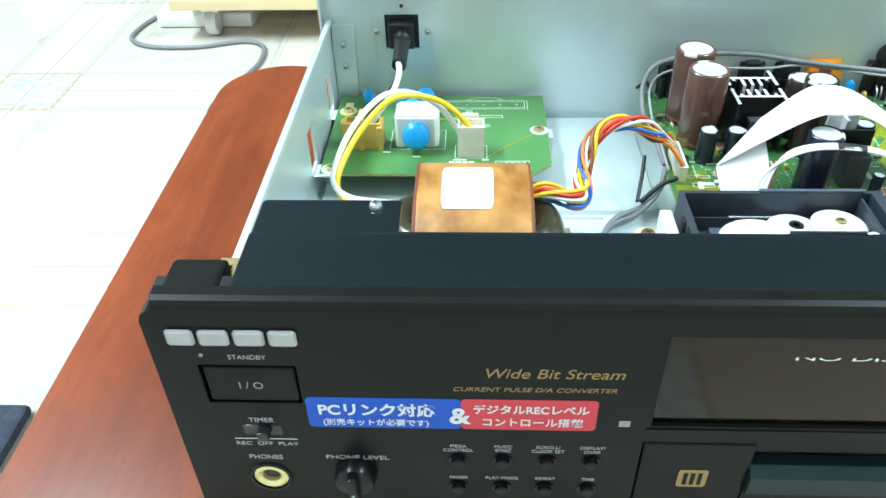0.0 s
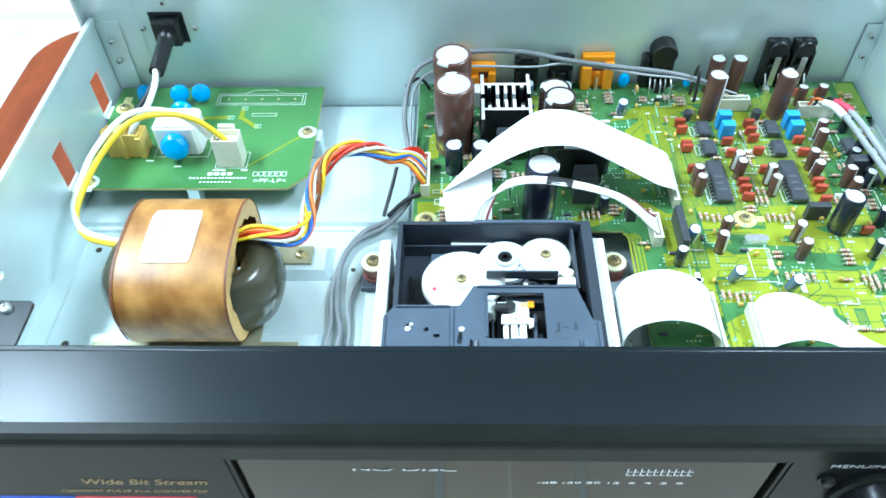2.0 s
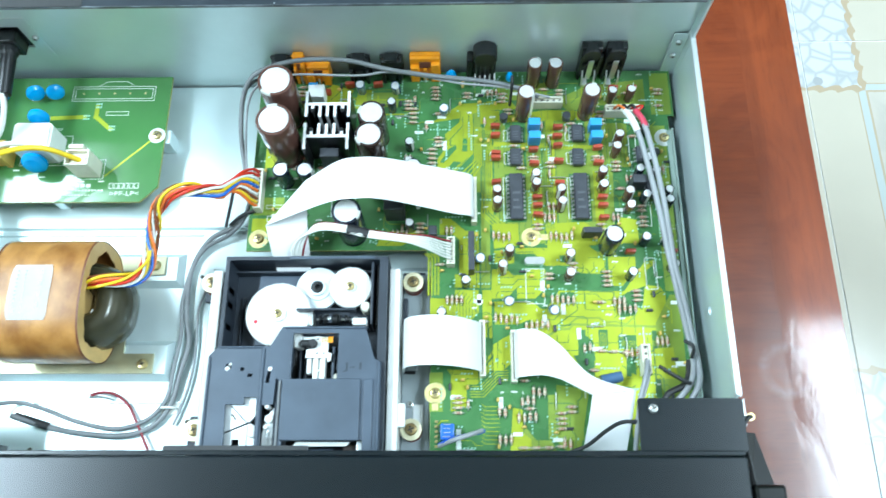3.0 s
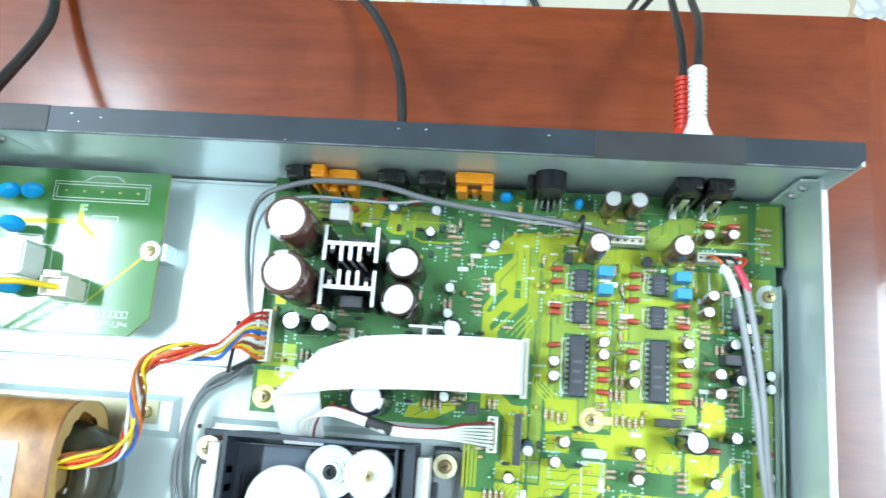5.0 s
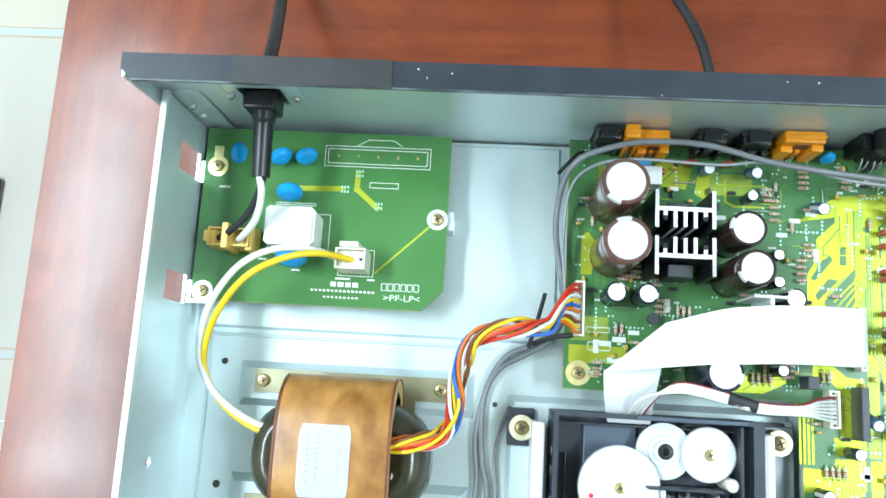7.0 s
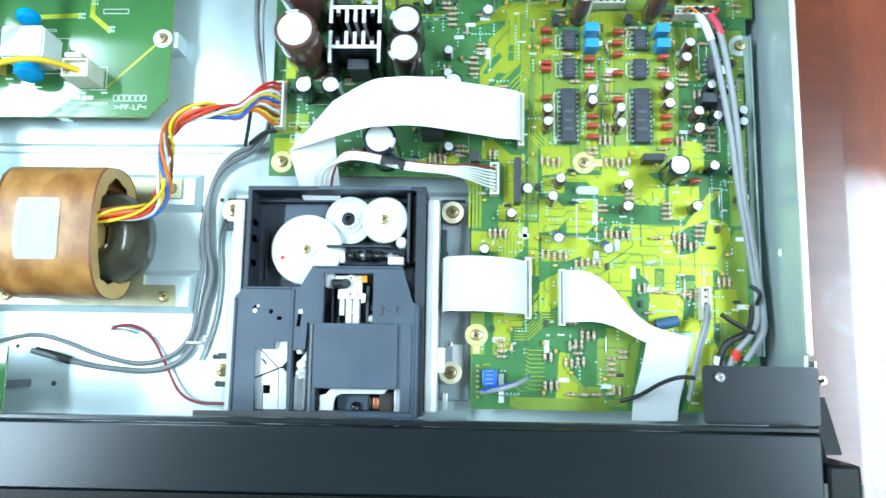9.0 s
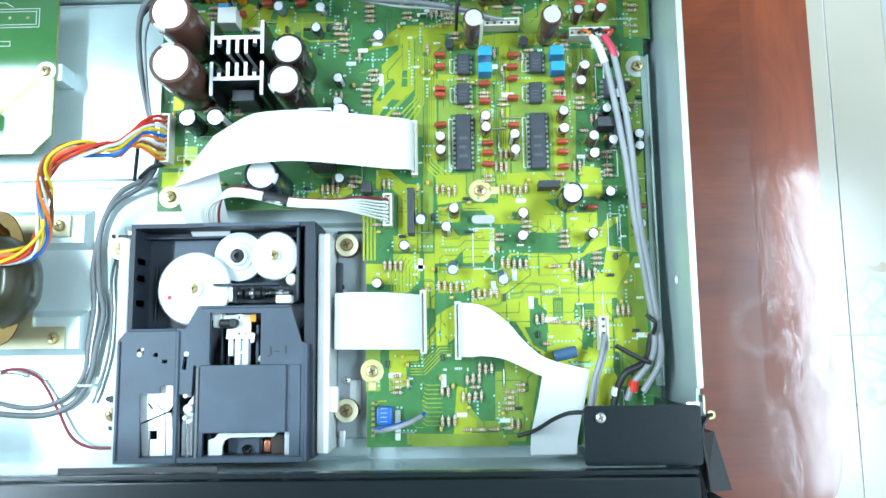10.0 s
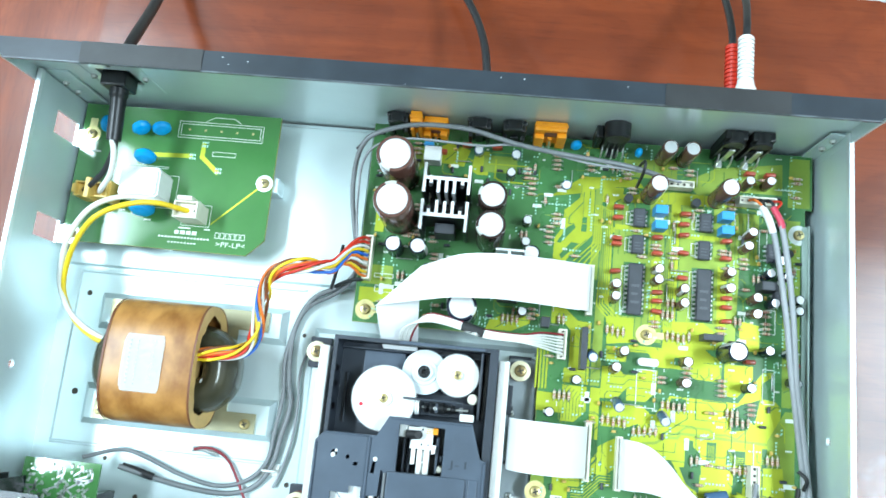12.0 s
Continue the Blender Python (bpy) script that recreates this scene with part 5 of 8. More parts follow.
part("roller", lathe(bmesh.new(), [(0.0022, 0.0545), (0.0022, 0.0584), (0.0018, 0.0588)], 18, Matrix.Translation((0.2226, 0.0978, 0))), RUBBER, mech)
part("side_spring", B(0.2322, 0.0790, 0.0480, 0.2336, 0.0970, 0.0535, 0.0003), SLATE, mech)
part("side_roller", lathe(bmesh.new(), [(0.0017, 0.0450), (0.0017, 0.0530), (0.0012, 0.0536)], 14, Matrix.Translation((0.2346, 0.0812, 0))), CREAM, mech)
part("gear_rack", B(0.2340, 0.0850, 0.0480, 0.2356, 0.0880, 0.0520, 0.0003), SLATE_DARK, mech)
arm = part("pickup_arm", sheet([(0.2186, 0.0906), (0.2300, 0.0906), (0.2300, 0.0885), (0.2318, 0.0890), (0.2322, 0.0930), (0.2302, 0.0934), (0.2302, 0.1016), (0.2272, 0.1016), (0.2246, 0.1022), (0.2222, 0.1016), (0.2172, 0.1016), (0.2172, 0.0994), (0.2212, 0.0990), (0.2240, 0.0990), (0.2244, 0.0970), (0.2232, 0.0955), (0.2190, 0.0950)],
                              [disc(0.2246, 0.1005, 0.0006, 8), disc(0.2246, 0.0930, 0.0006, 8), disc(0.2280, 0.0930, 0.0005, 8)], 0.0545, 0.0556), WHITE_PL, mech)
for x0, x1, y0, top in ((0.2194, 0.2216, 0.0826, 0.0545), (0.2226, 0.2252, 0.0772, 0.0549), (0.2262, 0.2290, 0.0772, 0.0549), (0.2252, 0.2262, 0.0772, 0.0530)):
    part("arm_finger", B(x0, y0, 0.0500, x1, 0.0905, top, 0.0004), WHITE_PL, arm)
part("finger_joint", B(0.2232, 0.0836, 0.0530, 0.2284, 0.0846, 0.0553, 0.0003), WHITE_PL, arm)
part("flex_foil", B(0.2300, 0.0985, 0.0553, 0.2326, 0.1018, 0.0560), ORANGE, arm)
for k in range(3):
    part("flex_strip", B(0.2266, 0.0986 + 0.0010 * k, 0.0557, 0.2302, 0.0991 + 0.0010 * k, 0.0559), TAN, arm)
# pick-up frame in the lower window
FR = [(0.2122, 0.0370), (0.2186, 0.0370), (0.2187, 0.0418), (0.2196, 0.0444), (0.2222, 0.0458), (0.2420, 0.0460), (0.2440, 0.0480), (0.2172, 0.0480), (0.2150, 0.0455), (0.2122, 0.0448)]
part("pickup_frame", prism(bmesh.new(), FR, 0.0560, 0.0578), WHITE_PL, mech)
part("pickup_bed", B(0.2090, 0.0360, 0.0420, 0.2500, 0.0500, 0.0440), BLACK, mech)
part("pickup_block", B(0.2190, 0.0372, 0.0441, 0.2345, 0.0455, 0.0505, 0.0008), SLATE, mech)
part("pickup_lens", lathe(bmesh.new(), [(0.0022, 0.0505), (0.0022, 0.0525), (0.0016, 0.0530), (0.0008, 0.0527)], 18, Matrix.Translation((0.2285, 0.0398, 0))), FACE_GLOSS, mech)
part("pickup_coil", B(0.2365, 0.0385, 0.0441, 0.2396, 0.0440, 0.0530, 0.0008), mat("copper_coil", (0.52, 0.19, 0.10), 0.32, 0.6, 0.2, 400), mech)
part("pickup_coil", B(0.2347, 0.0385, 0.0441, 0.2358, 0.0440, 0.0520, 0.0003), BLACK, mech)
part("pickup_foil", B(0.2305, 0.0368, 0.0506, 0.2380, 0.0380, 0.0512, 0.0002), TAN, mech)
part("pickup_wall", B(0.2398, 0.0370, 0.0441, 0.2460, 0.0470, 0.0530, 0.0005), mat("dark_brown_plastic", (0.045, 0.030, 0.022), 0.45, 0.0, 0.1, 120), mech)
part("pickup_rail", B(0.2472, 0.0376, 0.0480, 0.2504, 0.0486, 0.0580, 0.0004), FIN_PLAIN, mech)

base_plate = part("base_plate", sheet(rect(0.1570, 0.0340, 0.2830, 0.1450), [rect(0.1760, 0.0390, 0.2550, 0.1400)], Z0 + 0.0031, Z0 + 0.0045), STEEL, mech)
sp = part("side_plate", B(0.2670, 0.0420, Z0 + 0.0046, 0.2825, 0.1430, Z0 + 0.0090, 0.001), mat("grey_zinc_plate", (0.30, 0.34, 0.36), 0.42, 0.3, 0.12, 40, 0.04, 700), base_plate)
for x, y in ((0.2700, 0.1130), (0.2760, 0.0960), (0.2720, 0.0700)):
    put("screw", SCREW_SMALL, sp, (x, y, Z0 + 0.0090))
part("plate_step", B(0.2705, 0.0880, Z0 + 0.0091, 0.2760, 0.1060, Z0 + 0.0110, 0.0008), sp.data.materials[0], sp)
part("plate_slot", B(0.2680, 0.0862, Z0 + 0.0091, 0.2745, 0.0880, Z0 + 0.0096, 0.0003), BLACK, sp)
part("plate_slot", B(0.2690, 0.1130, Z0 + 0.0091, 0.2708, 0.1170, Z0 + 0.0100, 0.0003), BLACK, sp)
part("plate_tongue", B(0.2735, 0.0560, Z0 + 0.0091, 0.2790, 0.0700, Z0 + 0.0094, 0.0002), FIN_PLAIN, sp)
part("plate_tongue", B(0.2690, 0.0380, Z0 + 0.0091, 0.2715, 0.0460, Z0 + 0.0125, 0.0004), FIN_PLAIN, sp)
part("plate_step", B(0.2672, 0.1120, Z0 + 0.0091, 0.2700, 0.1280, Z0 + 0.0130, 0.0006), SLATE_DARK, sp)
part("rail", B(0.2610, 0.0375, Z0 + 0.0046, 0.2668, 0.1400, 0.0535, 0.0010), WHITE_PL, mech, "pale grey plastic side rail")
part("rail", B(0.1650, 0.0360, Z0 + 0.0046, 0.1705, 0.1395, 0.0525, 0.0008), WHITE_PL, mech, "pale grey plastic side rail")
part("rail_catch", B(0.2655, 0.0560, 0.0470, 0.2705, 0.0680, 0.0520, 0.0008), WHITE_PL, mech)
SCREW_BRONZE = screw_mesh("screw_bronze", 0.0029, mat("browned_brass_screw", (0.30, 0.22, 0.10), 0.3, 0.7, 0.15, 300))
GROMMET = lathe(bmesh.new(), [(0.0052, 0), (0.0056, 0.004), (0.0044, 0.0055), (0.0056, 0.0070), (0.0056, 0.0105), (0.0046, 0.0112)], 24)
GROMMET = mesh_of("grommet", GROMMET, RED_RUBBER)
WASHER = mesh_of("washer", lathe(bmesh.new(), [(0.0056, 0.0112), (0.0056, 0.0122), (0.0030, 0.0124)], 24), mat("cream_gold_washer", (0.74, 0.68, 0.46), 0.35, 0.3, 0.06, 200))
for x, y in ((0.1610, 0.1360), (0.2730, 0.1360), (0.2730, 0.0560), (0.1600, 0.0555)):
    part("foot_block", B(x - 0.0062, y - 0.0085, Z0 + 0.0046, x + 0.0062, y + 0.0085, Z0 + 0.0078, 0.0006), SLATE_DARK, mech)
    g = put("grommet", GROMMET, mech, (x, y, Z0 + 0.0050))
    put("washer", WASHER, g, (x, y, Z0 + 0.0050))
    put("screw", SCREW_BRONZE, g, (x, y, Z0 + 0.0172), m=Matrix.Diagonal((1.1, 1.1, 1.1, 1)))

# ---- small board by the front ----
sb = thing("switch_board", (0.040, 0.052, 0.050), "small light green switch board with solder joints", "circuit board")
sbb = part("board", B(0.0160, 0.0350, 0.0520, 0.0575, 0.0660, 0.0535), PCB_PALE, sb)
bm = bmesh.new()
for k in range(120):
    x, y = random.uniform(0.0190, 0.0545), random.uniform(0.037, 0.0640)
    lathe(bm, [(random.uniform(0.0006, 0.0011), 0.0535), (0.0004, 0.0545)], 7, Matrix.Translation((x, y, 0)))
for k in range(24):
    x, y = random.uniform(0.020, 0.052), random.uniform(0.039, 0.062)
    strips(bm, [[(x, y), (x + random.choice((-1, 1)) * 0.003, y + 0.002), (x + 0.003, y + random.uniform(0.002, 0.006))]], 0.0011, 0.0537)
tagged(part("solder_joint", bm, TIN, sbb), kind="stuff")
part("standoff", B(0.030, 0.045, Z0, 0.034, 0.049, 0.0519), BLACK, sb)
part("standoff", B(0.050, 0.045, Z0, 0.054, 0.049, 0.0519), BLACK, sb)


# ---- main board ----
ZB = 0.0420
main_board = thing("main_board", (0.300, 0.160, ZB), "green main circuit board crowded with soldered parts", "circuit board")
MAIN = [(0.1785, 0.1545), (0.2800, 0.1545), (0.2830, 0.1470), (0.2830, 0.0390), (0.4040, 0.0390), (0.4225, 0.0390), (0.4225, 0.2385), (0.4262, 0.2385), (0.4262, 0.2700), (0.1785, 0.2700)]
mb = part("board", prism(bmesh.new(), MAIN, ZB - 0.0016, ZB), PCB, main_board)
part("board_edge", prism(bmesh.new(), [(x - 0.0002 if x < 0.3 else x + 0.0002, y - 0.0002 if y < 0.2 else y) for x, y in MAIN], ZB - 0.0014, ZB - 0.0003), PCB_EDGE, mb)
rng = random.Random(7)


def inside(x, y):
    return (0.1800 < x < 0.4215 and 0.1570 < y < 0.2685) or (0.2850 < x < 0.4215 and 0.0410 < y < 0.1570)


# copper under the solder mask: areas with cut corners, clear slits and bundles of tracks (millimetres)
lime, olive, clear = bmesh.new(), bmesh.new(), bmesh.new()
LEVEL = [ZB + 0.00004]


def level():
    LEVEL[0] += 0.0000006
    return LEVEL[0]


def area(bm, pts):
    z = level()
    bm.faces.new([bm.verts.new((x / 1000, y / 1000, z)) for x, y in pts])


def track(bm, pts, w):
    """A line of even width with mitred bends."""
    z = level()
    P = [Vector(p) / 1000 for p in pts]
    edge = []
    for i, p in enumerate(P):
        a = (p - P[i - 1]).normalized() if i else (P[1] - p).normalized()
        b = (P[i + 1] - p).normalized() if i < len(P) - 1 else a
        n = Vector((-(a.y + b.y), a.x + b.x))
        n = n.normalized() if n.length > 1e-6 else Vector((-a.y, a.x))
        n *= w / 2000 / max(0.4, n.dot(Vector((-a.y, a.x))))
        edge.append((bm.verts.new((p.x + n.x, p.y + n.y, z)), bm.verts.new((p.x - n.x, p.y - n.y, z))))
    for a, b in zip(edge, edge[1:]):
        bm.faces.new((a[0], a[1], b[1], b[0]))


area(lime, [(299, 244), (307, 244), (307, 214.5), (293.5, 199.5), (293.5, 190), (286, 190), (286, 211), (290.5, 218), (290.5, 227.5), (299, 235.5)])
area(lime, [(311.5, 243.5), (323, 243), (322.5, 237.5), (317.5, 234), (311.5, 234)])
area(lime, [(316, 220), (342, 219.5), (342, 216.5), (316, 217)])
area(lime, [(328.5, 203), (343, 203), (343, 201), (328.5, 201.5)])
area(lime, [(287.5, 173.5), (293.5, 173.5), (302, 166), (309.5, 165.5), (309.5, 132), (296, 132.5), (296, 140), (298.5, 140), (298.5, 160.5), (295.5, 163.5), (287.5, 163.5)])
area(lime, [(322, 169.5), (330.5, 169.5), (330, 156.5), (321.5, 157)])
area(lime, [(330, 155.5), (347.5, 155.5), (347.5, 152), (330, 152)])
area(lime, [(348, 160), (352, 164), (365, 164), (366, 160.5), (374.5, 153.5), (380, 152), (379, 140), (365.5, 140.5), (361, 144.5), (346, 145), (340.5, 152), (340.5, 153.5), (347.5, 153.5)])
area(lime, [(340, 120), (345.5, 120), (353, 130.5), (388.5, 130), (401, 147), (407, 148), (407, 146), (401.5, 142), (401, 133.5), (408, 132.5), (411, 129), (410, 116), (406.5, 111.5), (407, 109.5), (412.5, 109.5), (412, 97), (338, 97.5), (333, 106)])
area(lime, [(322, 104), (326, 106), (326, 90.5), (321.5, 86.5), (314.5, 86.5), (307.5, 79), (295, 79), (295, 87), (310, 86.5), (316.5, 93.5), (316.5, 100.5)])
area(lime, [(355, 97), (401.5, 96.5), (400.5, 64), (395, 60), (386.5, 60), (387, 75), (371, 78), (361.5, 86)])
area(lime, [(316.5, 143), (325, 143), (328, 139.5), (336, 139.5), (336, 133), (330.5, 133), (324.5, 126), (316, 126)])
area(lime, [(282.5, 126.5), (295, 126), (297, 124), (297, 116), (282.5, 116.5)])
area(lime, [(317.5, 124.5), (338.5, 124), (343, 120), (340, 115.5), (330, 111.5), (317.5, 111.5)])
area(olive, [(307.5, 244), (311.5, 244), (311, 189.5), (307, 190)])
area(olive, [(312, 231.5), (317.5, 231.5), (317, 181), (311.5, 181)])
area(olive, [(348, 231), (354, 231), (352.5, 165.5), (346.5, 165.5)])
area(olive, [(383, 230.5), (388.5, 230), (386, 159.5), (380.5, 159.5)])
area(olive, [(311, 178), (316, 172.5), (315.5, 132), (310.5, 132)])
area(olive, [(344.5, 73.5), (362.5, 75), (362, 50.5), (344, 51)])
area(olive, [(332, 57.5), (337.5, 50.5), (345.5, 50.5), (350.5, 38.5), (304.5, 39), (304.5, 43), (329, 43)])
area(olive, [(282.5, 85.5), (289.5, 85.5), (289.5, 65), (282.5, 65)])
area(olive, [(388, 60), (397.5, 60), (397, 40), (387.5, 40)])
area(olive, [(364.5, 197.5), (377, 197.5), (377, 188.5), (364, 189)])
area(clear, [(293, 218), (296.5, 220), (297.5, 218), (289.5, 208.5), (287.5, 209)])
area(clear, [(295.5, 209.5), (300, 209), (290.5, 199.5), (289.5, 202)])
area(clear, [(301, 224.5), (303.5, 224.5), (303.5, 216), (300.5, 216)])
area(clear, [(362, 108.5), (366, 108.5), (366, 105.5), (370, 102), (370.5, 91.5), (361.5, 91.5)])
area(clear, [(373, 108.5), (378, 108.5), (377.5, 96.5), (373, 96.5)])
area(clear, [(383.5, 105.5), (393, 105.5), (393, 98), (383, 98)])
area(clear, [(401.5, 108), (408.5, 108), (408, 96.5), (401, 96.5)])
area(clear, [(353.5, 129.5), (361.5, 129.5), (361.5, 124), (355.5, 122.5), (353, 124.5)])
area(clear, [(359, 94.5), (370, 94.5), (369.5, 82), (363, 86)])
area(clear, [(390.5, 129.5), (394.5, 130.5), (394, 116.5), (385.5, 115), (385.5, 126.5)])
area(clear, [(347.5, 142.5), (353, 142.5), (357, 137.5), (357, 132.5), (347, 132.5)])
area(clear, [(372, 94), (379.5, 94), (379.5, 91.5), (372, 91.5)])
area(clear, [(385.5, 94.5), (392, 94), (391.5, 83), (385.5, 83.5)])
area(clear, [(354.5, 151), (363, 151), (363, 146.5), (354.5, 147)])
area(clear, [(393.5, 130.5), (400, 133), (397.5, 119.5), (394, 122)])
track(clear, [(301, 244), (301, 233), (293.5, 224), (293.5, 220), (296.5, 220)], 0.5)
track(clear, [(362, 128.5), (373, 128.5), (376.5, 125), (383, 125)], 0.35)
track(clear, [(383, 129.5), (382.5, 116.5)], 0.35)
track(clear, [(338.5, 101.5), (356.5, 101.5), (357, 106.5)], 0.35)
track(clear, [(304.5, 244), (304.5, 232)], 0.4)
track(clear, [(351.5, 145), (364.5, 144.5)], 0.3)
track(clear, [(342, 114.5), (349.5, 114), (354, 118.5), (354, 124)], 0.4)
track(clear, [(366.5, 119.5), (383, 119.5)], 0.3)
track(clear, [(349.5, 110), (362.5, 119.5), (362.5, 124)], 0.45)
track(clear, [(396.5, 136.5), (389, 128), (388.5, 116.5)], 0.4)
track(clear, [(370, 149.5), (379, 149.5)], 0.3)
track(clear, [(298.5, 152), (308, 152)], 0.3)
track(clear, [(302.5, 163.5), (308, 157.5), (308, 132)], 0.4)
track(clear, [(365.5, 89), (385, 89)], 0.3)
track(clear, [(393.5, 91.5), (392.5, 64)], 0.35)
track(clear, [(371, 82), (390, 82)], 0.3)
track(clear, [(319, 103.5), (318.5, 88)], 0.35)
track(olive, [(339.5, 104.5), (346.5, 105.5), (351, 108.5), (357.5, 109), (359.5, 111.5), (408, 110)], 1.4)
track(olive, [(352.5, 109.5), (357.5, 111.5), (362, 115), (374, 115), (377, 112.5), (382.5, 113), (388.5, 111.5), (394, 117)], 1.0)
area(olive, [(319, 158), (347, 158), (347, 235), (343, 238), (323, 238), (319, 234)])
area(olive, [(355, 158), (380, 158), (380, 238), (358, 238), (355, 235)])
area(clear, [(325, 171), (337, 171), (337, 201), (325, 201)])
area(clear, [(362, 171), (374, 171), (374, 201), (362, 201)])
area(clear, [(326, 206), (338, 206), (338, 216), (326, 216)])
area(clear, [(363, 206), (373, 206), (373, 216), (363, 216)])
area(clear, [(326, 221), (338, 221), (338, 236), (326, 236)])
area(clear, [(363, 221), (373, 221), (373, 236), (363, 236)])
area(lime, [(355, 217), (376, 217), (376, 219.5), (355, 219.5)])
area(lime, [(340, 167), (346, 167), (346, 203), (343, 206), (340, 203)])
area(lime, [(376, 167), (381, 167), (381, 199), (376, 203)])
area(lime, [(296, 112), (303, 112), (309, 118), (309, 131), (296, 131)])
area(lime, [(311, 104), (316, 104), (316, 131), (311, 131)])
area(lime, [(330, 126), (340, 126), (346, 132), (346, 143), (338, 143), (330, 136)])
area(lime, [(381, 133), (388, 133), (396, 143), (396, 150), (381, 150)])
area(lime, [(318, 146), (329, 146), (329, 154), (318, 154)])
area(lime, [(390, 158), (399, 158), (399, 170), (394, 174), (390, 170)])
area(olive, [(404, 66), (418, 66), (418, 128), (413, 128), (404, 112)])
for i in range(22):
    x = 318 + 3.6 * (i % 11)
    y = 160 if i < 11 else 205
    track(clear, [(x, y), (x, y + 14 + 3 * (i % 3)), (x + 1.5, y + 16 + 3 * (i % 3)), (x + 1.5, y + 30)], 0.35)
for i in range(7):
    track(clear, [(319 + 2 * (i % 2), 126 + 4 * i), (328, 126 + 4 * i), (331, 129 + 4 * i), (340 + 3 * (i % 3), 129 + 4 * i)], 0.35)
    track(clear, [(346 + 6 * i, 131), (346 + 6 * i, 136 + i), (349 + 6 * i, 139 + i), (349 + 6 * i, 143 + i)], 0.35)
    track(clear, [(297 + 1.7 * i, 113), (297 + 1.7 * i, 128 - i), (299 + 1.7 * i, 131 - i)], 0.3)
# brighter copper round the chips, along the front and behind the sockets
for pts in ([(389, 85), (396, 82), (403, 69), (403, 61), (391, 52), (387, 52)], [(326, 67), (331, 66), (331, 54), (335, 51), (335, 43), (324, 43)],
            [(371, 98), (384, 98), (387, 95), (386, 80), (376, 83), (370, 86)], [(402, 98), (412, 99), (413, 82), (402, 82)], [(294, 85), (302, 81), (302, 67), (297, 67), (294, 72)],
            [(314, 239), (318, 241), (318, 175), (314, 180)], [(350, 239), (355, 240), (354, 170), (349, 170)], [(317, 170), (332, 170), (332, 157), (318, 155)],
            [(347, 170), (369, 171), (379, 164), (376, 157), (349, 155)], [(388, 174), (399, 172), (395, 162), (389, 157)], [(320, 239), (351, 243), (391, 242), (391, 237), (357, 236), (323, 235)],
            [(319, 222), (349, 221), (349, 218), (319, 219)], [(282, 235), (300, 248), (330, 249), (334, 244), (312, 243), (299, 238)], [(212, 250), (232, 248), (235, 258), (222, 262)]):
    area(lime, pts)
for pts in ([(349, 79), (366, 76), (360, 45), (353, 45), (347, 51), (345, 56), (346, 67), (349, 69)], [(302, 45), (359, 44), (358, 41), (302, 40)],
            [(357, 250), (374, 259), (410, 264), (410, 246), (381, 246), (364, 242)], [(414, 268), (425, 268), (425, 239.5), (413, 239.5)], [(322, 250), (352, 250), (352, 262), (322, 260)],
            [(356, 208), (390, 208), (390, 205), (356, 204)], [(411, 130), (420, 130), (420, 232), (411, 232)], [(383, 205), (397, 205), (397, 234), (383, 234)]):
    area(olive, pts)
for i in range(6):
    track(clear, [(358 + 8 * i, 248), (362 + 8 * i, 252), (362 + 8 * i, 257)], 0.4)
    track(clear, [(324 + 5 * i, 252), (324 + 5 * i, 258)], 0.35)
    track(clear, [(412, 138 + 15 * i), (416, 140 + 15 * i), (419, 140 + 15 * i)], 0.35)
    track(clear, [(385 + 2 * i, 207), (385 + 2 * i, 230)], 0.3)
# bundles of tracks beside the sockets
for i in range(4):
    track(lime, [(308 + 1.2 * i, 232), (308 + 1.2 * i, 210 - i), (297.5 + 2.5 * i, 199 - i)], 0.7)
    track(lime, [(312 + 1.5 * i, 189.5), (311.5 + 1.5 * i, 175.5 + 0.6 * i), (318.5 + 1.8 * i, 168 + 0.6 * i), (318.5 + 1.8 * i, 160)], 0.8)
    track(lime, [(279 + 1.8 * i, 152.5), (281.5 + 1.8 * i, 150), (281.5 + 1.8 * i, 128)], 1.0)
    track(lime, [(374 + 0.9 * i, 107), (374 + 0.9 * i, 97)], 0.3)
    track(lime, [(384.5, 104.5 - 1.4 * i), (387.5, 102 - 1.0 * i), (410, 102 - 1.0 * i)], 0.3)
    track(lime, [(397 + 1.4 * i, 137 + i), (390.5 + 1.4 * i, 129.5 + i)], 0.6)
    track(lime, [(315 + 2 * i, 249 - i), (322 + 2 * i, 249 - i), (326 + 2 * i, 245 - i), (326 + 2 * i, 240)], 0.4)
for i in range(5):
    track(lime, [(304, 78 - 1.35 * i), (309 + 0.5 * i, 78 - 1.35 * i), (317.5 + 0.5 * i, 86.5 - 1.35 * i), (324, 86.5 - 1.35 * i)], 0.45)
    track(lime, [(311 + i, 89 + 1.7 * i), (316.5 + 0.5 * i, 95.5 + 1.1 * i), (321, 95.5 + 1.1 * i)], 0.4)
    track(clear, [(348.5 + 1.1 * i, 230), (347.5 + 1.1 * i, 167)], 0.3)
    track(clear, [(312.5 + 1.1 * i, 230), (312.2 + 1.1 * i, 182)], 0.3)
    track(clear, [(304 + 1.5 * i, 212 - 0.8 * i), (294.5 + 1.5 * i, 201.5 - 0.8 * i)], 0.3)
for i in range(10):
    track(lime, [(319, 67.5 - 2.1 * i), (311.5, 67.5 - 2.1 * i), (309.5, 69 - 2.1 * i)], 0.35)
for i in range(3):
    track(lime, [(292 + 0.9 * i, 87), (294 + 0.9 * i, 84.5), (294 + 0.9 * i, 65)], 0.5)
    track(lime, [(382 + 1.6 * i, 159), (381.2 + 1.6 * i, 133)], 0.6)
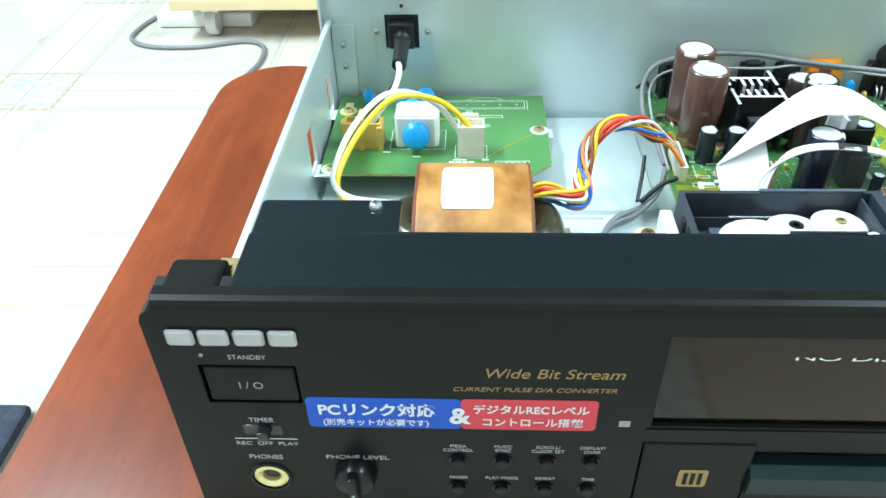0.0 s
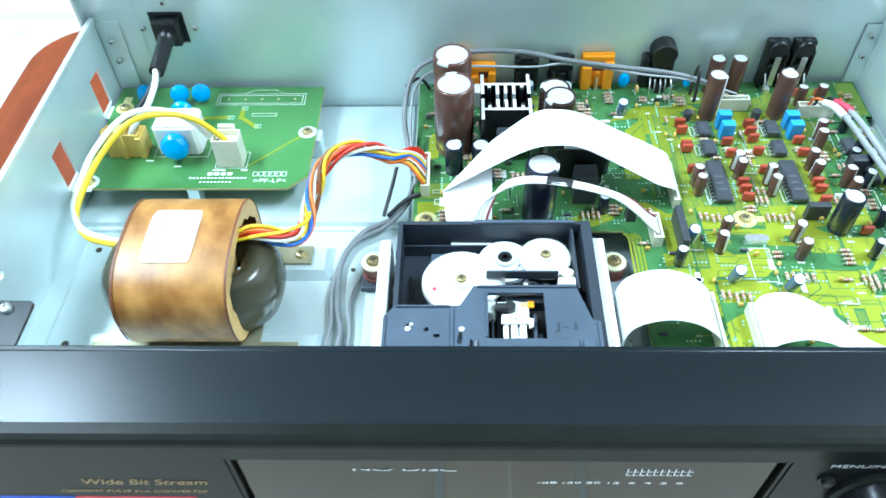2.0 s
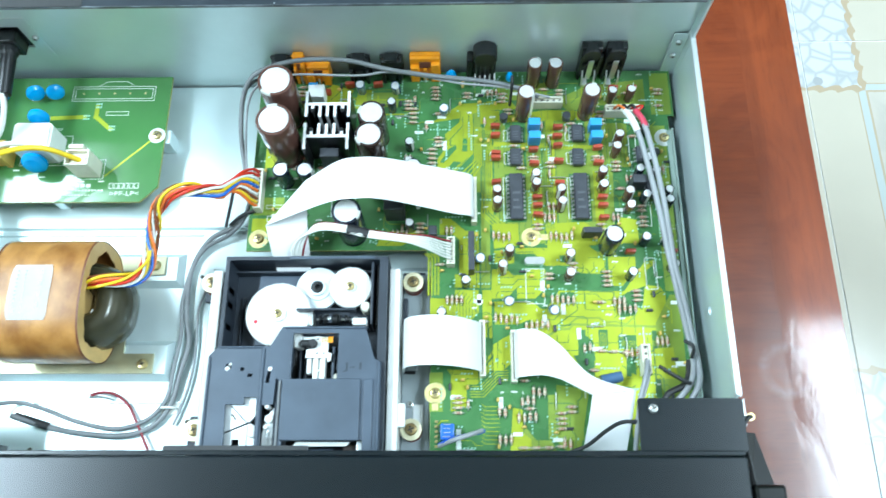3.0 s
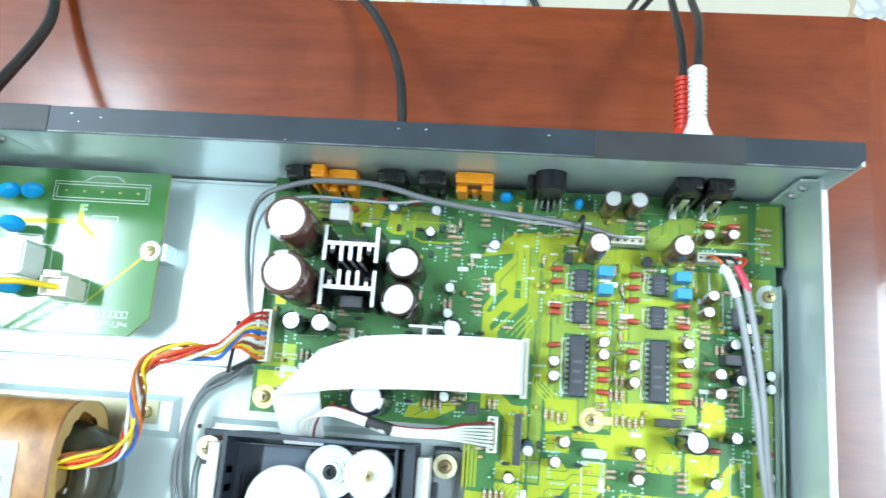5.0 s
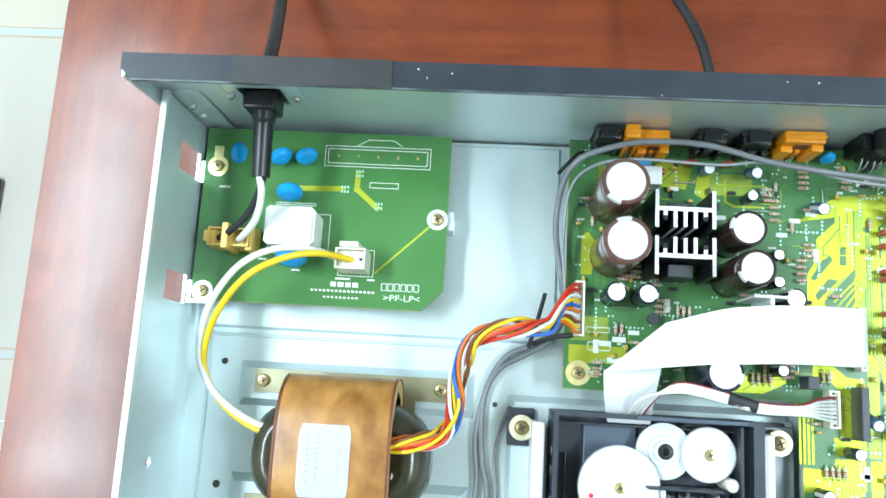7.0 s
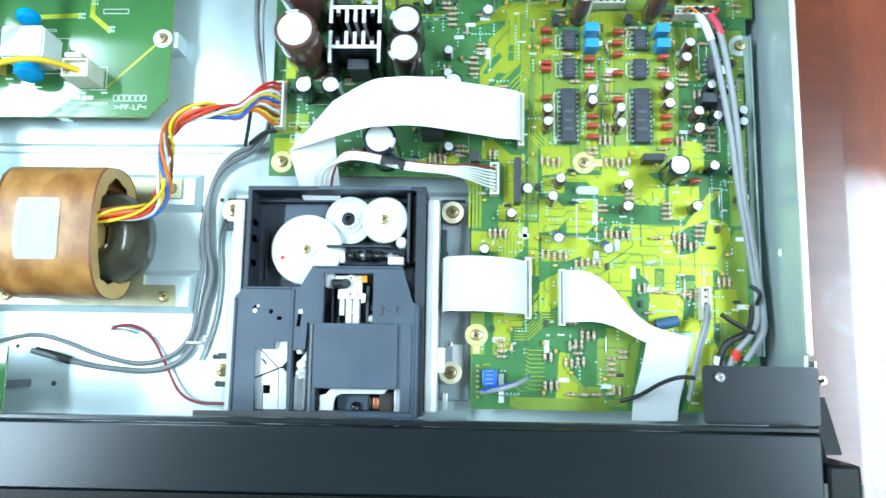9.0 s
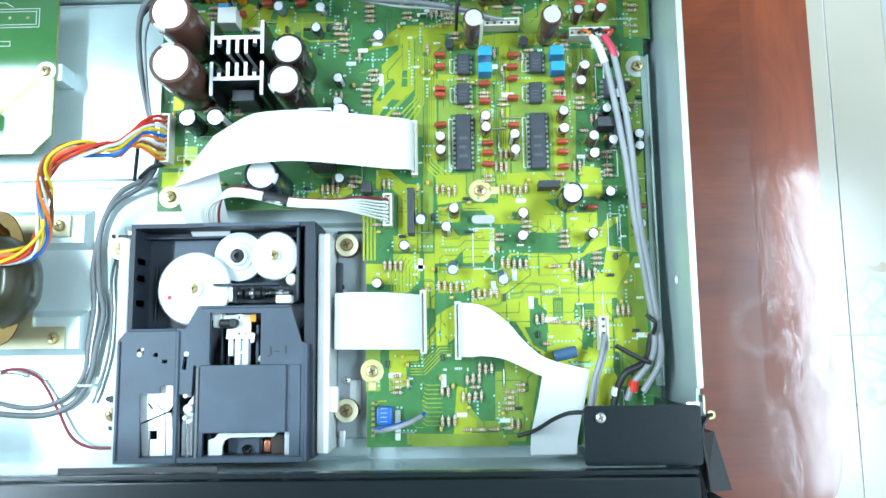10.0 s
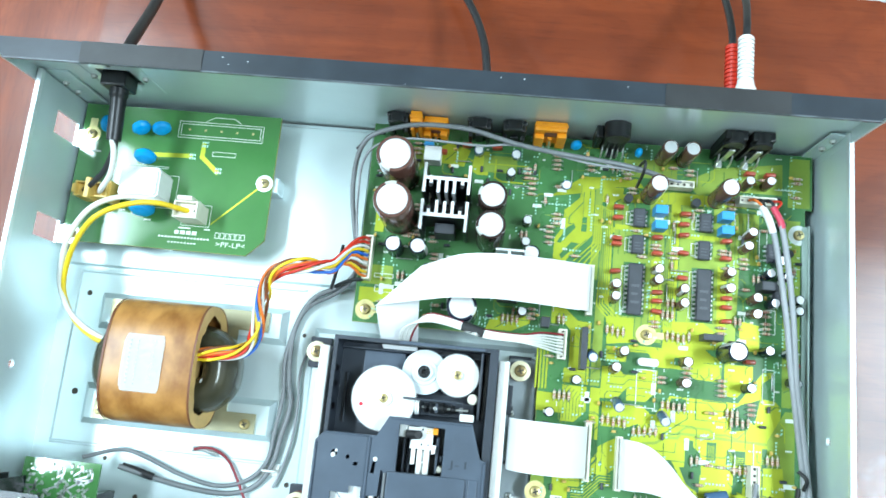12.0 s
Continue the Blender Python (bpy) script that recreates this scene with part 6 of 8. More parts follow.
# rear left part of the board
area(lime, [(218, 250), (230, 250), (230, 258), (226, 260), (219, 260), (216, 256)])
area(lime, [(236, 246), (240, 244), (246, 244), (246, 258), (238, 258)])
area(lime, [(185, 206), (190, 206), (191, 222), (188, 226), (185, 224)])
area(lime, [(180.5, 166), (200, 166), (206, 171), (206, 174), (180.5, 174)])
area(lime, [(252, 157), (266, 157), (276, 162), (276, 166), (262, 166), (254, 162)])
area(olive, [(181, 176), (198, 176), (198, 187), (181, 187)])
area(olive, [(243, 246), (262, 246), (262, 256), (243, 256)])
area(olive, [(192, 243), (206, 243), (212, 249), (212, 258), (192, 258)])
track(lime, [(250, 254), (250, 243), (254, 241), (268, 241)], 0.9)
track(lime, [(246, 251), (268, 251), (272, 247)], 0.7)
track(clear, [(257, 158), (266, 163.5), (275, 163.5)], 0.4)
track(clear, [(221, 251), (228, 258)], 0.4)
for k in range(240):
    x, y = rng.uniform(0.182, 0.420), rng.uniform(0.042, 0.266)
    if not inside(x, y) or (x < 0.29 and rng.random() < 0.5):
        continue
    pts = [(x * 1000, y * 1000)]
    a = rng.choice((0, 90, 180, 270))
    for s in range(rng.randint(2, 4)):
        d = rng.uniform(0.003, 0.013) if s % 2 == 0 else rng.uniform(0.0012, 0.004)
        x, y = x + d * math.cos(radians(a)), y + d * math.sin(radians(a))
        if not inside(x, y):
            break
        pts.append((x * 1000, y * 1000))
        a += rng.choice((-45, 45))
    if len(pts) > 1:
        on = 0.30 < pts[0][0] / 1000 < 0.41 and pts[0][1] < 157
        track(clear if on else rng.choice((lime, olive, olive)), pts, rng.choice((0.3, 0.35, 0.5)))
tagged(part("copper_area", lime, TRACE, mb), kind="stuff")
tagged(part("copper_area_dim", olive, TRACE_OLIVE, mb), kind="stuff")
tagged(part("mask_gap", clear, PCB, mb), kind="stuff")

# printed legends and solder pads
silk, pads = bmesh.new(), bmesh.new()
for k in range(230):
    x, y = rng.uniform(0.182, 0.420), rng.uniform(0.042, 0.267)
    if not inside(x, y):
        continue
    n = rng.randint(2, 4)
    v = rng.random() < 0.3
    for i in range(n):
        ox, oy = (0, 0.0009 * i) if v else (0.0009 * i, 0)
        box(silk, x + ox, y + oy, ZB + 0.0003, x + ox + 0.0006, y + oy + (0.0006 if v else 0.0010), ZB + 0.00036)
for k in range(54):
    x, y = rng.uniform(0.19, 0.415), rng.uniform(0.045, 0.262)
    if inside(x, y):
        w, h = rng.choice(((0.006, 0.0024), (0.0024, 0.006), (0.005, 0.002)))
        box(silk, x, y, ZB + 0.0003, x + w, y + h, ZB + 0.00034)
strips(silk, [outline(0.3250, 0.2225, 0.3272, 0.2295), outline(0.3250, 0.2075, 0.3272, 0.2145), outline(0.3612, 0.2225, 0.3634, 0.2295), outline(0.3612, 0.2075, 0.3634, 0.2145), outline(0.3240, 0.1730, 0.3258, 0.1985), outline(0.3608, 0.1730, 0.3626, 0.1985), outline(0.4020, 0.1680, 0.4070, 0.1810), outline(0.3350, 0.1230, 0.3450, 0.1430), outline(0.4010, 0.1310, 0.4070, 0.1490), outline(0.3980, 0.2085, 0.4020, 0.2250), outline(0.1880, 0.1800, 0.1985, 0.1822), outline(0.1890, 0.1720, 0.1990, 0.1755),
              [(0.4060, 0.2490), (0.4200, 0.2490)], [(0.4070, 0.2050), (0.4200, 0.2050)], [(0.4110, 0.1665), (0.4200, 0.1665)], [(0.3970, 0.1100), (0.3970, 0.0850)], outline(0.3990, 0.0550, 0.4050, 0.0640)], 0.0004, ZB + 0.00038)
for k in range(620):
    x, y = rng.uniform(0.182, 0.420), rng.uniform(0.042, 0.267)
    if not inside(x, y):
        continue
    n = rng.choice((1, 1, 2, 2, 4, 6))
    v = rng.random() < 0.5
    for i in range(n):
        px, py = (x, y + 0.0018 * i) if v else (x + 0.0018 * i, y)
        if inside(px, py):
            box(pads, px, py, ZB + 0.0003, px + 0.0009, py + 0.0009, ZB + 0.00042)
tagged(part("silkscreen", silk, SILK, mb), kind="stuff")
tagged(part("solder_pad", pads, PAD, mb), kind="stuff")

taken = []


def claim(x, y, r):
    taken.append((x, y, r))


# electrolytic capacitors
def can(r, h, sleeve):
    s = lathe(bmesh.new(), [(r * 0.94, 0), (r, h * 0.04), (r, h * 0.07), (r * 0.96, h * 0.09), (r, h * 0.12), (r, h * 0.965), (r * 0.96, h * 0.992), (r * 0.92, h), (r * 0.83, h), (r * 0.82, h * 0.98)], 28, cap=False)
    n = len(s.faces)
    s.faces.ensure_lookup_table()
    for f in s.faces:
        c = f.calc_center_median()
        if abs(math.atan2(c.y, c.x) - 2.2) < 0.36 and c.z > h * (0.95 if r > 0.007 else 0.12):
            f.material_index = 1
    t = lathe(bmesh.new(), [(r * 0.835, h * 0.982), (r * 0.79, h * 0.992), (0.0001, h * 0.992)], 28)
    for a in (0, 120, 240) if r > 0.0035 else ():
        w = bmesh.new()
        box(w, 0, -r * 0.035, h * 0.9905, r * 0.55, r * 0.03, h * 0.9935)
        bmesh.ops.rotate(w, verts=w.verts, matrix=Matrix.Rotation(radians(a + 40), 3, "Z"))
        q = bpy.data.meshes.new("t")
        w.to_mesh(q)
        w.free()
        t.from_mesh(q)
        bpy.data.meshes.remove(q)
    return mesh_of("capacitor", s, [sleeve, STRIPE]), mesh_of("can_top", t, CAP_TOP)


CANS = {}


def electro(x, y, r, h, sleeve, lean=0.0, label=""):
    key = (round(r, 4), round(h, 4), sleeve.name)
    if key not in CANS:
        CANS[key] = can(r, h, sleeve)
    s, t = CANS[key]
    m = Matrix.Rotation(radians(rng.uniform(0, 360)), 4, "Z")
    if lean:
        m = Matrix.Rotation(radians(lean), 4, "X") @ m
    ob = put("capacitor", s, main_board, (x, y, ZB), label=label, m=m)
    top = new("can_top", t)
    top.parent = ob
    claim(x, y, r)
    return ob


for x, y in ((0.1975, 0.2395), (0.1986, 0.2150)):
    electro(x, y, 0.0101, 0.0415, SLEEVE_BROWN, label="large brown electrolytic capacitor")
for x, y, h in ((0.2500, 0.2242, 0.0320), (0.2503, 0.2062, 0.0405)):
    electro(x, y, 0.0078, h, SLEEVE_DARK, label="dark brown electrolytic capacitor beside the heat sink")
electro(0.2392, 0.1640, 0.0078, 0.0350, SLEEVE_NAVY, label="dark electrolytic capacitor under the flat cable")
for x, y in ((0.3368, 0.2392), (0.3738, 0.2400)):
    electro(x, y, 0.0050, 0.0280, SLEEVE_BROWN, label="brown electrolytic capacitor")
electro(0.3812, 0.1553, 0.0052, 0.0225, SLEEVE_NAVY, label="dark electrolytic capacitor with bright top")
for x, y in ((0.3430, 0.2615), (0.3550, 0.2615)):
    electro(x, y, 0.0042, 0.0225, SLEEVE_BROWN)
for x, y, h in ((0.1985, 0.1965, 0.0180), (0.2120, 0.1965, 0.0180), (0.2730, 0.1970, 0.0210)):
    electro(x, y, 0.0046, h, SLEEVE_NAVY)
for x, y in ((0.3422, 0.1975), (0.3422, 0.1910), (0.3200, 0.1865), (0.3200, 0.1795), (0.3560, 0.1865), (0.3562, 0.1790), (0.3800, 0.1975), (0.3800, 0.1905), (0.3940, 0.1850), (0.3940, 0.1780), (0.3260, 0.1505), (0.3222, 0.1415), (0.3590, 0.1490), (0.3585, 0.1378), (0.3910, 0.2205), (0.3890, 0.2130), (0.3890, 0.2490), (0.4000, 0.2500)):
    electro(x, y, 0.0027, 0.0120, SLEEVE_BROWN, rng.uniform(-5, 5))
for x, y in ((0.4160, 0.1860), (0.4160, 0.1800), (0.4010, 0.1580), (0.4130, 0.1580), (0.4150, 0.1430), (0.3920, 0.1380), (0.4060, 0.2265), (0.4065, 0.2070), (0.4010, 0.1990), (0.4100, 0.1990), (0.4035, 0.1840), (0.2590, 0.2440), (0.2700, 0.2180), (0.2700, 0.2060), (0.2710, 0.1670), (0.3020, 0.1340), (0.2890, 0.1160)):
    electro(x, y, 0.0026, 0.0110, SLEEVE_NAVY, rng.uniform(-4, 4))
for x, y in ((0.2400, 0.2570), (0.2610, 0.2570), (0.2900, 0.2420), (0.3100, 0.1490), (0.3250, 0.1250), (0.3490, 0.1200)):
    electro(x, y, 0.0027, 0.0110, SLEEVE_BLUE, rng.uniform(8, 18))

# film capacitors
bm = B(-0.0029, -0.0012, -0.0026, 0.0029, 0.0012, 0.0026, 0.0009, 3)
FILM = mesh_of("film_capacitor", bm, RED_CAP)
for x, y in ((0.3200, 0.2310), (0.3200, 0.2250), (0.3200, 0.2132), (0.3200, 0.2102), (0.3420, 0.2155), (0.3422, 0.2065), (0.3567, 0.2300), (0.3562, 0.2240), (0.3562, 0.2180), (0.3562, 0.2080), (0.3792, 0.2165), (0.3792, 0.2068), (0.3200, 0.1948), (0.3562, 0.1940), (0.3430, 0.1850), (0.3430, 0.1802), (0.3430, 0.1745), (0.3800, 0.1850), (0.3800, 0.1800), (0.3800, 0.1725), (0.3930, 0.1520), (0.4160, 0.1520), (0.3910, 0.2560), (0.4020, 0.2560), (0.2190, 0.2550), (0.2500, 0.2600), (0.2330, 0.2600)):
    put("film_capacitor", FILM, main_board, (x, y, ZB + 0.0030), rng.uniform(-6, 6))
    claim(x, y, 0.0026)
BLOCK = mesh_of("film_block", B(-0.0034, -0.0024, 0, 0.0034, 0.0024, 0.0100, 0.0004), BLUE)
for x, y in ((0.3425, 0.2300), (0.3425, 0.2215), (0.3780, 0.2295), (0.3782, 0.2215)):
    put("film_block", BLOCK, main_board, (x, y, ZB + 0.0004), label="blue film capacitor block")
    claim(x, y, 0.004)
part("film_block", B(0.2095, 0.2470, ZB + 0.0004, 0.2190, 0.2555, ZB + 0.0110, 0.0006), WHITE_PL, main_board, "white film capacitor block")
claim(0.2142, 0.2512, 0.006)


# chips
def chip(n, w, lead):
    L = n * 0.00254 + 0.0004
    b = B(-w / 2, -L / 2, 0.0006, w / 2, L / 2, 0.0040, 0.0005, 1)
    lathe(b, [(0.0009, 0.00395), (0.0009, 0.00406)], 10, Matrix.Translation((0, L / 2 - 0.0016, 0)))
    p = bmesh.new()
    for i in range(n):
        y = (i - (n - 1) / 2) * 0.00254
        for s in (-1, 1):
            box(p, s * w / 2 - 0.0001 if s > 0 else s * w / 2 - 0.0012, y - 0.0006, 0.0014, s * w / 2 + 0.0012 if s > 0 else s * w / 2 + 0.0001, y + 0.0006, 0.0018)
            xx = s * (w / 2 + 0.0010)
            box(p, xx - 0.0002, y - 0.0004, 0, xx + 0.0002, y + 0.0004, 0.0016)
    q = bmesh.new()
    for i in range(3):
        box(q, -w * 0.28, -L * 0.28 + i * L * 0.16, 0.00402, w * (0.28 - 0.1 * (i % 2)), -L * 0.28 + i * L * 0.16 + L * 0.05, 0.00408)
    return mesh_of("chip", b, DIP), mesh_of("lead_frame", p, TIN), mesh_of("print_bar", q, INK_DIM)


BIG, SMALL8 = chip(11, 0.0078, 0), chip(4, 0.0064, 0)
for kind, spots in ((BIG, ((0.3312, 0.1858), (0.3680, 0.1858))), (SMALL8, ((0.3318, 0.2260), (0.3315, 0.2108), (0.3680, 0.2262), (0.3675, 0.2105), (0.4045, 0.2120), (0.4080, 0.1900)))):
    for x, y in spots:
        c = put("chip", kind[0], main_board, (x, y, ZB), label="black dual in-line chip")
        for nm, me in (("lead_frame", kind[1]), ("print_bar", kind[2])):
            o = new(nm, me)
            o.parent = c
        claim(x, y, 0.0155 if kind is BIG else 0.006)
        if kind is BIG:
            claim(x, y + 0.009, 0.006), claim(x, y - 0.009, 0.006)

# crystal, regulators, hybrids
bm = prism(bmesh.new(), rounded(0.3345, 0.1448, 0.3457, 0.1490, 0.0020, 5), ZB, ZB + 0.0035)
part("crystal", bm, ALU, main_board, "silver quartz crystal can")
claim(0.340, 0.147, 0.006)
part("hybrid_module", B(0.3035, 0.1395, ZB, 0.3068, 0.1620, ZB + 0.0100, 0.0003), DIP, main_board, "upright black hybrid module")
claim(0.305, 0.150, 0.008)
part("power_transistor", B(0.3670, 0.1610, ZB, 0.3775, 0.1645, ZB + 0.0095, 0.0004), DIP, main_board)
part("power_transistor", B(0.2815, 0.1600, ZB, 0.2862, 0.1655, ZB + 0.0100, 0.0004), DIP, main_board)
part("power_transistor", B(0.3960, 0.1900, ZB, 0.4040, 0.1950, ZB + 0.0120, 0.0006), DIP, main_board)
for x, y in ((0.3250, 0.2360), (0.3620, 0.2365), (0.2170, 0.1870), (0.4120, 0.2120)):
    part("transistor", lathe(bmesh.new(), [(0.0024, 0.0015), (0.0024, 0.0060)], 14, Matrix.Translation((x, y, ZB))), DIP, main_board)
    claim(x, y, 0.003)

# heat sinks: two extrusions, fins facing each other
FIN = mat("pale_aluminium", (0.84, 0.86, 0.87), 0.42, 0.35, 0.04, 200, 0.03, 1500)


def sawn(name, bm, parent, label=""):
    """Black anodised section with its top sawn bare; fins have pale end faces too."""
    bm.normal_update()
    for f in bm.faces:
        f.material_index = 1 if f.normal.z > 0.9 or (name == "fin" and abs(f.normal.y) > 0.9) else 0
    return part(name, bm, [BLACK, FIN], parent, label)


hs = part("heat_sink", B(0.2150, 0.2165, ZB + 0.0005, 0.2360, 0.2275, ZB + 0.0030, 0.0002), BLACK, main_board, "black finned heat sink with bare sawn top and pale fin ends")
for yb, s in ((0.2320, -1), (0.2118, 1)):
    sawn("fin_base", B(0.2126, yb - 0.0009, ZB + 0.002, 0.2374, yb + 0.0009, ZB + 0.0280), hs)
    for i, n in enumerate((0.0042, 0.0080, 0.0076, 0.0080, 0.0042)):
        x = 0.2166 + 0.0042 * i
        sawn("fin", B(x - 0.0008, min(yb, yb + s * n), ZB + 0.002, x + 0.0008, max(yb, yb + s * n), ZB + 0.0279), hs)
    for x in (0.2131, 0.2369):
        sawn("fin_wing", B(x - 0.0008, yb - 0.0082, ZB + 0.002, x + 0.0008, yb + 0.0082, ZB + 0.0281), hs)
        d = 0.0035 if x < 0.22 else -0.0035
        part("key_slot", lathe(bmesh.new(), [(0.0011, 0.002), (0.0011, 0.0282)], 10, Matrix.Translation((x + d, yb + s * 0.0040, ZB))), BLACK, hs)
part("regulator", B(0.2200, 0.2042, ZB, 0.2310, 0.2098, ZB + 0.0180, 0.0006), DIP, hs)
part("regulator", B(0.2200, 0.2325, ZB, 0.2310, 0.2370, ZB + 0.0180, 0.0006), DIP, hs)
claim(0.2255, 0.2210, 0.016)
hs2 = part("heat_sink", B(0.2540, 0.1962, ZB + 0.002, 0.2690, 0.1974, ZB + 0.0260, 0.0002), FIN, main_board, "small bent aluminium heat sink")
part("fin", B(0.2605, 0.1905, ZB + 0.002, 0.2620, 0.1961, ZB + 0.0260), FIN, hs2)
part("regulator", B(0.2570, 0.1720, ZB, 0.2680, 0.1830, ZB + 0.0170, 0.0006), DIP, hs2)
part("fin", B(0.2480, 0.1850, ZB + 0.002, 0.2720, 0.1862, ZB + 0.0240), BLACK, hs2)
claim(0.262, 0.19, 0.008), claim(0.262, 0.178, 0.008)

# screws with gold rings
for x, y, ring in ((0.1850, 0.1615, RING_GOLD), (0.3390, 0.1618, RING_GOLD), (0.2855, 0.0745, RING_GOLD), (0.4190, 0.2240, RING_TIN)):
    put("screw_ring", ring, main_board, (x, y, ZB), m=Matrix.Diagonal((1.12, 1.12, 1, 1)))
    put("screw", SCREW_BRASS, main_board, (x, y, ZB + 0.0003))
    claim(x, y, 0.0062)
part("ring_tab", B(0.3435, 0.1600, ZB, 0.3485, 0.1636, ZB + 0.0003), BRASS_PLATE, main_board)
part("ring_tab", B(0.1895, 0.1600, ZB, 0.1940, 0.1630, ZB + 0.0003), BRASS_PLATE, main_board)
part("ring_tab", B(0.2838, 0.0655, ZB, 0.2872, 0.0700, ZB + 0.0003), BRASS_PLATE, main_board)
bm = B(0.4206, 0.0660, ZB + 0.0002, 0.4238, 0.2290, ZB + 0.0008, 0.0003)
box(bm, 0.4232, 0.0660, ZB + 0.0002, 0.4242, 0.2290, ZB + 0.0030, 0.0003)
part("edge_rail", bm, mat("dull_zinc_rail", (0.34, 0.42, 0.38), 0.42, 0.4, 0.06, 90), main_board, "thin zinc edge rail")

# sockets for flat cables and plugs
for nm, q in (("flat_cable_socket", (0.3055, 0.1690, 0.3085, 0.1965)), ("flat_cable_socket", (0.3090, 0.0825, 0.3120, 0.1125)), ("flat_cable_socket", (0.3255, 0.0795, 0.3285, 0.1070))):
    part(nm, sheet(rect(*q), [rect(q[0] + 0.0010, q[1] + 0.0010, q[0] + 0.0016, q[3] - 0.0010)], ZB, ZB + 0.0062), CREAM, main_board)
    claim((q[0] + q[2]) / 2, (q[1] + q[3]) / 2, 0.012)
header("wire_connector", 0.1820, 0.1775, 0.1862, 0.2020, ZB, 0.0080, CREAM, 10, "y", main_board, "cream ten-pin connector")
header("wire_connector", 0.3845, 0.2375, 0.4045, 0.2420, ZB, 0.0080, CREAM, 6, "x", main_board, "cream six-pin connector")
header("wire_connector", 0.2915, 0.1440, 0.2960, 0.1600, ZB, 0.0070, CREAM, 7, "y", main_board, "white seven-pin connector")
header("wire_connector", 0.3390, 0.2440, 0.3600, 0.2480, ZB, 0.0075, CREAM, 6, "x", main_board, "cream signal connector")
header("wire_connector", 0.3935, 0.0830, 0.3980, 0.0990, ZB, 0.0075, CREAM, 5, "y", main_board, "cream five-pin connector")
for x, y, r in ((0.184, 0.19, 0.008), (0.3945, 0.24, 0.008), (0.294, 0.152, 0.007), (0.35, 0.246, 0.008), (0.396, 0.09, 0.007)):
    claim(x, y, r)


# sockets along the rear panel
def jack_block(name, x0, x1, y0, h, material, label, ribs=True):
    j = part(name, B(x0, y0, ZB, x1, 0.2715, ZB + h, 0.0008), material, main_board, label)
    if ribs:
        part("collar", B(x0 - 0.0006, y0 + 0.0035, ZB, x1 + 0.0006, y0 + 0.0055, ZB + h + 0.0008, 0.0004), material, j)
        part("front_lug", B((x0 + x1) / 2 - 0.002, y0 - 0.0016, ZB, (x0 + x1) / 2 + 0.002, y0, ZB + h * 0.6, 0.0004), material, j)
    claim((x0 + x1) / 2, y0 + 0.003, (x1 - x0) / 2 + 0.002)
    return j


def fluted(bm, x0, x1, y, z0, z1, n, d, r):
    """Upright moulded ribs across a front face."""
    for k in range(n):
        x = x0 + (k + 0.5) * (x1 - x0) / n
        box(bm, x - r, y - d, z0, x + r, y + 0.0002, z1, r * 0.5, 1)
    return bm


for x0, x1 in ((0.1880, 0.1995), (0.2330, 0.2455), (0.2525, 0.2650)):
    j = jack_block("optical_socket", x0, x1, 0.2650, 0.0185, BLACK, "black optical socket")
    part("dimple", lathe(bmesh.new(), [(0.0020, 0), (0.0020, 0.0006), (0.0012, 0.0006), (0.0010, 0.0001)], 16, Matrix.Translation(((x0 + x1) / 2, 0.2672, ZB + 0.0185))), DIP, j)
    part("shutter_cap", B(x0 + 0.0022, 0.2652, ZB + 0.0186, x1 - 0.0022, 0.2712, ZB + 0.0200, 0.0005), BLACK, j)
    for xx in (x0 + 0.0004, x1 - 0.0024):
        part("shoulder", B(xx, 0.2622, ZB, xx + 0.0020, 0.2652, ZB + 0.0120, 0.0004), BLACK, j)
for x0, x1, y0, h in ((0.2008, 0.2072, 0.2650, 0.0215), (0.2078, 0.2215, 0.2640, 0.0150), (0.2700, 0.2875, 0.2660, 0.0205)):
    j = jack_block("coaxial_socket", x0, x1, y0, h, ORANGE, "orange coaxial digital socket", False)
    w = x1 - x0
    part("side_wall", B(x0, y0 - 0.0028, ZB, x0 + w * 0.30, y0 + 0.0002, ZB + h * 0.72, 0.0006), ORANGE, j)
    part("side_wall", B(x1 - w * 0.30, y0 - 0.0028, ZB, x1, y0 + 0.0002, ZB + h * 0.86, 0.0006), ORANGE, j)
    part("centre_lug", B(x0 + w * 0.42, y0 - 0.0016, ZB, x0 + w * 0.58, y0 + 0.0002, ZB + h * 0.55, 0.0005), ORANGE, j)
    # red-brown patch on the face paints the shade of a hollow
    part("recess", B(x0 + w * 0.31, y0 - 0.0003, ZB + h * 0.56, x0 + w * 0.69, y0 + 0.0002, ZB + h * 0.84), RED_RUBBER, j)
    part("collar", B(x0 - 0.0004, y0 + 0.0022, ZB, x1 + 0.0004, y0 + 0.0038, ZB + h + 0.0006, 0.0004), ORANGE, j)
    part("solder_leg", tube(bmesh.new(), [(x0 + w * 0.5, y0 - 0.0022, ZB), (x0 + w * 0.5, y0 - 0.0020, ZB + h * 0.30), (x0 + w * 0.5, y0 + 0.0004, ZB + h * 0.42)], 0.0006, 6, 3), TIN, j)
bm = lathe(bmesh.new(), [(0.0062, -0.0035), (0.0069, -0.0028), (0.0072, 0.0060), (0.0066, 0.0062)], 28, up(YAX, (0.3142, 0.2665, ZB + 0.0225)))
cj = part("round_socket", bm, BLACK, main_board, "black round control socket")
part("socket_base", fluted(B(0.3078, 0.2640, ZB, 0.3206, 0.2722, ZB + 0.0215, 0.0010), 0.3082, 0.3202, 0.2640, ZB + 0.004, ZB + 0.0260, 5, 0.0010, 0.0007), BLACK, cj)
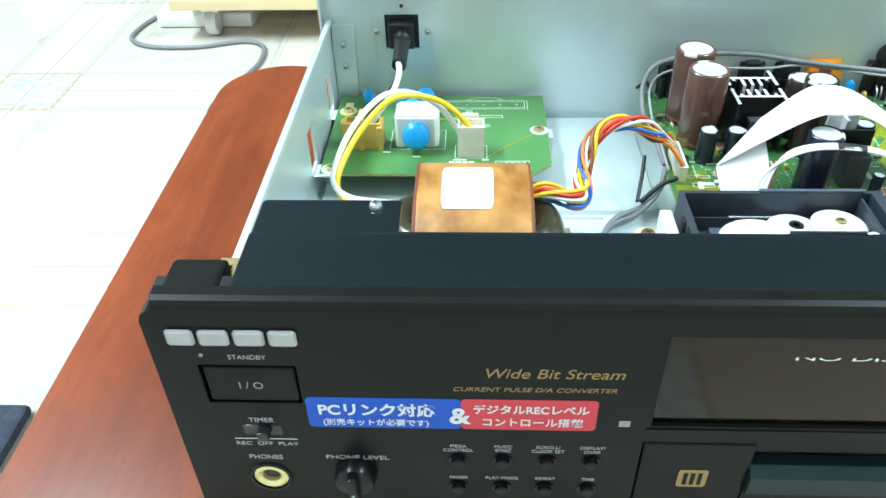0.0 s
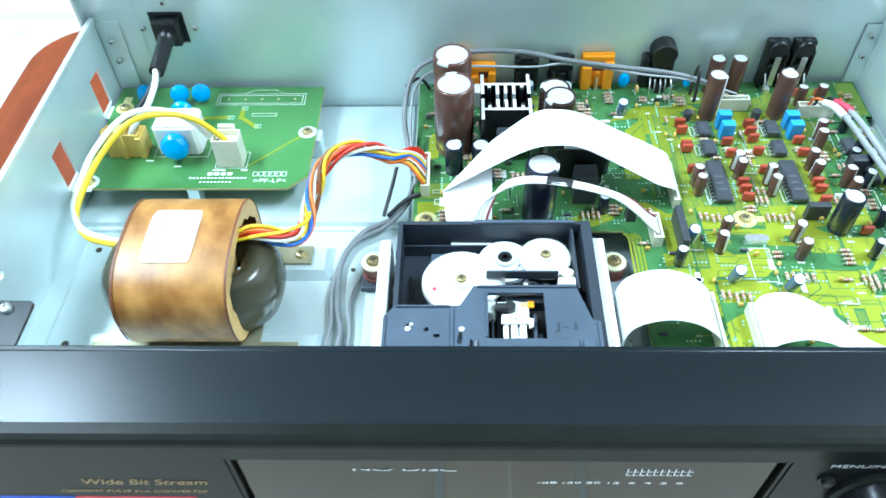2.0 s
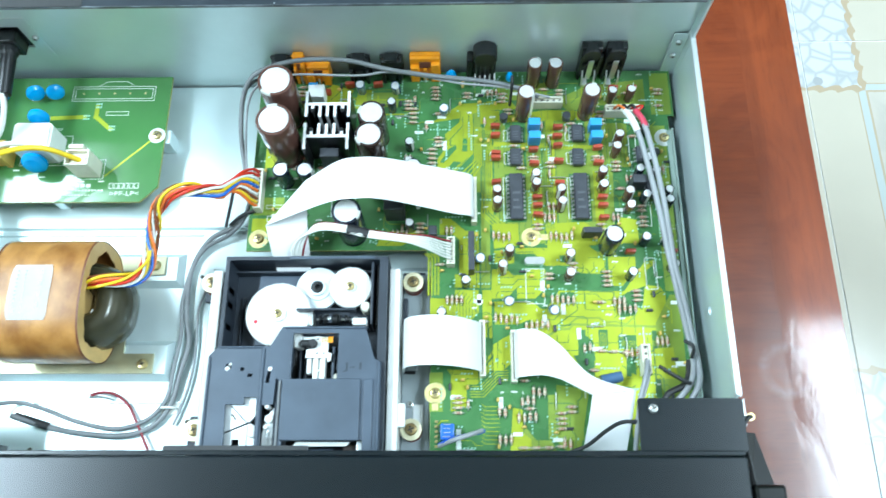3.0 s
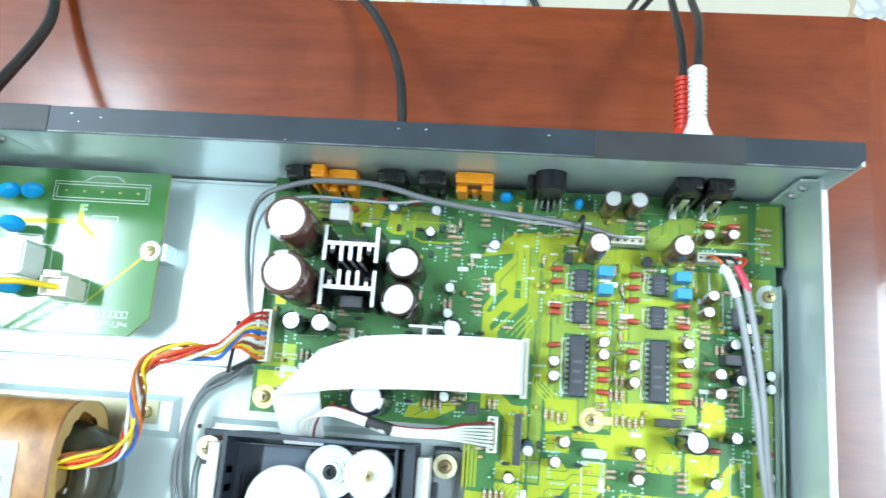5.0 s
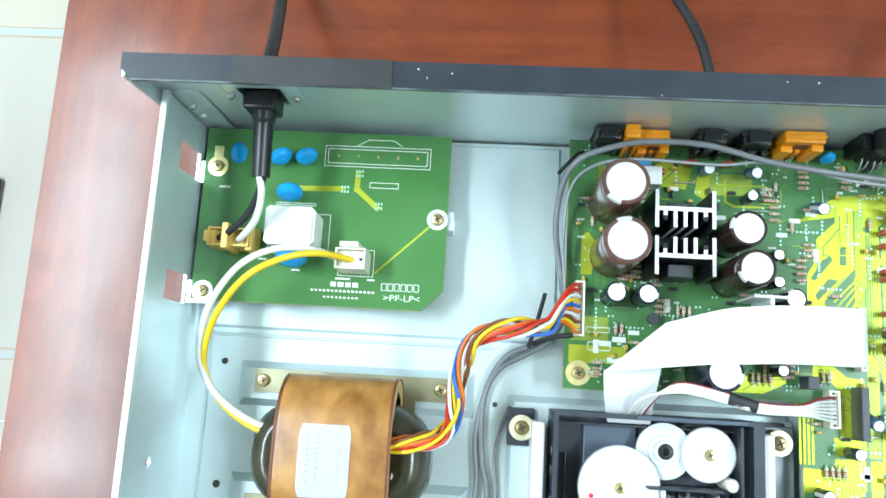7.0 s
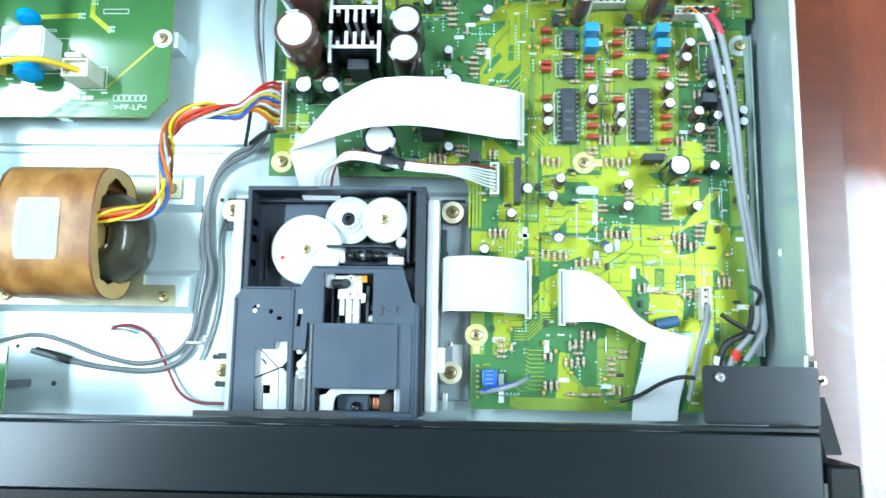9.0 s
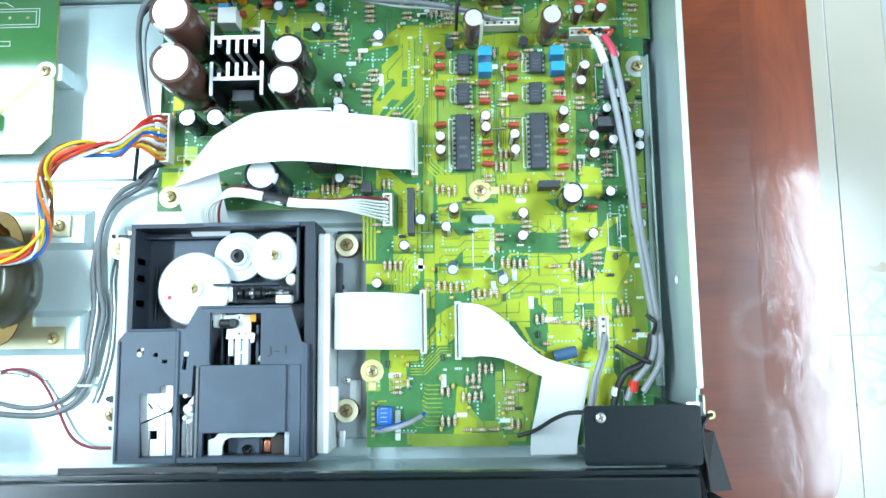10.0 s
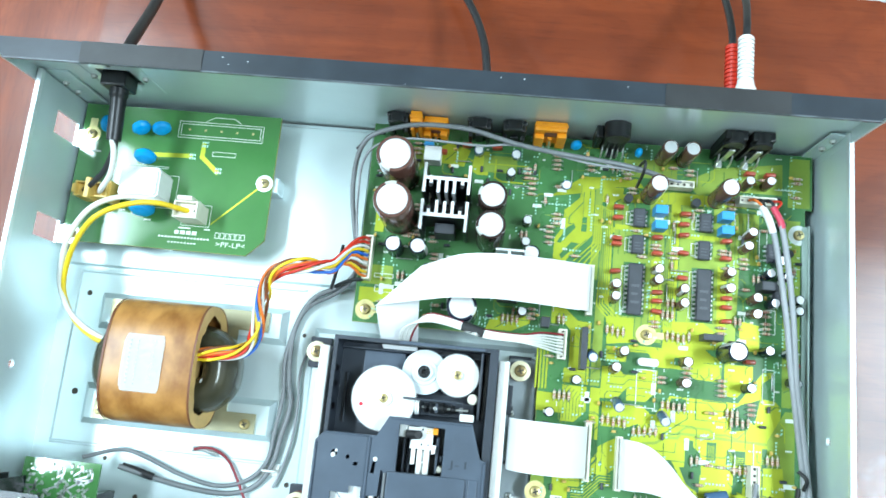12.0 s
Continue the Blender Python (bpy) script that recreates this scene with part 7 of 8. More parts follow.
part("side_block", fluted(B(0.3035, 0.2650, ZB, 0.3074, 0.2722, ZB + 0.0195, 0.0008), 0.3037, 0.3072, 0.2650, ZB + 0.006, ZB + 0.0190, 2, 0.0008, 0.0005), BLACK, cj)
part("lug", B(0.3115, 0.2598, ZB, 0.3165, 0.2640, ZB + 0.0040, 0.0004), BLACK, cj)
for k in range(5):
    part("contact", tube(bmesh.new(), [(0.3082 + 0.0030 * k, 0.2592 + 0.0014 * (k % 2), ZB), (0.3082 + 0.0030 * k, 0.2600 + 0.0014 * (k % 2), ZB + 0.0050), (0.3088 + 0.0028 * k, 0.2642, ZB + 0.0075)], 0.0005, 6, 3), TIN, cj)
claim(0.313, 0.265, 0.010)
for x0, x1 in ((0.3698, 0.3818), (0.3842, 0.3960)):
    j = jack_block("phono_socket", x0, x1, 0.2662, 0.0290, BLACK, "black stacked phono socket", False)
    mx = (x0 + x1) / 2
    part("barrel", lathe(bmesh.new(), [(0.0048, -0.0022), (0.0053, -0.0014), (0.0055, 0.0035)], 22, up(YAX, (mx, 0.2662, ZB + 0.0245))), BLACK, j)
    part("barrel", lathe(bmesh.new(), [(0.0046, -0.0018), (0.0051, -0.0012), (0.0053, 0.0030)], 22, up(YAX, (mx, 0.2662, ZB + 0.0105))), BLACK, j)
    part("rib", B(x0, 0.2640, ZB, x0 + 0.0016, 0.2664, ZB + 0.0240, 0.0004), BLACK, j)
    part("rib", B(x1 - 0.0016, 0.2640, ZB, x1, 0.2664, ZB + 0.0240, 0.0004), BLACK, j)
    part("lug", B(mx - 0.0016, 0.2622, ZB + 0.0030, mx + 0.0016, 0.2632, ZB + 0.0215, 0.0003), TIN, j)
    part("lug_foot", B(mx - 0.0034, 0.2585, ZB, mx - 0.0002, 0.2632, ZB + 0.0032, 0.0003), TIN, j)
    for k in (0.2, 0.8):
        xx = x0 + (x1 - x0) * k
        part("contact", tube(bmesh.new(), [(xx, 0.2600, ZB), (xx, 0.2604, ZB + 0.0060), (xx, 0.2640, ZB + 0.0100)], 0.0006, 6, 3), TIN, j)
    claim(mx, 0.264, 0.008)
part("socket_bridge", B(0.3818, 0.2675, ZB, 0.3842, 0.2712, ZB + 0.0190, 0.0005), BLACK, main_board)
for x, y, s in ((0.2940, 0.2640, 1.0), (0.3290, 0.2625, 0.85)):
    put("disc_capacitor", DISC_CAP, main_board, (x, y, ZB + 0.0062), m=Matrix.Rotation(radians(80 if s < 1 else 8), 4, "Z") @ Matrix.Diagonal((s * 0.7, s, s, 1)))
    claim(x, y, 0.004)
part("film_block", B(0.2085, 0.2568, ZB + 0.0005, 0.2142, 0.2592, ZB + 0.0075, 0.0005), BLUE, main_board)
part("orange_capacitor", lathe(bmesh.new(), [(0.0006, -0.0010), (0.0022, -0.0006), (0.0022, 0.0006), (0.0006, 0.0010)], 12, up(XAX, (0.3010, 0.2590, ZB + 0.0040))), TAPE_EDGE, main_board)
# blue coil and loose lead near the front edge
part("blue_header", B(0.2885, 0.0500, ZB, 0.2955, 0.0580, ZB + 0.0080, 0.0006), W_BLUE, main_board, "dark blue pin header")
bm = bmesh.new()
for i in range(4):
    box(bm, 0.2900 + 0.0001 * i, 0.0512 + 0.0020 * i, ZB + 0.008, 0.2935, 0.0516 + 0.0020 * i, ZB + 0.0086)
part("header_pin", bm, TIN, main_board)
bm = bmesh.new()
for i in range(7):
    box(bm, 0.2855, 0.0440 + 0.0025 * i, ZB, 0.2870, 0.0452 + 0.0025 * i, ZB + 0.003)
part("contact_row", bm, BRASS, main_board)
part("label_strip", B(0.2965, 0.0420, ZB + 0.0002, 0.2990, 0.0560, ZB + 0.0006), SILK, main_board)
part("blue_capacitor", lathe(bmesh.new(), [(0.0026, -0.0055), (0.0028, -0.005), (0.0028, 0.005), (0.0026, 0.0055)], 18, up(XAX @ Matrix.Rotation(radians(-12), 4, "X"), (0.3775, 0.0815, ZB + 0.0040))), SLEEVE_BLUE, main_board, "blue capacitor lying on its side")
claim(0.3775, 0.0815, 0.006), claim(0.292, 0.054, 0.008)


# clear ground kept free of loose parts
for x, y, r in ((0.300, 0.216, 0.012), (0.301, 0.232, 0.010), (0.291, 0.207, 0.007), (0.308, 0.205, 0.008), (0.272, 0.226, 0.008)):
    claim(x, y, r)


# resistors and jumpers
def resistor_mesh(bands):
    b = lathe(bmesh.new(), [(0.0005, -0.0020), (0.00085, -0.0018), (0.0009, -0.0012), (0.00075, -0.0008), (0.00075, 0.0008), (0.0009, 0.0012), (0.00085, 0.0018), (0.0005, 0.0020)], 10, up(XAX, (0, 0, 0.0012)))
    b.faces.ensure_lookup_table()
    for f in b.faces:
        f.material_index = 0
    for i, (x, mi) in enumerate(bands):
        n = len(b.faces)
        lathe(b, [(0.00093, x), (0.00093, x + 0.00030)], 10, up(XAX, (0, 0, 0.0012)))
        b.faces.ensure_lookup_table()
        for f in b.faces[n:]:
            f.material_index = mi
    n = len(b.faces)
    tube(b, [(-0.0031, 0, 0), (-0.0029, 0, 0.0010), (-0.0018, 0, 0.0012)], 0.00026, 5, 3)
    tube(b, [(0.0031, 0, 0), (0.0029, 0, 0.0010), (0.0018, 0, 0.0012)], 0.00026, 5, 3)
    b.faces.ensure_lookup_table()
    for f in b.faces[n:]:
        f.material_index = 3
    return mesh_of("resistor", b, [BEIGE, BAND, BAND_RED, TIN])


RES = [resistor_mesh(((-0.0014, 1), (-0.0004, 2), (0.0004, 1))), resistor_mesh(((-0.0014, 2), (-0.0003, 2), (0.0009, 1))), resistor_mesh(((-0.0014, 1), (0.0009, 2)))]
bm = tube(bmesh.new(), [(-0.0045, 0, 0), (-0.0042, 0, 0.0008), (-0.0036, 0, 0.0010), (0.0036, 0, 0.0010), (0.0042, 0, 0.0008), (0.0045, 0, 0)], 0.0003, 6, 3)
JUMP = mesh_of("jumper_wire", bm, TIN)


def free(x, y, r):
    return inside(x - 0.002, y - 0.002) and inside(x + 0.002, y + 0.002) and all((x - a) ** 2 + (y - b) ** 2 > (r + c) ** 2 for a, b, c in taken)


count = 0


def res(x, y, turn, k=None):
    global count
    count += 1
    put("resistor", RES[rng.randrange(3) if k is None else k], main_board, (x, y, ZB + 0.0001), turn)
    claim(x, y, 0.0013)


for x0, y, n, turn in ((0.3178, 0.1620, 4, 90), (0.3500, 0.1620, 5, 90), (0.3180, 0.1145, 5, 90), (0.3345, 0.1105, 5, 90), (0.3490, 0.1250, 5, 90), (0.3850, 0.1200, 4, 90), (0.3310, 0.0700, 3, 90), (0.3370, 0.0755, 3, 90), (0.3190, 0.0650, 2, 90), (0.3290, 0.0620, 4, 90), (0.3190, 0.0510, 3, 90), (0.3310, 0.0470, 4, 0), (0.3520, 0.0490, 2, 90), (0.3740, 0.0960, 3, 0), (0.3650, 0.0980, 2, 90), (0.3870, 0.0960, 3, 90)):
    for i in range(n):
        res(x0 + 0.0029 * i * (1 if turn == 90 else 2.2), y + rng.uniform(-0.0008, 0.0008), turn)
for x, ys in ((0.2830, (0.2080, 0.2110, 0.2140, 0.2170)), (0.2715, (0.2350, 0.2380, 0.2410, 0.2440)), (0.3420, (0.2115, 0.2095)), (0.3785, (0.2115, 0.2095, 0.1690, 0.1660)), (0.3430, (0.1690, 0.1665))):
    for y in ys:
        res(x, y, 0)
# loose clusters over the rest of the board
tries = 0
while count < 225 and tries < 9000:
    tries += 1
    x, y = rng.uniform(0.182, 0.420), rng.uniform(0.042, 0.266)
    if x < 0.29 and 0.157 < y < 0.20 and rng.random() < 0.5:
        continue
    if y < 0.157 and rng.random() < 0.72:
        continue
    turn = rng.choice((0, 0, 90))
    dx, dy = (0, 0.0026) if turn == 0 else (0.0026, 0)
    for i in range(rng.randint(1, 4)):
        if free(x + dx * i, y + dy * i, 0.0010) and count < 225:
            res(x + dx * i, y + dy * i, turn)
n = 0
while n < 60:
    x, y = rng.uniform(0.182, 0.420), rng.uniform(0.042, 0.266)
    if free(x, y, 0.0012):
        put("jumper_wire", JUMP, main_board, (x, y, ZB + 0.0002), rng.choice((0, 90)))
        claim(x, y, 0.001)
    n += 1
DIODE = lathe(bmesh.new(), [(0.0007, -0.0017), (0.0008, -0.0015), (0.0008, 0.0015), (0.0007, 0.0017)], 10, up(XAX, (0, 0, 0.0012)))
DIODE = mesh_of("diode", DIODE, DIP)
YELLOW_CAP = mesh_of("ceramic_capacitor", lathe(bmesh.new(), [(0.0003, -0.0008), (0.0012, -0.0005), (0.0012, 0.0005), (0.0003, 0.0008)], 10, up(YAX, (0, 0, 0.0018))), TAN)
for me, nm, want in ((DIODE, "diode", 42), (YELLOW_CAP, "ceramic_capacitor", 75)):
    n = t = 0
    while n < want and t < 4000:
        t += 1
        x, y = rng.uniform(0.182, 0.420), rng.uniform(0.042, 0.266)
        if free(x, y, 0.0012):
            put(nm, me, main_board, (x, y, ZB), rng.choice((0, 90)))
            claim(x, y, 0.0013)
            n += 1
for x, y in ((0.200, 0.165), (0.300, 0.045), (0.410, 0.060), (0.410, 0.240), (0.190, 0.255), (0.300, 0.150)):
    part("standoff", lathe(bmesh.new(), [(0.003, Z0 + 0.001), (0.003, ZB - 0.0017)], 10, Matrix.Translation((x, y, 0))), TIN, main_board)


# ---- flat cables ----
def flat_cable(lines, label):
    fc = thing("flat_cable", lines[0][0][0], label, "ribbon cable")
    for i, (l, r) in enumerate(lines):
        part("run" if i == 0 else "folded_run", strap(bmesh.new(), l, r, 0.00022), RIBBON, fc)
    return fc


flat_cable((([(0.3070, 0.1950, 0.0460), (0.3050, 0.1950, 0.0540), (0.2960, 0.1945, 0.0605), (0.2800, 0.1935, 0.0700), (0.2600, 0.1915, 0.0825), (0.2470, 0.1900, 0.0868), (0.2350, 0.1882, 0.0858), (0.2165, 0.1830, 0.0738)],
             [(0.3070, 0.1705, 0.0460), (0.3050, 0.1705, 0.0530), (0.2950, 0.1700, 0.0580), (0.2780, 0.1695, 0.0690), (0.2580, 0.1685, 0.0815), (0.2440, 0.1675, 0.0845), (0.2290, 0.1665, 0.0810), (0.1935, 0.1620, 0.0610)]),
            ([(0.1935, 0.1620, 0.0602), (0.1950, 0.1530, 0.0530), (0.1970, 0.1440, 0.0470), (0.1980, 0.1410, 0.0450)],
             [(0.2165, 0.1830, 0.0730), (0.2165, 0.1640, 0.0640), (0.2165, 0.1490, 0.0500), (0.2165, 0.1410, 0.0450)])), "wide white flat cable arching over the capacitors, folded once")
flat_cable((([(0.2690, 0.1110, 0.0420), (0.2695, 0.1110, 0.0540), (0.2740, 0.1108, 0.0620), (0.2850, 0.1106, 0.0660), (0.2970, 0.1104, 0.0630), (0.3070, 0.1102, 0.0540), (0.3100, 0.1102, 0.0470)],
             [(0.2690, 0.0850, 0.0420), (0.2695, 0.0850, 0.0540), (0.2740, 0.0850, 0.0620), (0.2850, 0.0848, 0.0660), (0.2970, 0.0846, 0.0630), (0.3070, 0.0845, 0.0540), (0.3100, 0.0845, 0.0470)]),), "short white flat cable bowed over the board")
flat_cable((([(0.3270, 0.1055, 0.0465), (0.3300, 0.1058, 0.0550), (0.3400, 0.1035, 0.0590), (0.3500, 0.0960, 0.0595), (0.3580, 0.0870, 0.0585), (0.3680, 0.0795, 0.0570), (0.3880, 0.0740, 0.0540)],
             [(0.3270, 0.0808, 0.0465), (0.3300, 0.0808, 0.0545), (0.3400, 0.0810, 0.0580), (0.3480, 0.0795, 0.0580), (0.3540, 0.0770, 0.0575), (0.3600, 0.0740, 0.0565), (0.3655, 0.0715, 0.0555)]),
            ([(0.3655, 0.0715, 0.0548), (0.3635, 0.0600, 0.0520), (0.3605, 0.0450, 0.0470), (0.3600, 0.0350, 0.0450)],
             [(0.3880, 0.0740, 0.0533), (0.3855, 0.0610, 0.0510), (0.3825, 0.0450, 0.0460), (0.3815, 0.0350, 0.0440)])), "white flat cable folded down towards the front")


# ---- wires ----
def wire_thing(name, label, runs, category="wiring", seg=7):
    """runs: (part name, points, radius, material)"""
    w = thing(name, runs[0][1][0], label, category)
    for nm, pts, r, m_ in runs:
        part(nm, tube(bmesh.new(), pts, r, seg), m_, w)
    return w


wire_thing("mains_leads", "black and white mains leads from the cord to the tan connector", (
    ("black_lead", [(0.0445, 0.2400, 0.0780), (0.0430, 0.2330, 0.0740), (0.0360, 0.2220, 0.0660), (0.0260, 0.2150, 0.0590), (0.0195, 0.2130, 0.0530)], 0.0016, RUBBER),
    ("white_lead", [(0.0420, 0.2400, 0.0780), (0.0435, 0.2300, 0.0740), (0.0400, 0.2200, 0.0670), (0.0330, 0.2135, 0.0600), (0.0285, 0.2125, 0.0530)], 0.0016, W_WHITE)))
wire_thing("primary_leads", "white and yellow transformer leads looping over the board edge", (
    ("white_lead", [(0.0765, 0.2060, 0.0490), (0.0735, 0.2065, 0.0560), (0.0640, 0.2075, 0.0680), (0.0510, 0.2050, 0.0760), (0.0380, 0.1970, 0.0780), (0.0255, 0.1830, 0.0700), (0.0185, 0.1690, 0.0600), (0.0180, 0.1560, 0.0550), (0.0270, 0.1430, 0.0560), (0.0430, 0.1335, 0.0600), (0.0600, 0.1290, 0.0620)], 0.0015, W_WHITE),
    ("yellow_lead", [(0.0845, 0.2055, 0.0490), (0.0800, 0.2055, 0.0570), (0.0690, 0.2055, 0.0690), (0.0560, 0.2015, 0.0760), (0.0420, 0.1930, 0.0780), (0.0290, 0.1800, 0.0690), (0.0210, 0.1660, 0.0590), (0.0200, 0.1530, 0.0540), (0.0290, 0.1400, 0.0550), (0.0440, 0.1310, 0.0600), (0.0600, 0.1265, 0.0620)], 0.0015, W_YELLOW)))
# secondary harness: ten twisted leads
spine = smooth([(0.1035, 0.1275, 0.0700), (0.1130, 0.1285, 0.0705), (0.1265, 0.1312, 0.0630), (0.1310, 0.1415, 0.0580), (0.1320, 0.1570, 0.0610), (0.1365, 0.1690, 0.0690), (0.1450, 0.1750, 0.0745), (0.1570, 0.1775, 0.0745), (0.1690, 0.1805, 0.0660)], 3)
harness = thing("wire_harness", spine[0], "twisted bundle of red, orange, blue, yellow and white leads", "wiring")
COL = (W_ORANGE, W_YELLOW, W_BROWN, W_WHITE, W_ORANGE, W_BLUE, W_YELLOW, W_WHITE, W_RED, W_RED)
for i in range(10):
    pts = []
    for k, p in enumerate(spine):
        a = i * 0.628 + k * 0.42
        r = (0.0036 + 0.0006 * math.sin(k * 0.9 + i)) * (0.45 + 0.55 * min(1, k / 4)) * (1 if i % 3 else 0.5)
        d = (spine[min(k + 1, len(spine) - 1)] - spine[max(k - 1, 0)]).normalized()
        s = d.cross(Vector((0, 0, 1))).normalized()
        n_ = s.cross(d)
        pts.append(p + r * (math.cos(a) * s + math.sin(a) * n_))
    ye = 0.1790 + 0.0023 * i
    pts += [Vector((0.1765, 0.4 * 0.1880 + 0.6 * ye, 0.0590)), Vector((0.1815, ye, 0.0535)), Vector((0.1838, ye, 0.0490))]
    part("lead", tube(bmesh.new(), pts, 0.00085, 6, 2), COL[i], harness)
part("loose_lead", tube(bmesh.new(), [(0.1050, 0.1245, 0.0690), (0.1150, 0.1255, 0.0710), (0.1260, 0.1310, 0.0680), (0.1330, 0.1430, 0.0630), (0.1310, 0.1560, 0.0620)], 0.00085, 6), W_YELLOW, harness)
# white bundle to the mechanism
spine = [(0.2090, 0.1440, 0.0480), (0.2125, 0.1520, 0.0600), (0.2220, 0.1572, 0.0695), (0.2345, 0.1555, 0.0750), (0.2520, 0.1512, 0.0762), (0.2700, 0.1510, 0.0700)]
bundle = thing("signal_harness", spine[0], "white and red signal leads with a black sleeve", "wiring")
for i in range(7):
    o = (i - 3) * 0.00068
    pts = [(x + (o * 1.4 if k < 2 else 0), y + (o if k >= 2 else 0) * 0.9, z + 0.0004 * (i % 2)) for k, (x, y, z) in enumerate(spine)]
    pts += [(0.2810, 0.1520 + o * 1.8, 0.0615), (0.2890, 0.1520 + o * 2.3, 0.0530), (0.2938, 0.1520 + o * 2.5, 0.0490)]
    part("lead", tube(bmesh.new(), pts, 0.0006, 6, 4), W_MAROON if i == 6 else W_WHITE, bundle)
bm = bmesh.new()
tube(bm, [(0.2405, 0.1541, 0.0759), (0.2460, 0.1527, 0.0764), (0.2515, 0.1513, 0.0763)], 0.0026, 10)
for v in bm.verts:
    v.co.z = 0.0763 + (v.co.z - 0.0763) * 0.5
part("black_sleeve", bm, RUBBER, bundle)

RED_SLEEVE = mat("pink_red_sleeve", (0.55, 0.05, 0.09), 0.4)
# grey screened cables
wire_thing("screened_cable", "grey screened cables along the rear sockets", (
    ("cable", [(0.1780, 0.1900, 0.0440), (0.1750, 0.2050, 0.0500), (0.1720, 0.2250, 0.0530), (0.1735, 0.2420, 0.0600), (0.1790, 0.2520, 0.0660), (0.1900, 0.2570, 0.0690), (0.2080, 0.2610, 0.0700), (0.2340, 0.2605, 0.0700), (0.2600, 0.2550, 0.0680), (0.2850, 0.2520, 0.0660), (0.3150, 0.2500, 0.0630), (0.3350, 0.2480, 0.0580), (0.3450, 0.2465, 0.0520)], 0.0014, W_GREY),
    ("cable", [(0.1790, 0.1850, 0.0440), (0.1770, 0.2000, 0.0500), (0.1755, 0.2200, 0.0540), (0.1770, 0.2400, 0.0600), (0.1850, 0.2500, 0.0640), (0.2030, 0.2545, 0.0650), (0.2400, 0.2535, 0.0650), (0.2570, 0.2550, 0.0660), (0.2760, 0.2530, 0.0650), (0.3000, 0.2490, 0.0630), (0.3250, 0.2480, 0.0600), (0.3520, 0.2460, 0.0520)], 0.0007, W_PALE),
    ("tie", [(0.3300, 0.2550, 0.0450), (0.3295, 0.2520, 0.0650), (0.3290, 0.2460, 0.0650), (0.3285, 0.2420, 0.0500)], 0.0009, RUBBER)))
wire_thing("screened_cable", "pair of grey screened cables along the board edge", (
    ("cable", [(0.3975, 0.2290, 0.0570), (0.4010, 0.2170, 0.0570), (0.4050, 0.1950, 0.0560), (0.4080, 0.1730, 0.0560), (0.4105, 0.1500, 0.0550), (0.4135, 0.1290, 0.0540), (0.4165, 0.1080, 0.0530), (0.4185, 0.0910, 0.0530), (0.4160, 0.0780, 0.0540), (0.4080, 0.0680, 0.0520), (0.4050, 0.0600, 0.0500)], 0.0016, W_PALE),
    ("cable", [(0.4035, 0.2290, 0.0570), (0.4060, 0.2140, 0.0580), (0.4090, 0.1950, 0.0570), (0.4115, 0.1730, 0.0560), (0.4135, 0.1440, 0.0550), (0.4165, 0.1240, 0.0540), (0.4195, 0.1010, 0.0530), (0.4210, 0.0860, 0.0530), (0.4190, 0.0760, 0.0560), (0.4120, 0.0640, 0.0530)], 0.0016, W_PALE),
    ("cable", [(0.4175, 0.0900, 0.0500), (0.4140, 0.0780, 0.0520), (0.4040, 0.0720, 0.0520), (0.4000, 0.0620, 0.0490), (0.3990, 0.0560, 0.0480)], 0.0017, RUBBER),
    ("white_sleeve", [(0.3950, 0.2350, 0.0545), (0.3975, 0.2280, 0.0570), (0.4000, 0.2205, 0.0570)], 0.0020, W_WHITE),
    ("red_sleeve", [(0.4005, 0.2350, 0.0550), (0.4035, 0.2280, 0.0570), (0.4048, 0.2230, 0.0574)], 0.0018, RED_SLEEVE),
    ("lead", [(0.3900, 0.2400, 0.0490), (0.3915, 0.2385, 0.0545), (0.3955, 0.2345, 0.0555)], 0.0007, W_ORANGE),
    ("lead", [(0.3930, 0.2400, 0.0490), (0.3945, 0.2385, 0.0550), (0.3960, 0.2345, 0.0560)], 0.0008, RUBBER),
    ("lead", [(0.3970, 0.2400, 0.0490), (0.3990, 0.2385, 0.0550), (0.4010, 0.2345, 0.0560)], 0.0008, RUBBER),
    ("lead", [(0.4000, 0.2400, 0.0490), (0.4050, 0.2385, 0.0540), (0.4020, 0.2340, 0.0560)], 0.0007, W_RED),
    ("tie_end", [(0.4150, 0.0770, 0.0560), (0.4080, 0.0800, 0.0580), (0.3990, 0.0850, 0.0600)], 0.0011, RUBBER),
    ("tie_end", [(0.4170, 0.0900, 0.0560), (0.4175, 0.0950, 0.0590), (0.4140, 0.0990, 0.0570)], 0.0010, RUBBER),
    ("red_end", [(0.4080, 0.0690, 0.0520), (0.4075, 0.0640, 0.0510)], 0.0024, W_RED),
    ("white_end", [(0.4000, 0.0660, 0.0500), (0.3995, 0.0620, 0.0490)], 0.0018, W_WHITE)))
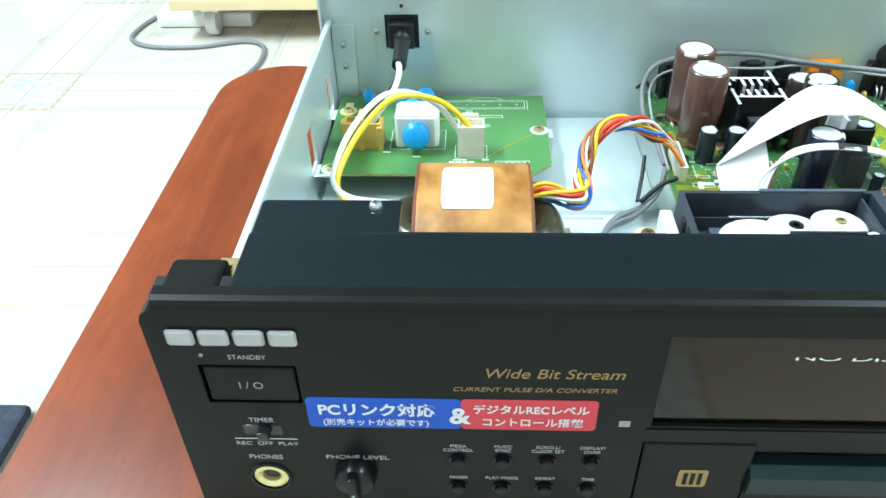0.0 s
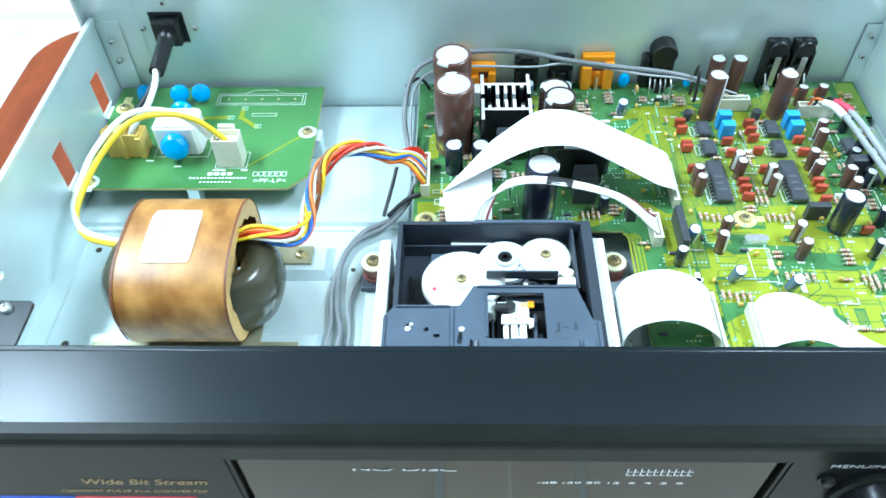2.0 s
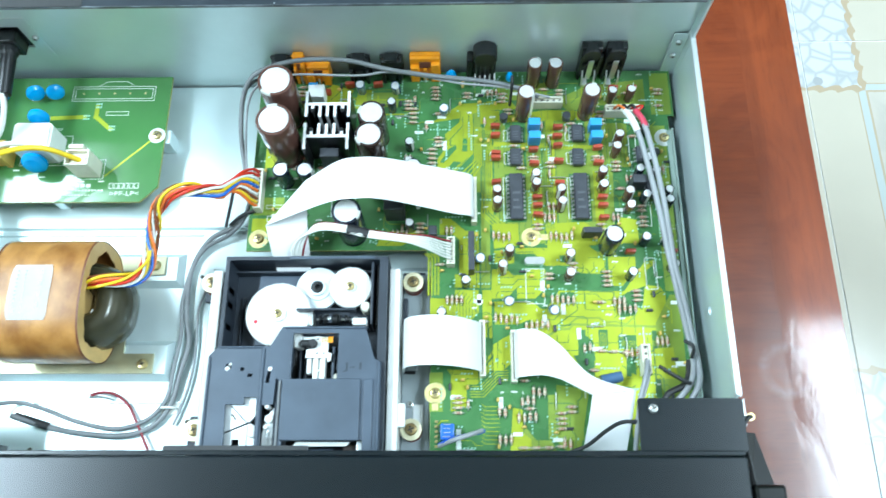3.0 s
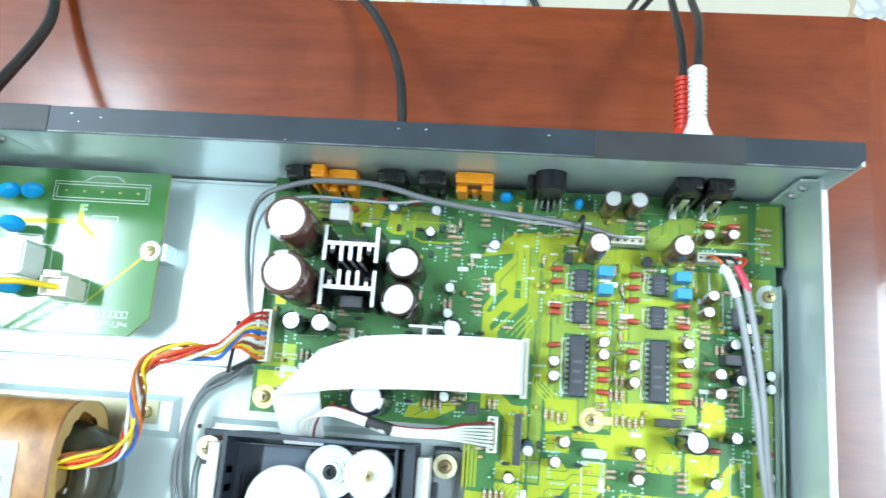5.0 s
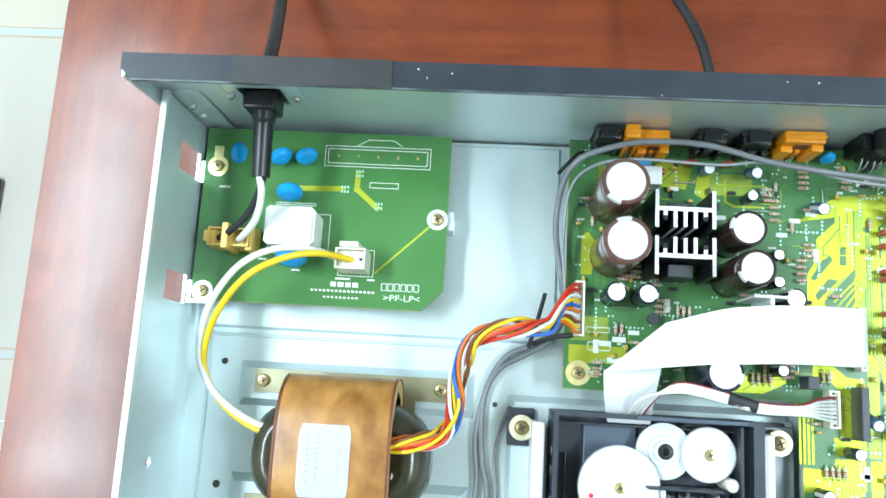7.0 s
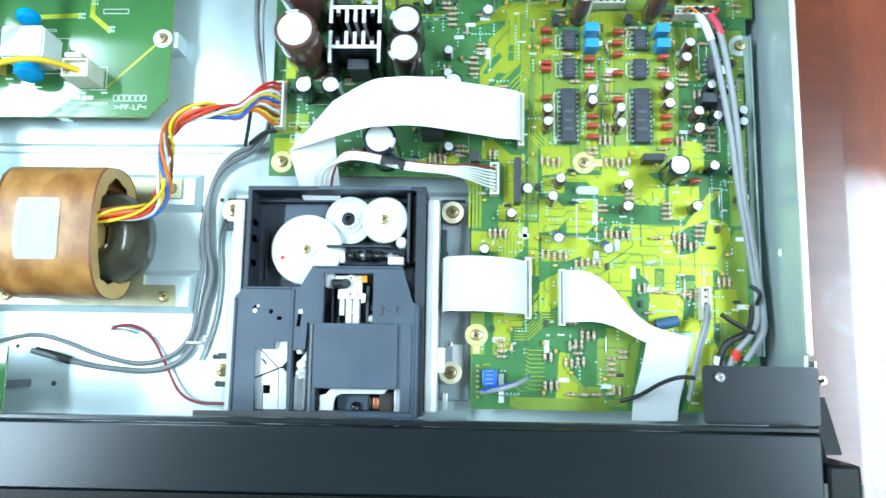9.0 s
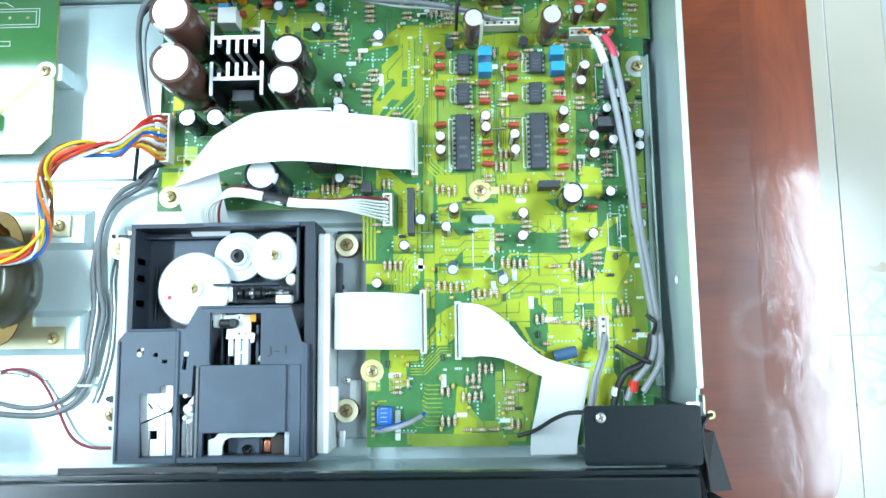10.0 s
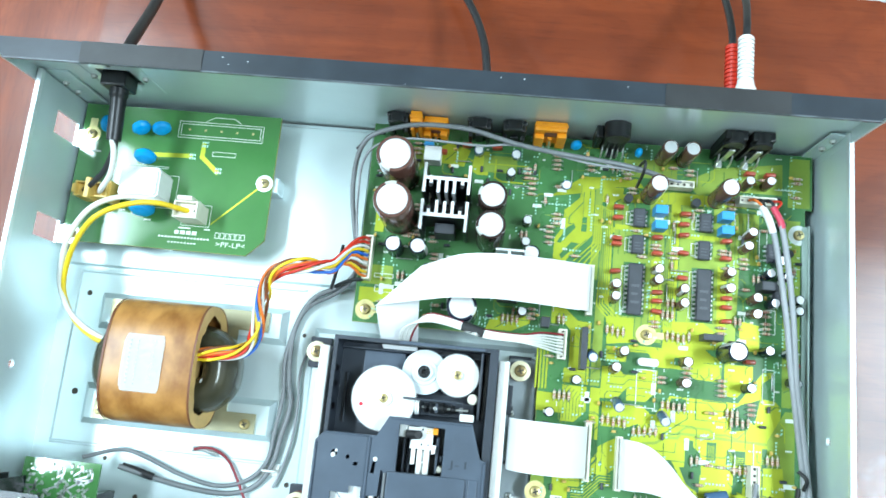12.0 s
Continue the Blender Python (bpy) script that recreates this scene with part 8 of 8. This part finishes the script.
wire_thing("screened_cable", "grey cables lying across the chassis floor", (
    ("cable", [(0.1790, 0.1900, 0.0420), (0.1750, 0.1800, 0.0360), (0.1660, 0.1740, 0.0290), (0.1540, 0.1680, 0.0275), (0.1470, 0.1580, 0.0270), (0.1430, 0.1430, 0.0270), (0.1440, 0.1200, 0.0270), (0.1470, 0.1050, 0.0270), (0.1440, 0.0880, 0.0270), (0.1410, 0.0720, 0.0265), (0.1330, 0.0600, 0.0265), (0.1180, 0.0545, 0.0265), (0.0950, 0.0555, 0.0265), (0.0750, 0.0590, 0.0280), (0.0590, 0.0640, 0.0360)], 0.0015, W_GREY),
    ("cable", [(0.1780, 0.1860, 0.0420), (0.1730, 0.1760, 0.0350), (0.1630, 0.1690, 0.0285), (0.1510, 0.1620, 0.0275), (0.1440, 0.1500, 0.0270), (0.1405, 0.1300, 0.0270), (0.1420, 0.1100, 0.0270), (0.1400, 0.0900, 0.0270), (0.1380, 0.0740, 0.0265), (0.1290, 0.0630, 0.0265), (0.1120, 0.0580, 0.0265), (0.0900, 0.0620, 0.0265), (0.0700, 0.0690, 0.0265), (0.0550, 0.0720, 0.0280), (0.0400, 0.0670, 0.0400)], 0.0012, W_GREY),
    ("cable", [(0.1560, 0.1450, 0.0262), (0.1500, 0.1250, 0.0262), (0.1510, 0.1050, 0.0262), (0.1500, 0.0850, 0.0262), (0.1460, 0.0680, 0.0262), (0.1430, 0.0600, 0.0262)], 0.0008, W_PALE),
    ("black_sleeve", [(0.0600, 0.0640, 0.0340), (0.0680, 0.0615, 0.0300), (0.0760, 0.0590, 0.0278)], 0.0022, RUBBER),
    ("tie", [(0.1690, 0.1960, 0.0450), (0.1665, 0.1850, 0.0400), (0.1630, 0.1720, 0.0340)], 0.0010, RUBBER),
    ("tie", [(0.1820, 0.1780, 0.0440), (0.1740, 0.1770, 0.0400), (0.1650, 0.1740, 0.0320)], 0.0012, RUBBER)))
clip = thing("cable_clip", (0.140, 0.069, Z0), "milky nylon cable clip on the chassis floor", "clip")
part("clip_base", B(0.1350, 0.0660, Z0, 0.1450, 0.0720, Z0 + 0.0008, 0.0003), W_WHITE, clip)
part("clip_loop", tube(bmesh.new(), [(0.1362, 0.0690, Z0), (0.1366, 0.0690, Z0 + 0.0050), (0.1400, 0.0690, Z0 + 0.0062), (0.1436, 0.0690, Z0 + 0.0045), (0.1438, 0.0690, Z0)], 0.0007, 6), W_WHITE, clip)
wire_thing("ground_lead", "thin maroon lead soldered to the chassis floor", (
    ("lead", [(0.0960, 0.0760, Z0 + 0.0020), (0.1010, 0.0775, Z0 + 0.0030), (0.1080, 0.0770, Z0 + 0.0028), (0.1170, 0.0710, Z0 + 0.0020), (0.1260, 0.0570, Z0 + 0.0030), (0.1340, 0.0440, Z0 + 0.0040), (0.1440, 0.0390, Z0 + 0.0050), (0.1580, 0.0385, Z0 + 0.0060)], 0.0008, W_MAROON),
    ("solder_lug", [(0.0945, 0.0760, Z0 + 0.0006), (0.1000, 0.0765, Z0 + 0.0012), (0.1090, 0.0745, Z0 + 0.0006)], 0.0015, TIN)))
wire_thing("front_lead", "thin black lead beside the corner bracket", (
    ("lead", [(0.3540, 0.0440, 0.0480), (0.3620, 0.0470, 0.0520), (0.3700, 0.0530, 0.0620), (0.3760, 0.0560, 0.0700), (0.3830, 0.0560, 0.0720)], 0.0010, RUBBER),
    ("cable", [(0.3960, 0.0900, 0.0500), (0.3925, 0.0800, 0.0560), (0.3890, 0.0690, 0.0560), (0.3870, 0.0560, 0.0540), (0.3860, 0.0450, 0.0500)], 0.0012, W_PALE),
    ("cable", [(0.3965, 0.0870, 0.0500), (0.3940, 0.0790, 0.0550), (0.3905, 0.0690, 0.0550), (0.3885, 0.0560, 0.0530)], 0.0010, W_PALE)))
wire_thing("violet_lead", "pale violet lead bent over the blue header", (
    ("lead", [(0.2880, 0.0475, 0.0480), (0.2930, 0.0490, 0.0560), (0.3010, 0.0510, 0.0580), (0.3080, 0.0530, 0.0540), (0.3105, 0.0545, 0.0470)], 0.0011, STK_BLUE),
    ("lead", [(0.2880, 0.0470, 0.0485), (0.2960, 0.0490, 0.0600), (0.3040, 0.0515, 0.0600), (0.3095, 0.0540, 0.0540)], 0.0012, W_PALE)))
wire_thing("earth_ring", "black earth lead crimped at the board corner", (
    ("lead", [(0.1840, 0.2640, 0.0430), (0.1815, 0.2610, 0.0500), (0.1780, 0.2560, 0.0560), (0.1720, 0.2490, 0.0560)], 0.0009, RUBBER),))

# ---- cables behind the deck ----
wire_thing("power_cable", "black mains power cable leaving the rear panel", (
    ("cord", [(0.0425, 0.2750, 0.0800), (0.0425, 0.2890, 0.0780), (0.0390, 0.3100, 0.0620), (0.0330, 0.3350, 0.0400), (0.0265, 0.3650, 0.0180), (0.0200, 0.3920, 0.0085), (0.0150, 0.4120, 0.0000), (0.0060, 0.4500, -0.0700), (-0.0400, 0.5200, -0.2400), (-0.1500, 0.6500, -0.3230), (-0.3000, 0.8500, -0.3250)], 0.0031, RUBBER),), "cable", 10)
wire_thing("signal_cable", "thin black signal cable behind the deck", (
    ("plug", [(0.2410, 0.2760, 0.0550), (0.2410, 0.2800, 0.0550), (0.2410, 0.2850, 0.0545)], 0.0036, BLACK),
    ("cable", [(0.2410, 0.2850, 0.0545), (0.2405, 0.3000, 0.0520), (0.2370, 0.3230, 0.0450), (0.2290, 0.3480, 0.0340), (0.2150, 0.3740, 0.0230), (0.1980, 0.3950, 0.0120), (0.1750, 0.4150, 0.0000), (0.1500, 0.4500, -0.0900), (0.1300, 0.5000, -0.2900), (0.0500, 0.7000, -0.3260)], 0.0024, RUBBER)), "cable", 8)
for cx, z, m_, lab in ((0.3775, 0.0760, WHITE_PL, "white phono plug with black lead"), (0.3740, 0.0650, W_RED, "red phono plug with black lead")):
    bm = lathe(bmesh.new(), [(0.0056, 0), (0.0066, 0.002), (0.0066, 0.014), (0.0048, 0.018), (0.0044, 0.020)], 20, up(YAX, (cx, 0.2757, z)))
    plug = thing("phono_plug", (cx, 0.2757, z), lab, "plug", "phono plugs at the rear")
    part("barrel", bm, m_, plug)
    for k in range(11):
        bm = bmesh.new()
        lathe(bm, [(0.0042, 0.0200 + 0.0024 * k), (0.0042, 0.0215 + 0.0024 * k), (0.0034, 0.0218 + 0.0024 * k), (0.0034, 0.0224 + 0.0024 * k)], 14, up(YAX, (cx, 0.2757, z)))
        part("relief_ring", bm, m_, plug)
    dx = 0.0045 if m_ is WHITE_PL else 0.0015
    part("lead", tube(bmesh.new(), [(cx, 0.3180, z), (cx + dx * 0.4, 0.3350, z - 0.005), (cx + dx * 1.6, 0.3600, z * 0.66), (cx + dx * 2.4, 0.3900, 0.020), (cx + dx * 3, 0.4150, 0.004), (cx + dx * 2, 0.4500, -0.08), (cx - 0.02, 0.5000, -0.300), (cx - 0.08, 0.62, -0.327)], 0.0021, 8), RUBBER, plug)

# ---- things on the floor behind ----
for x0, x1, y0, lab in ((-0.470, 0.175, 1.190, "pale pine dolly board on clear castors"), (0.190, 0.790, 1.165, "pale pine dolly board on clear castors")):
    dolly = thing("dolly", ((x0 + x1) / 2, y0 + 0.15, FLOOR), lab, "dolly", "pine dollies behind the table")
    for k in range(5):
        part("plank", B(x0, y0 + 0.105 * k, FLOOR + 0.062, x1, y0 + 0.105 * k + 0.100, FLOOR + 0.082, 0.002), WOOD_PALE, dolly)
    for x in (x0 + 0.06, x1 - 0.06):
        for y in (y0 + 0.045, y0 + 0.25):
            w = part("castor", lathe(bmesh.new(), [(0.010, -0.011), (0.024, -0.010), (0.0255, -0.004), (0.0255, 0.004), (0.024, 0.010), (0.010, 0.011)], 24, up(XAX, (x, y, FLOOR + 0.0255))), CLEAR_WHEEL, dolly)
            part("fork", B(x - 0.016, y - 0.012, FLOOR + 0.045, x + 0.016, y + 0.016, FLOOR + 0.0615, 0.002), TIN, w)
amp = thing("black_box", (-0.13, 1.42, FLOOR + 0.082), "black hi-fi box standing on the pine dolly", "hi-fi box")
part("case", B(-0.400, 1.300, FLOOR + 0.090, 0.110, 1.500, FLOOR + 0.200, 0.004), FACE, amp)
for x in (-0.35, 0.06):
    part("foot", B(x - 0.02, 1.32, FLOOR + 0.082, x + 0.02, 1.36, FLOOR + 0.090), RUBBER, amp)
cab = thing("wood_cabinet", (1.25, 1.45, FLOOR), "orange-brown varnished wooden cabinet", "cabinet")
part("plinth", B(0.86, 1.24, FLOOR, 1.70, 1.60, FLOOR + 0.045), SLATE_DARK, cab)
part("body", B(0.84, 1.20, FLOOR + 0.045, 1.72, 1.62, FLOOR + 0.40, 0.006), WOOD_ORANGE, cab)
part("rail", B(0.84, 1.190, FLOOR + 0.045, 1.72, 1.1995, FLOOR + 0.085, 0.003), WOOD_ORANGE, cab)
wire_thing("floor_cable", "dark grey cable curled on the tile floor", (
    ("cable", [(-0.400, 1.385, FLOOR + 0.004), (-0.457, 1.364, FLOOR + 0.004), (-0.535, 1.335, FLOOR + 0.004), (-0.566, 1.222, FLOOR + 0.004), (-0.522, 1.172, FLOOR + 0.004), (-0.430, 1.166, FLOOR + 0.004), (-0.345, 1.190, FLOOR + 0.004), (-0.303, 1.165, FLOOR + 0.004), (-0.296, 1.100, FLOOR + 0.004), (-0.310, 1.040, FLOOR + 0.004), (-0.328, 0.975, FLOOR + 0.004), (-0.335, 0.920, FLOOR + 0.004), (-0.300, 0.800, FLOOR + 0.004), (-0.180, 0.700, FLOOR + 0.004), (-0.020, 0.640, FLOOR + 0.004)], 0.0042, W_GREY),), "cable", 8)
strip = thing("power_strip", (-0.44, 1.30, FLOOR), "white plastic power strip on the tile floor", "power strip")
part("body", B(-0.530, 1.262, FLOOR, -0.345, 1.322, FLOOR + 0.030, 0.006, 3), WHITE_PL, strip)
for k in range(3):
    part("outlet", lathe(bmesh.new(), [(0.0190, 0), (0.0190, 0.0015), (0.0165, 0.0018), (0.0160, 0.0004)], 24, Matrix.Translation((-0.495 + 0.055 * k, 1.292, FLOOR + 0.030))), CREAM, strip)
tub = thing("plastic_tub", (-0.80, 1.62, FLOOR), "white rounded plastic tub standing on the floor", "tub")
part("body", lathe(bmesh.new(), [(0.150, 0.0), (0.170, 0.010), (0.186, 0.060), (0.190, 0.075), (0.186, 0.078), (0.178, 0.066), (0.150, 0.020)], 40, Matrix.Translation((-0.80, 1.62, FLOOR))), WHITE_PL, tub)
part("rim_band", lathe(bmesh.new(), [(0.1905, 0.0745), (0.1925, 0.0770), (0.1905, 0.0795)], 40, Matrix.Translation((-0.80, 1.62, FLOOR)), cap=False), W_PALE, tub)
solo("floor_mat", B(-0.72, 0.05, FLOOR, -0.345, 0.330, FLOOR + 0.012, 0.004), mat("dark_blue_fabric", (0.03, 0.04, 0.06), 0.9, 0, 0.3, 120, 0.3, 400), "dark blue-grey folded cloth on the floor", "cloth", at=(-0.5, 0.2, FLOOR))

# ---- floor tiles ----
half = TILE_SIDE / 2 - 0.0008
tile = mesh_of("tile", prism(bmesh.new(), rect(-half, -half, half, half), -0.0011, 0.0), TILE)
for i in range(-8, 6):
    for j in range(-7, 5):
        x, y = 0.700 + TILE_SIDE * (i + 0.5), 0.549 + TILE_SIDE * (j + 0.5)
        if RX0 < x < RX1 and RY0 < y < RY1:
            put("tile", tile, floor, (x, y, FLOOR))
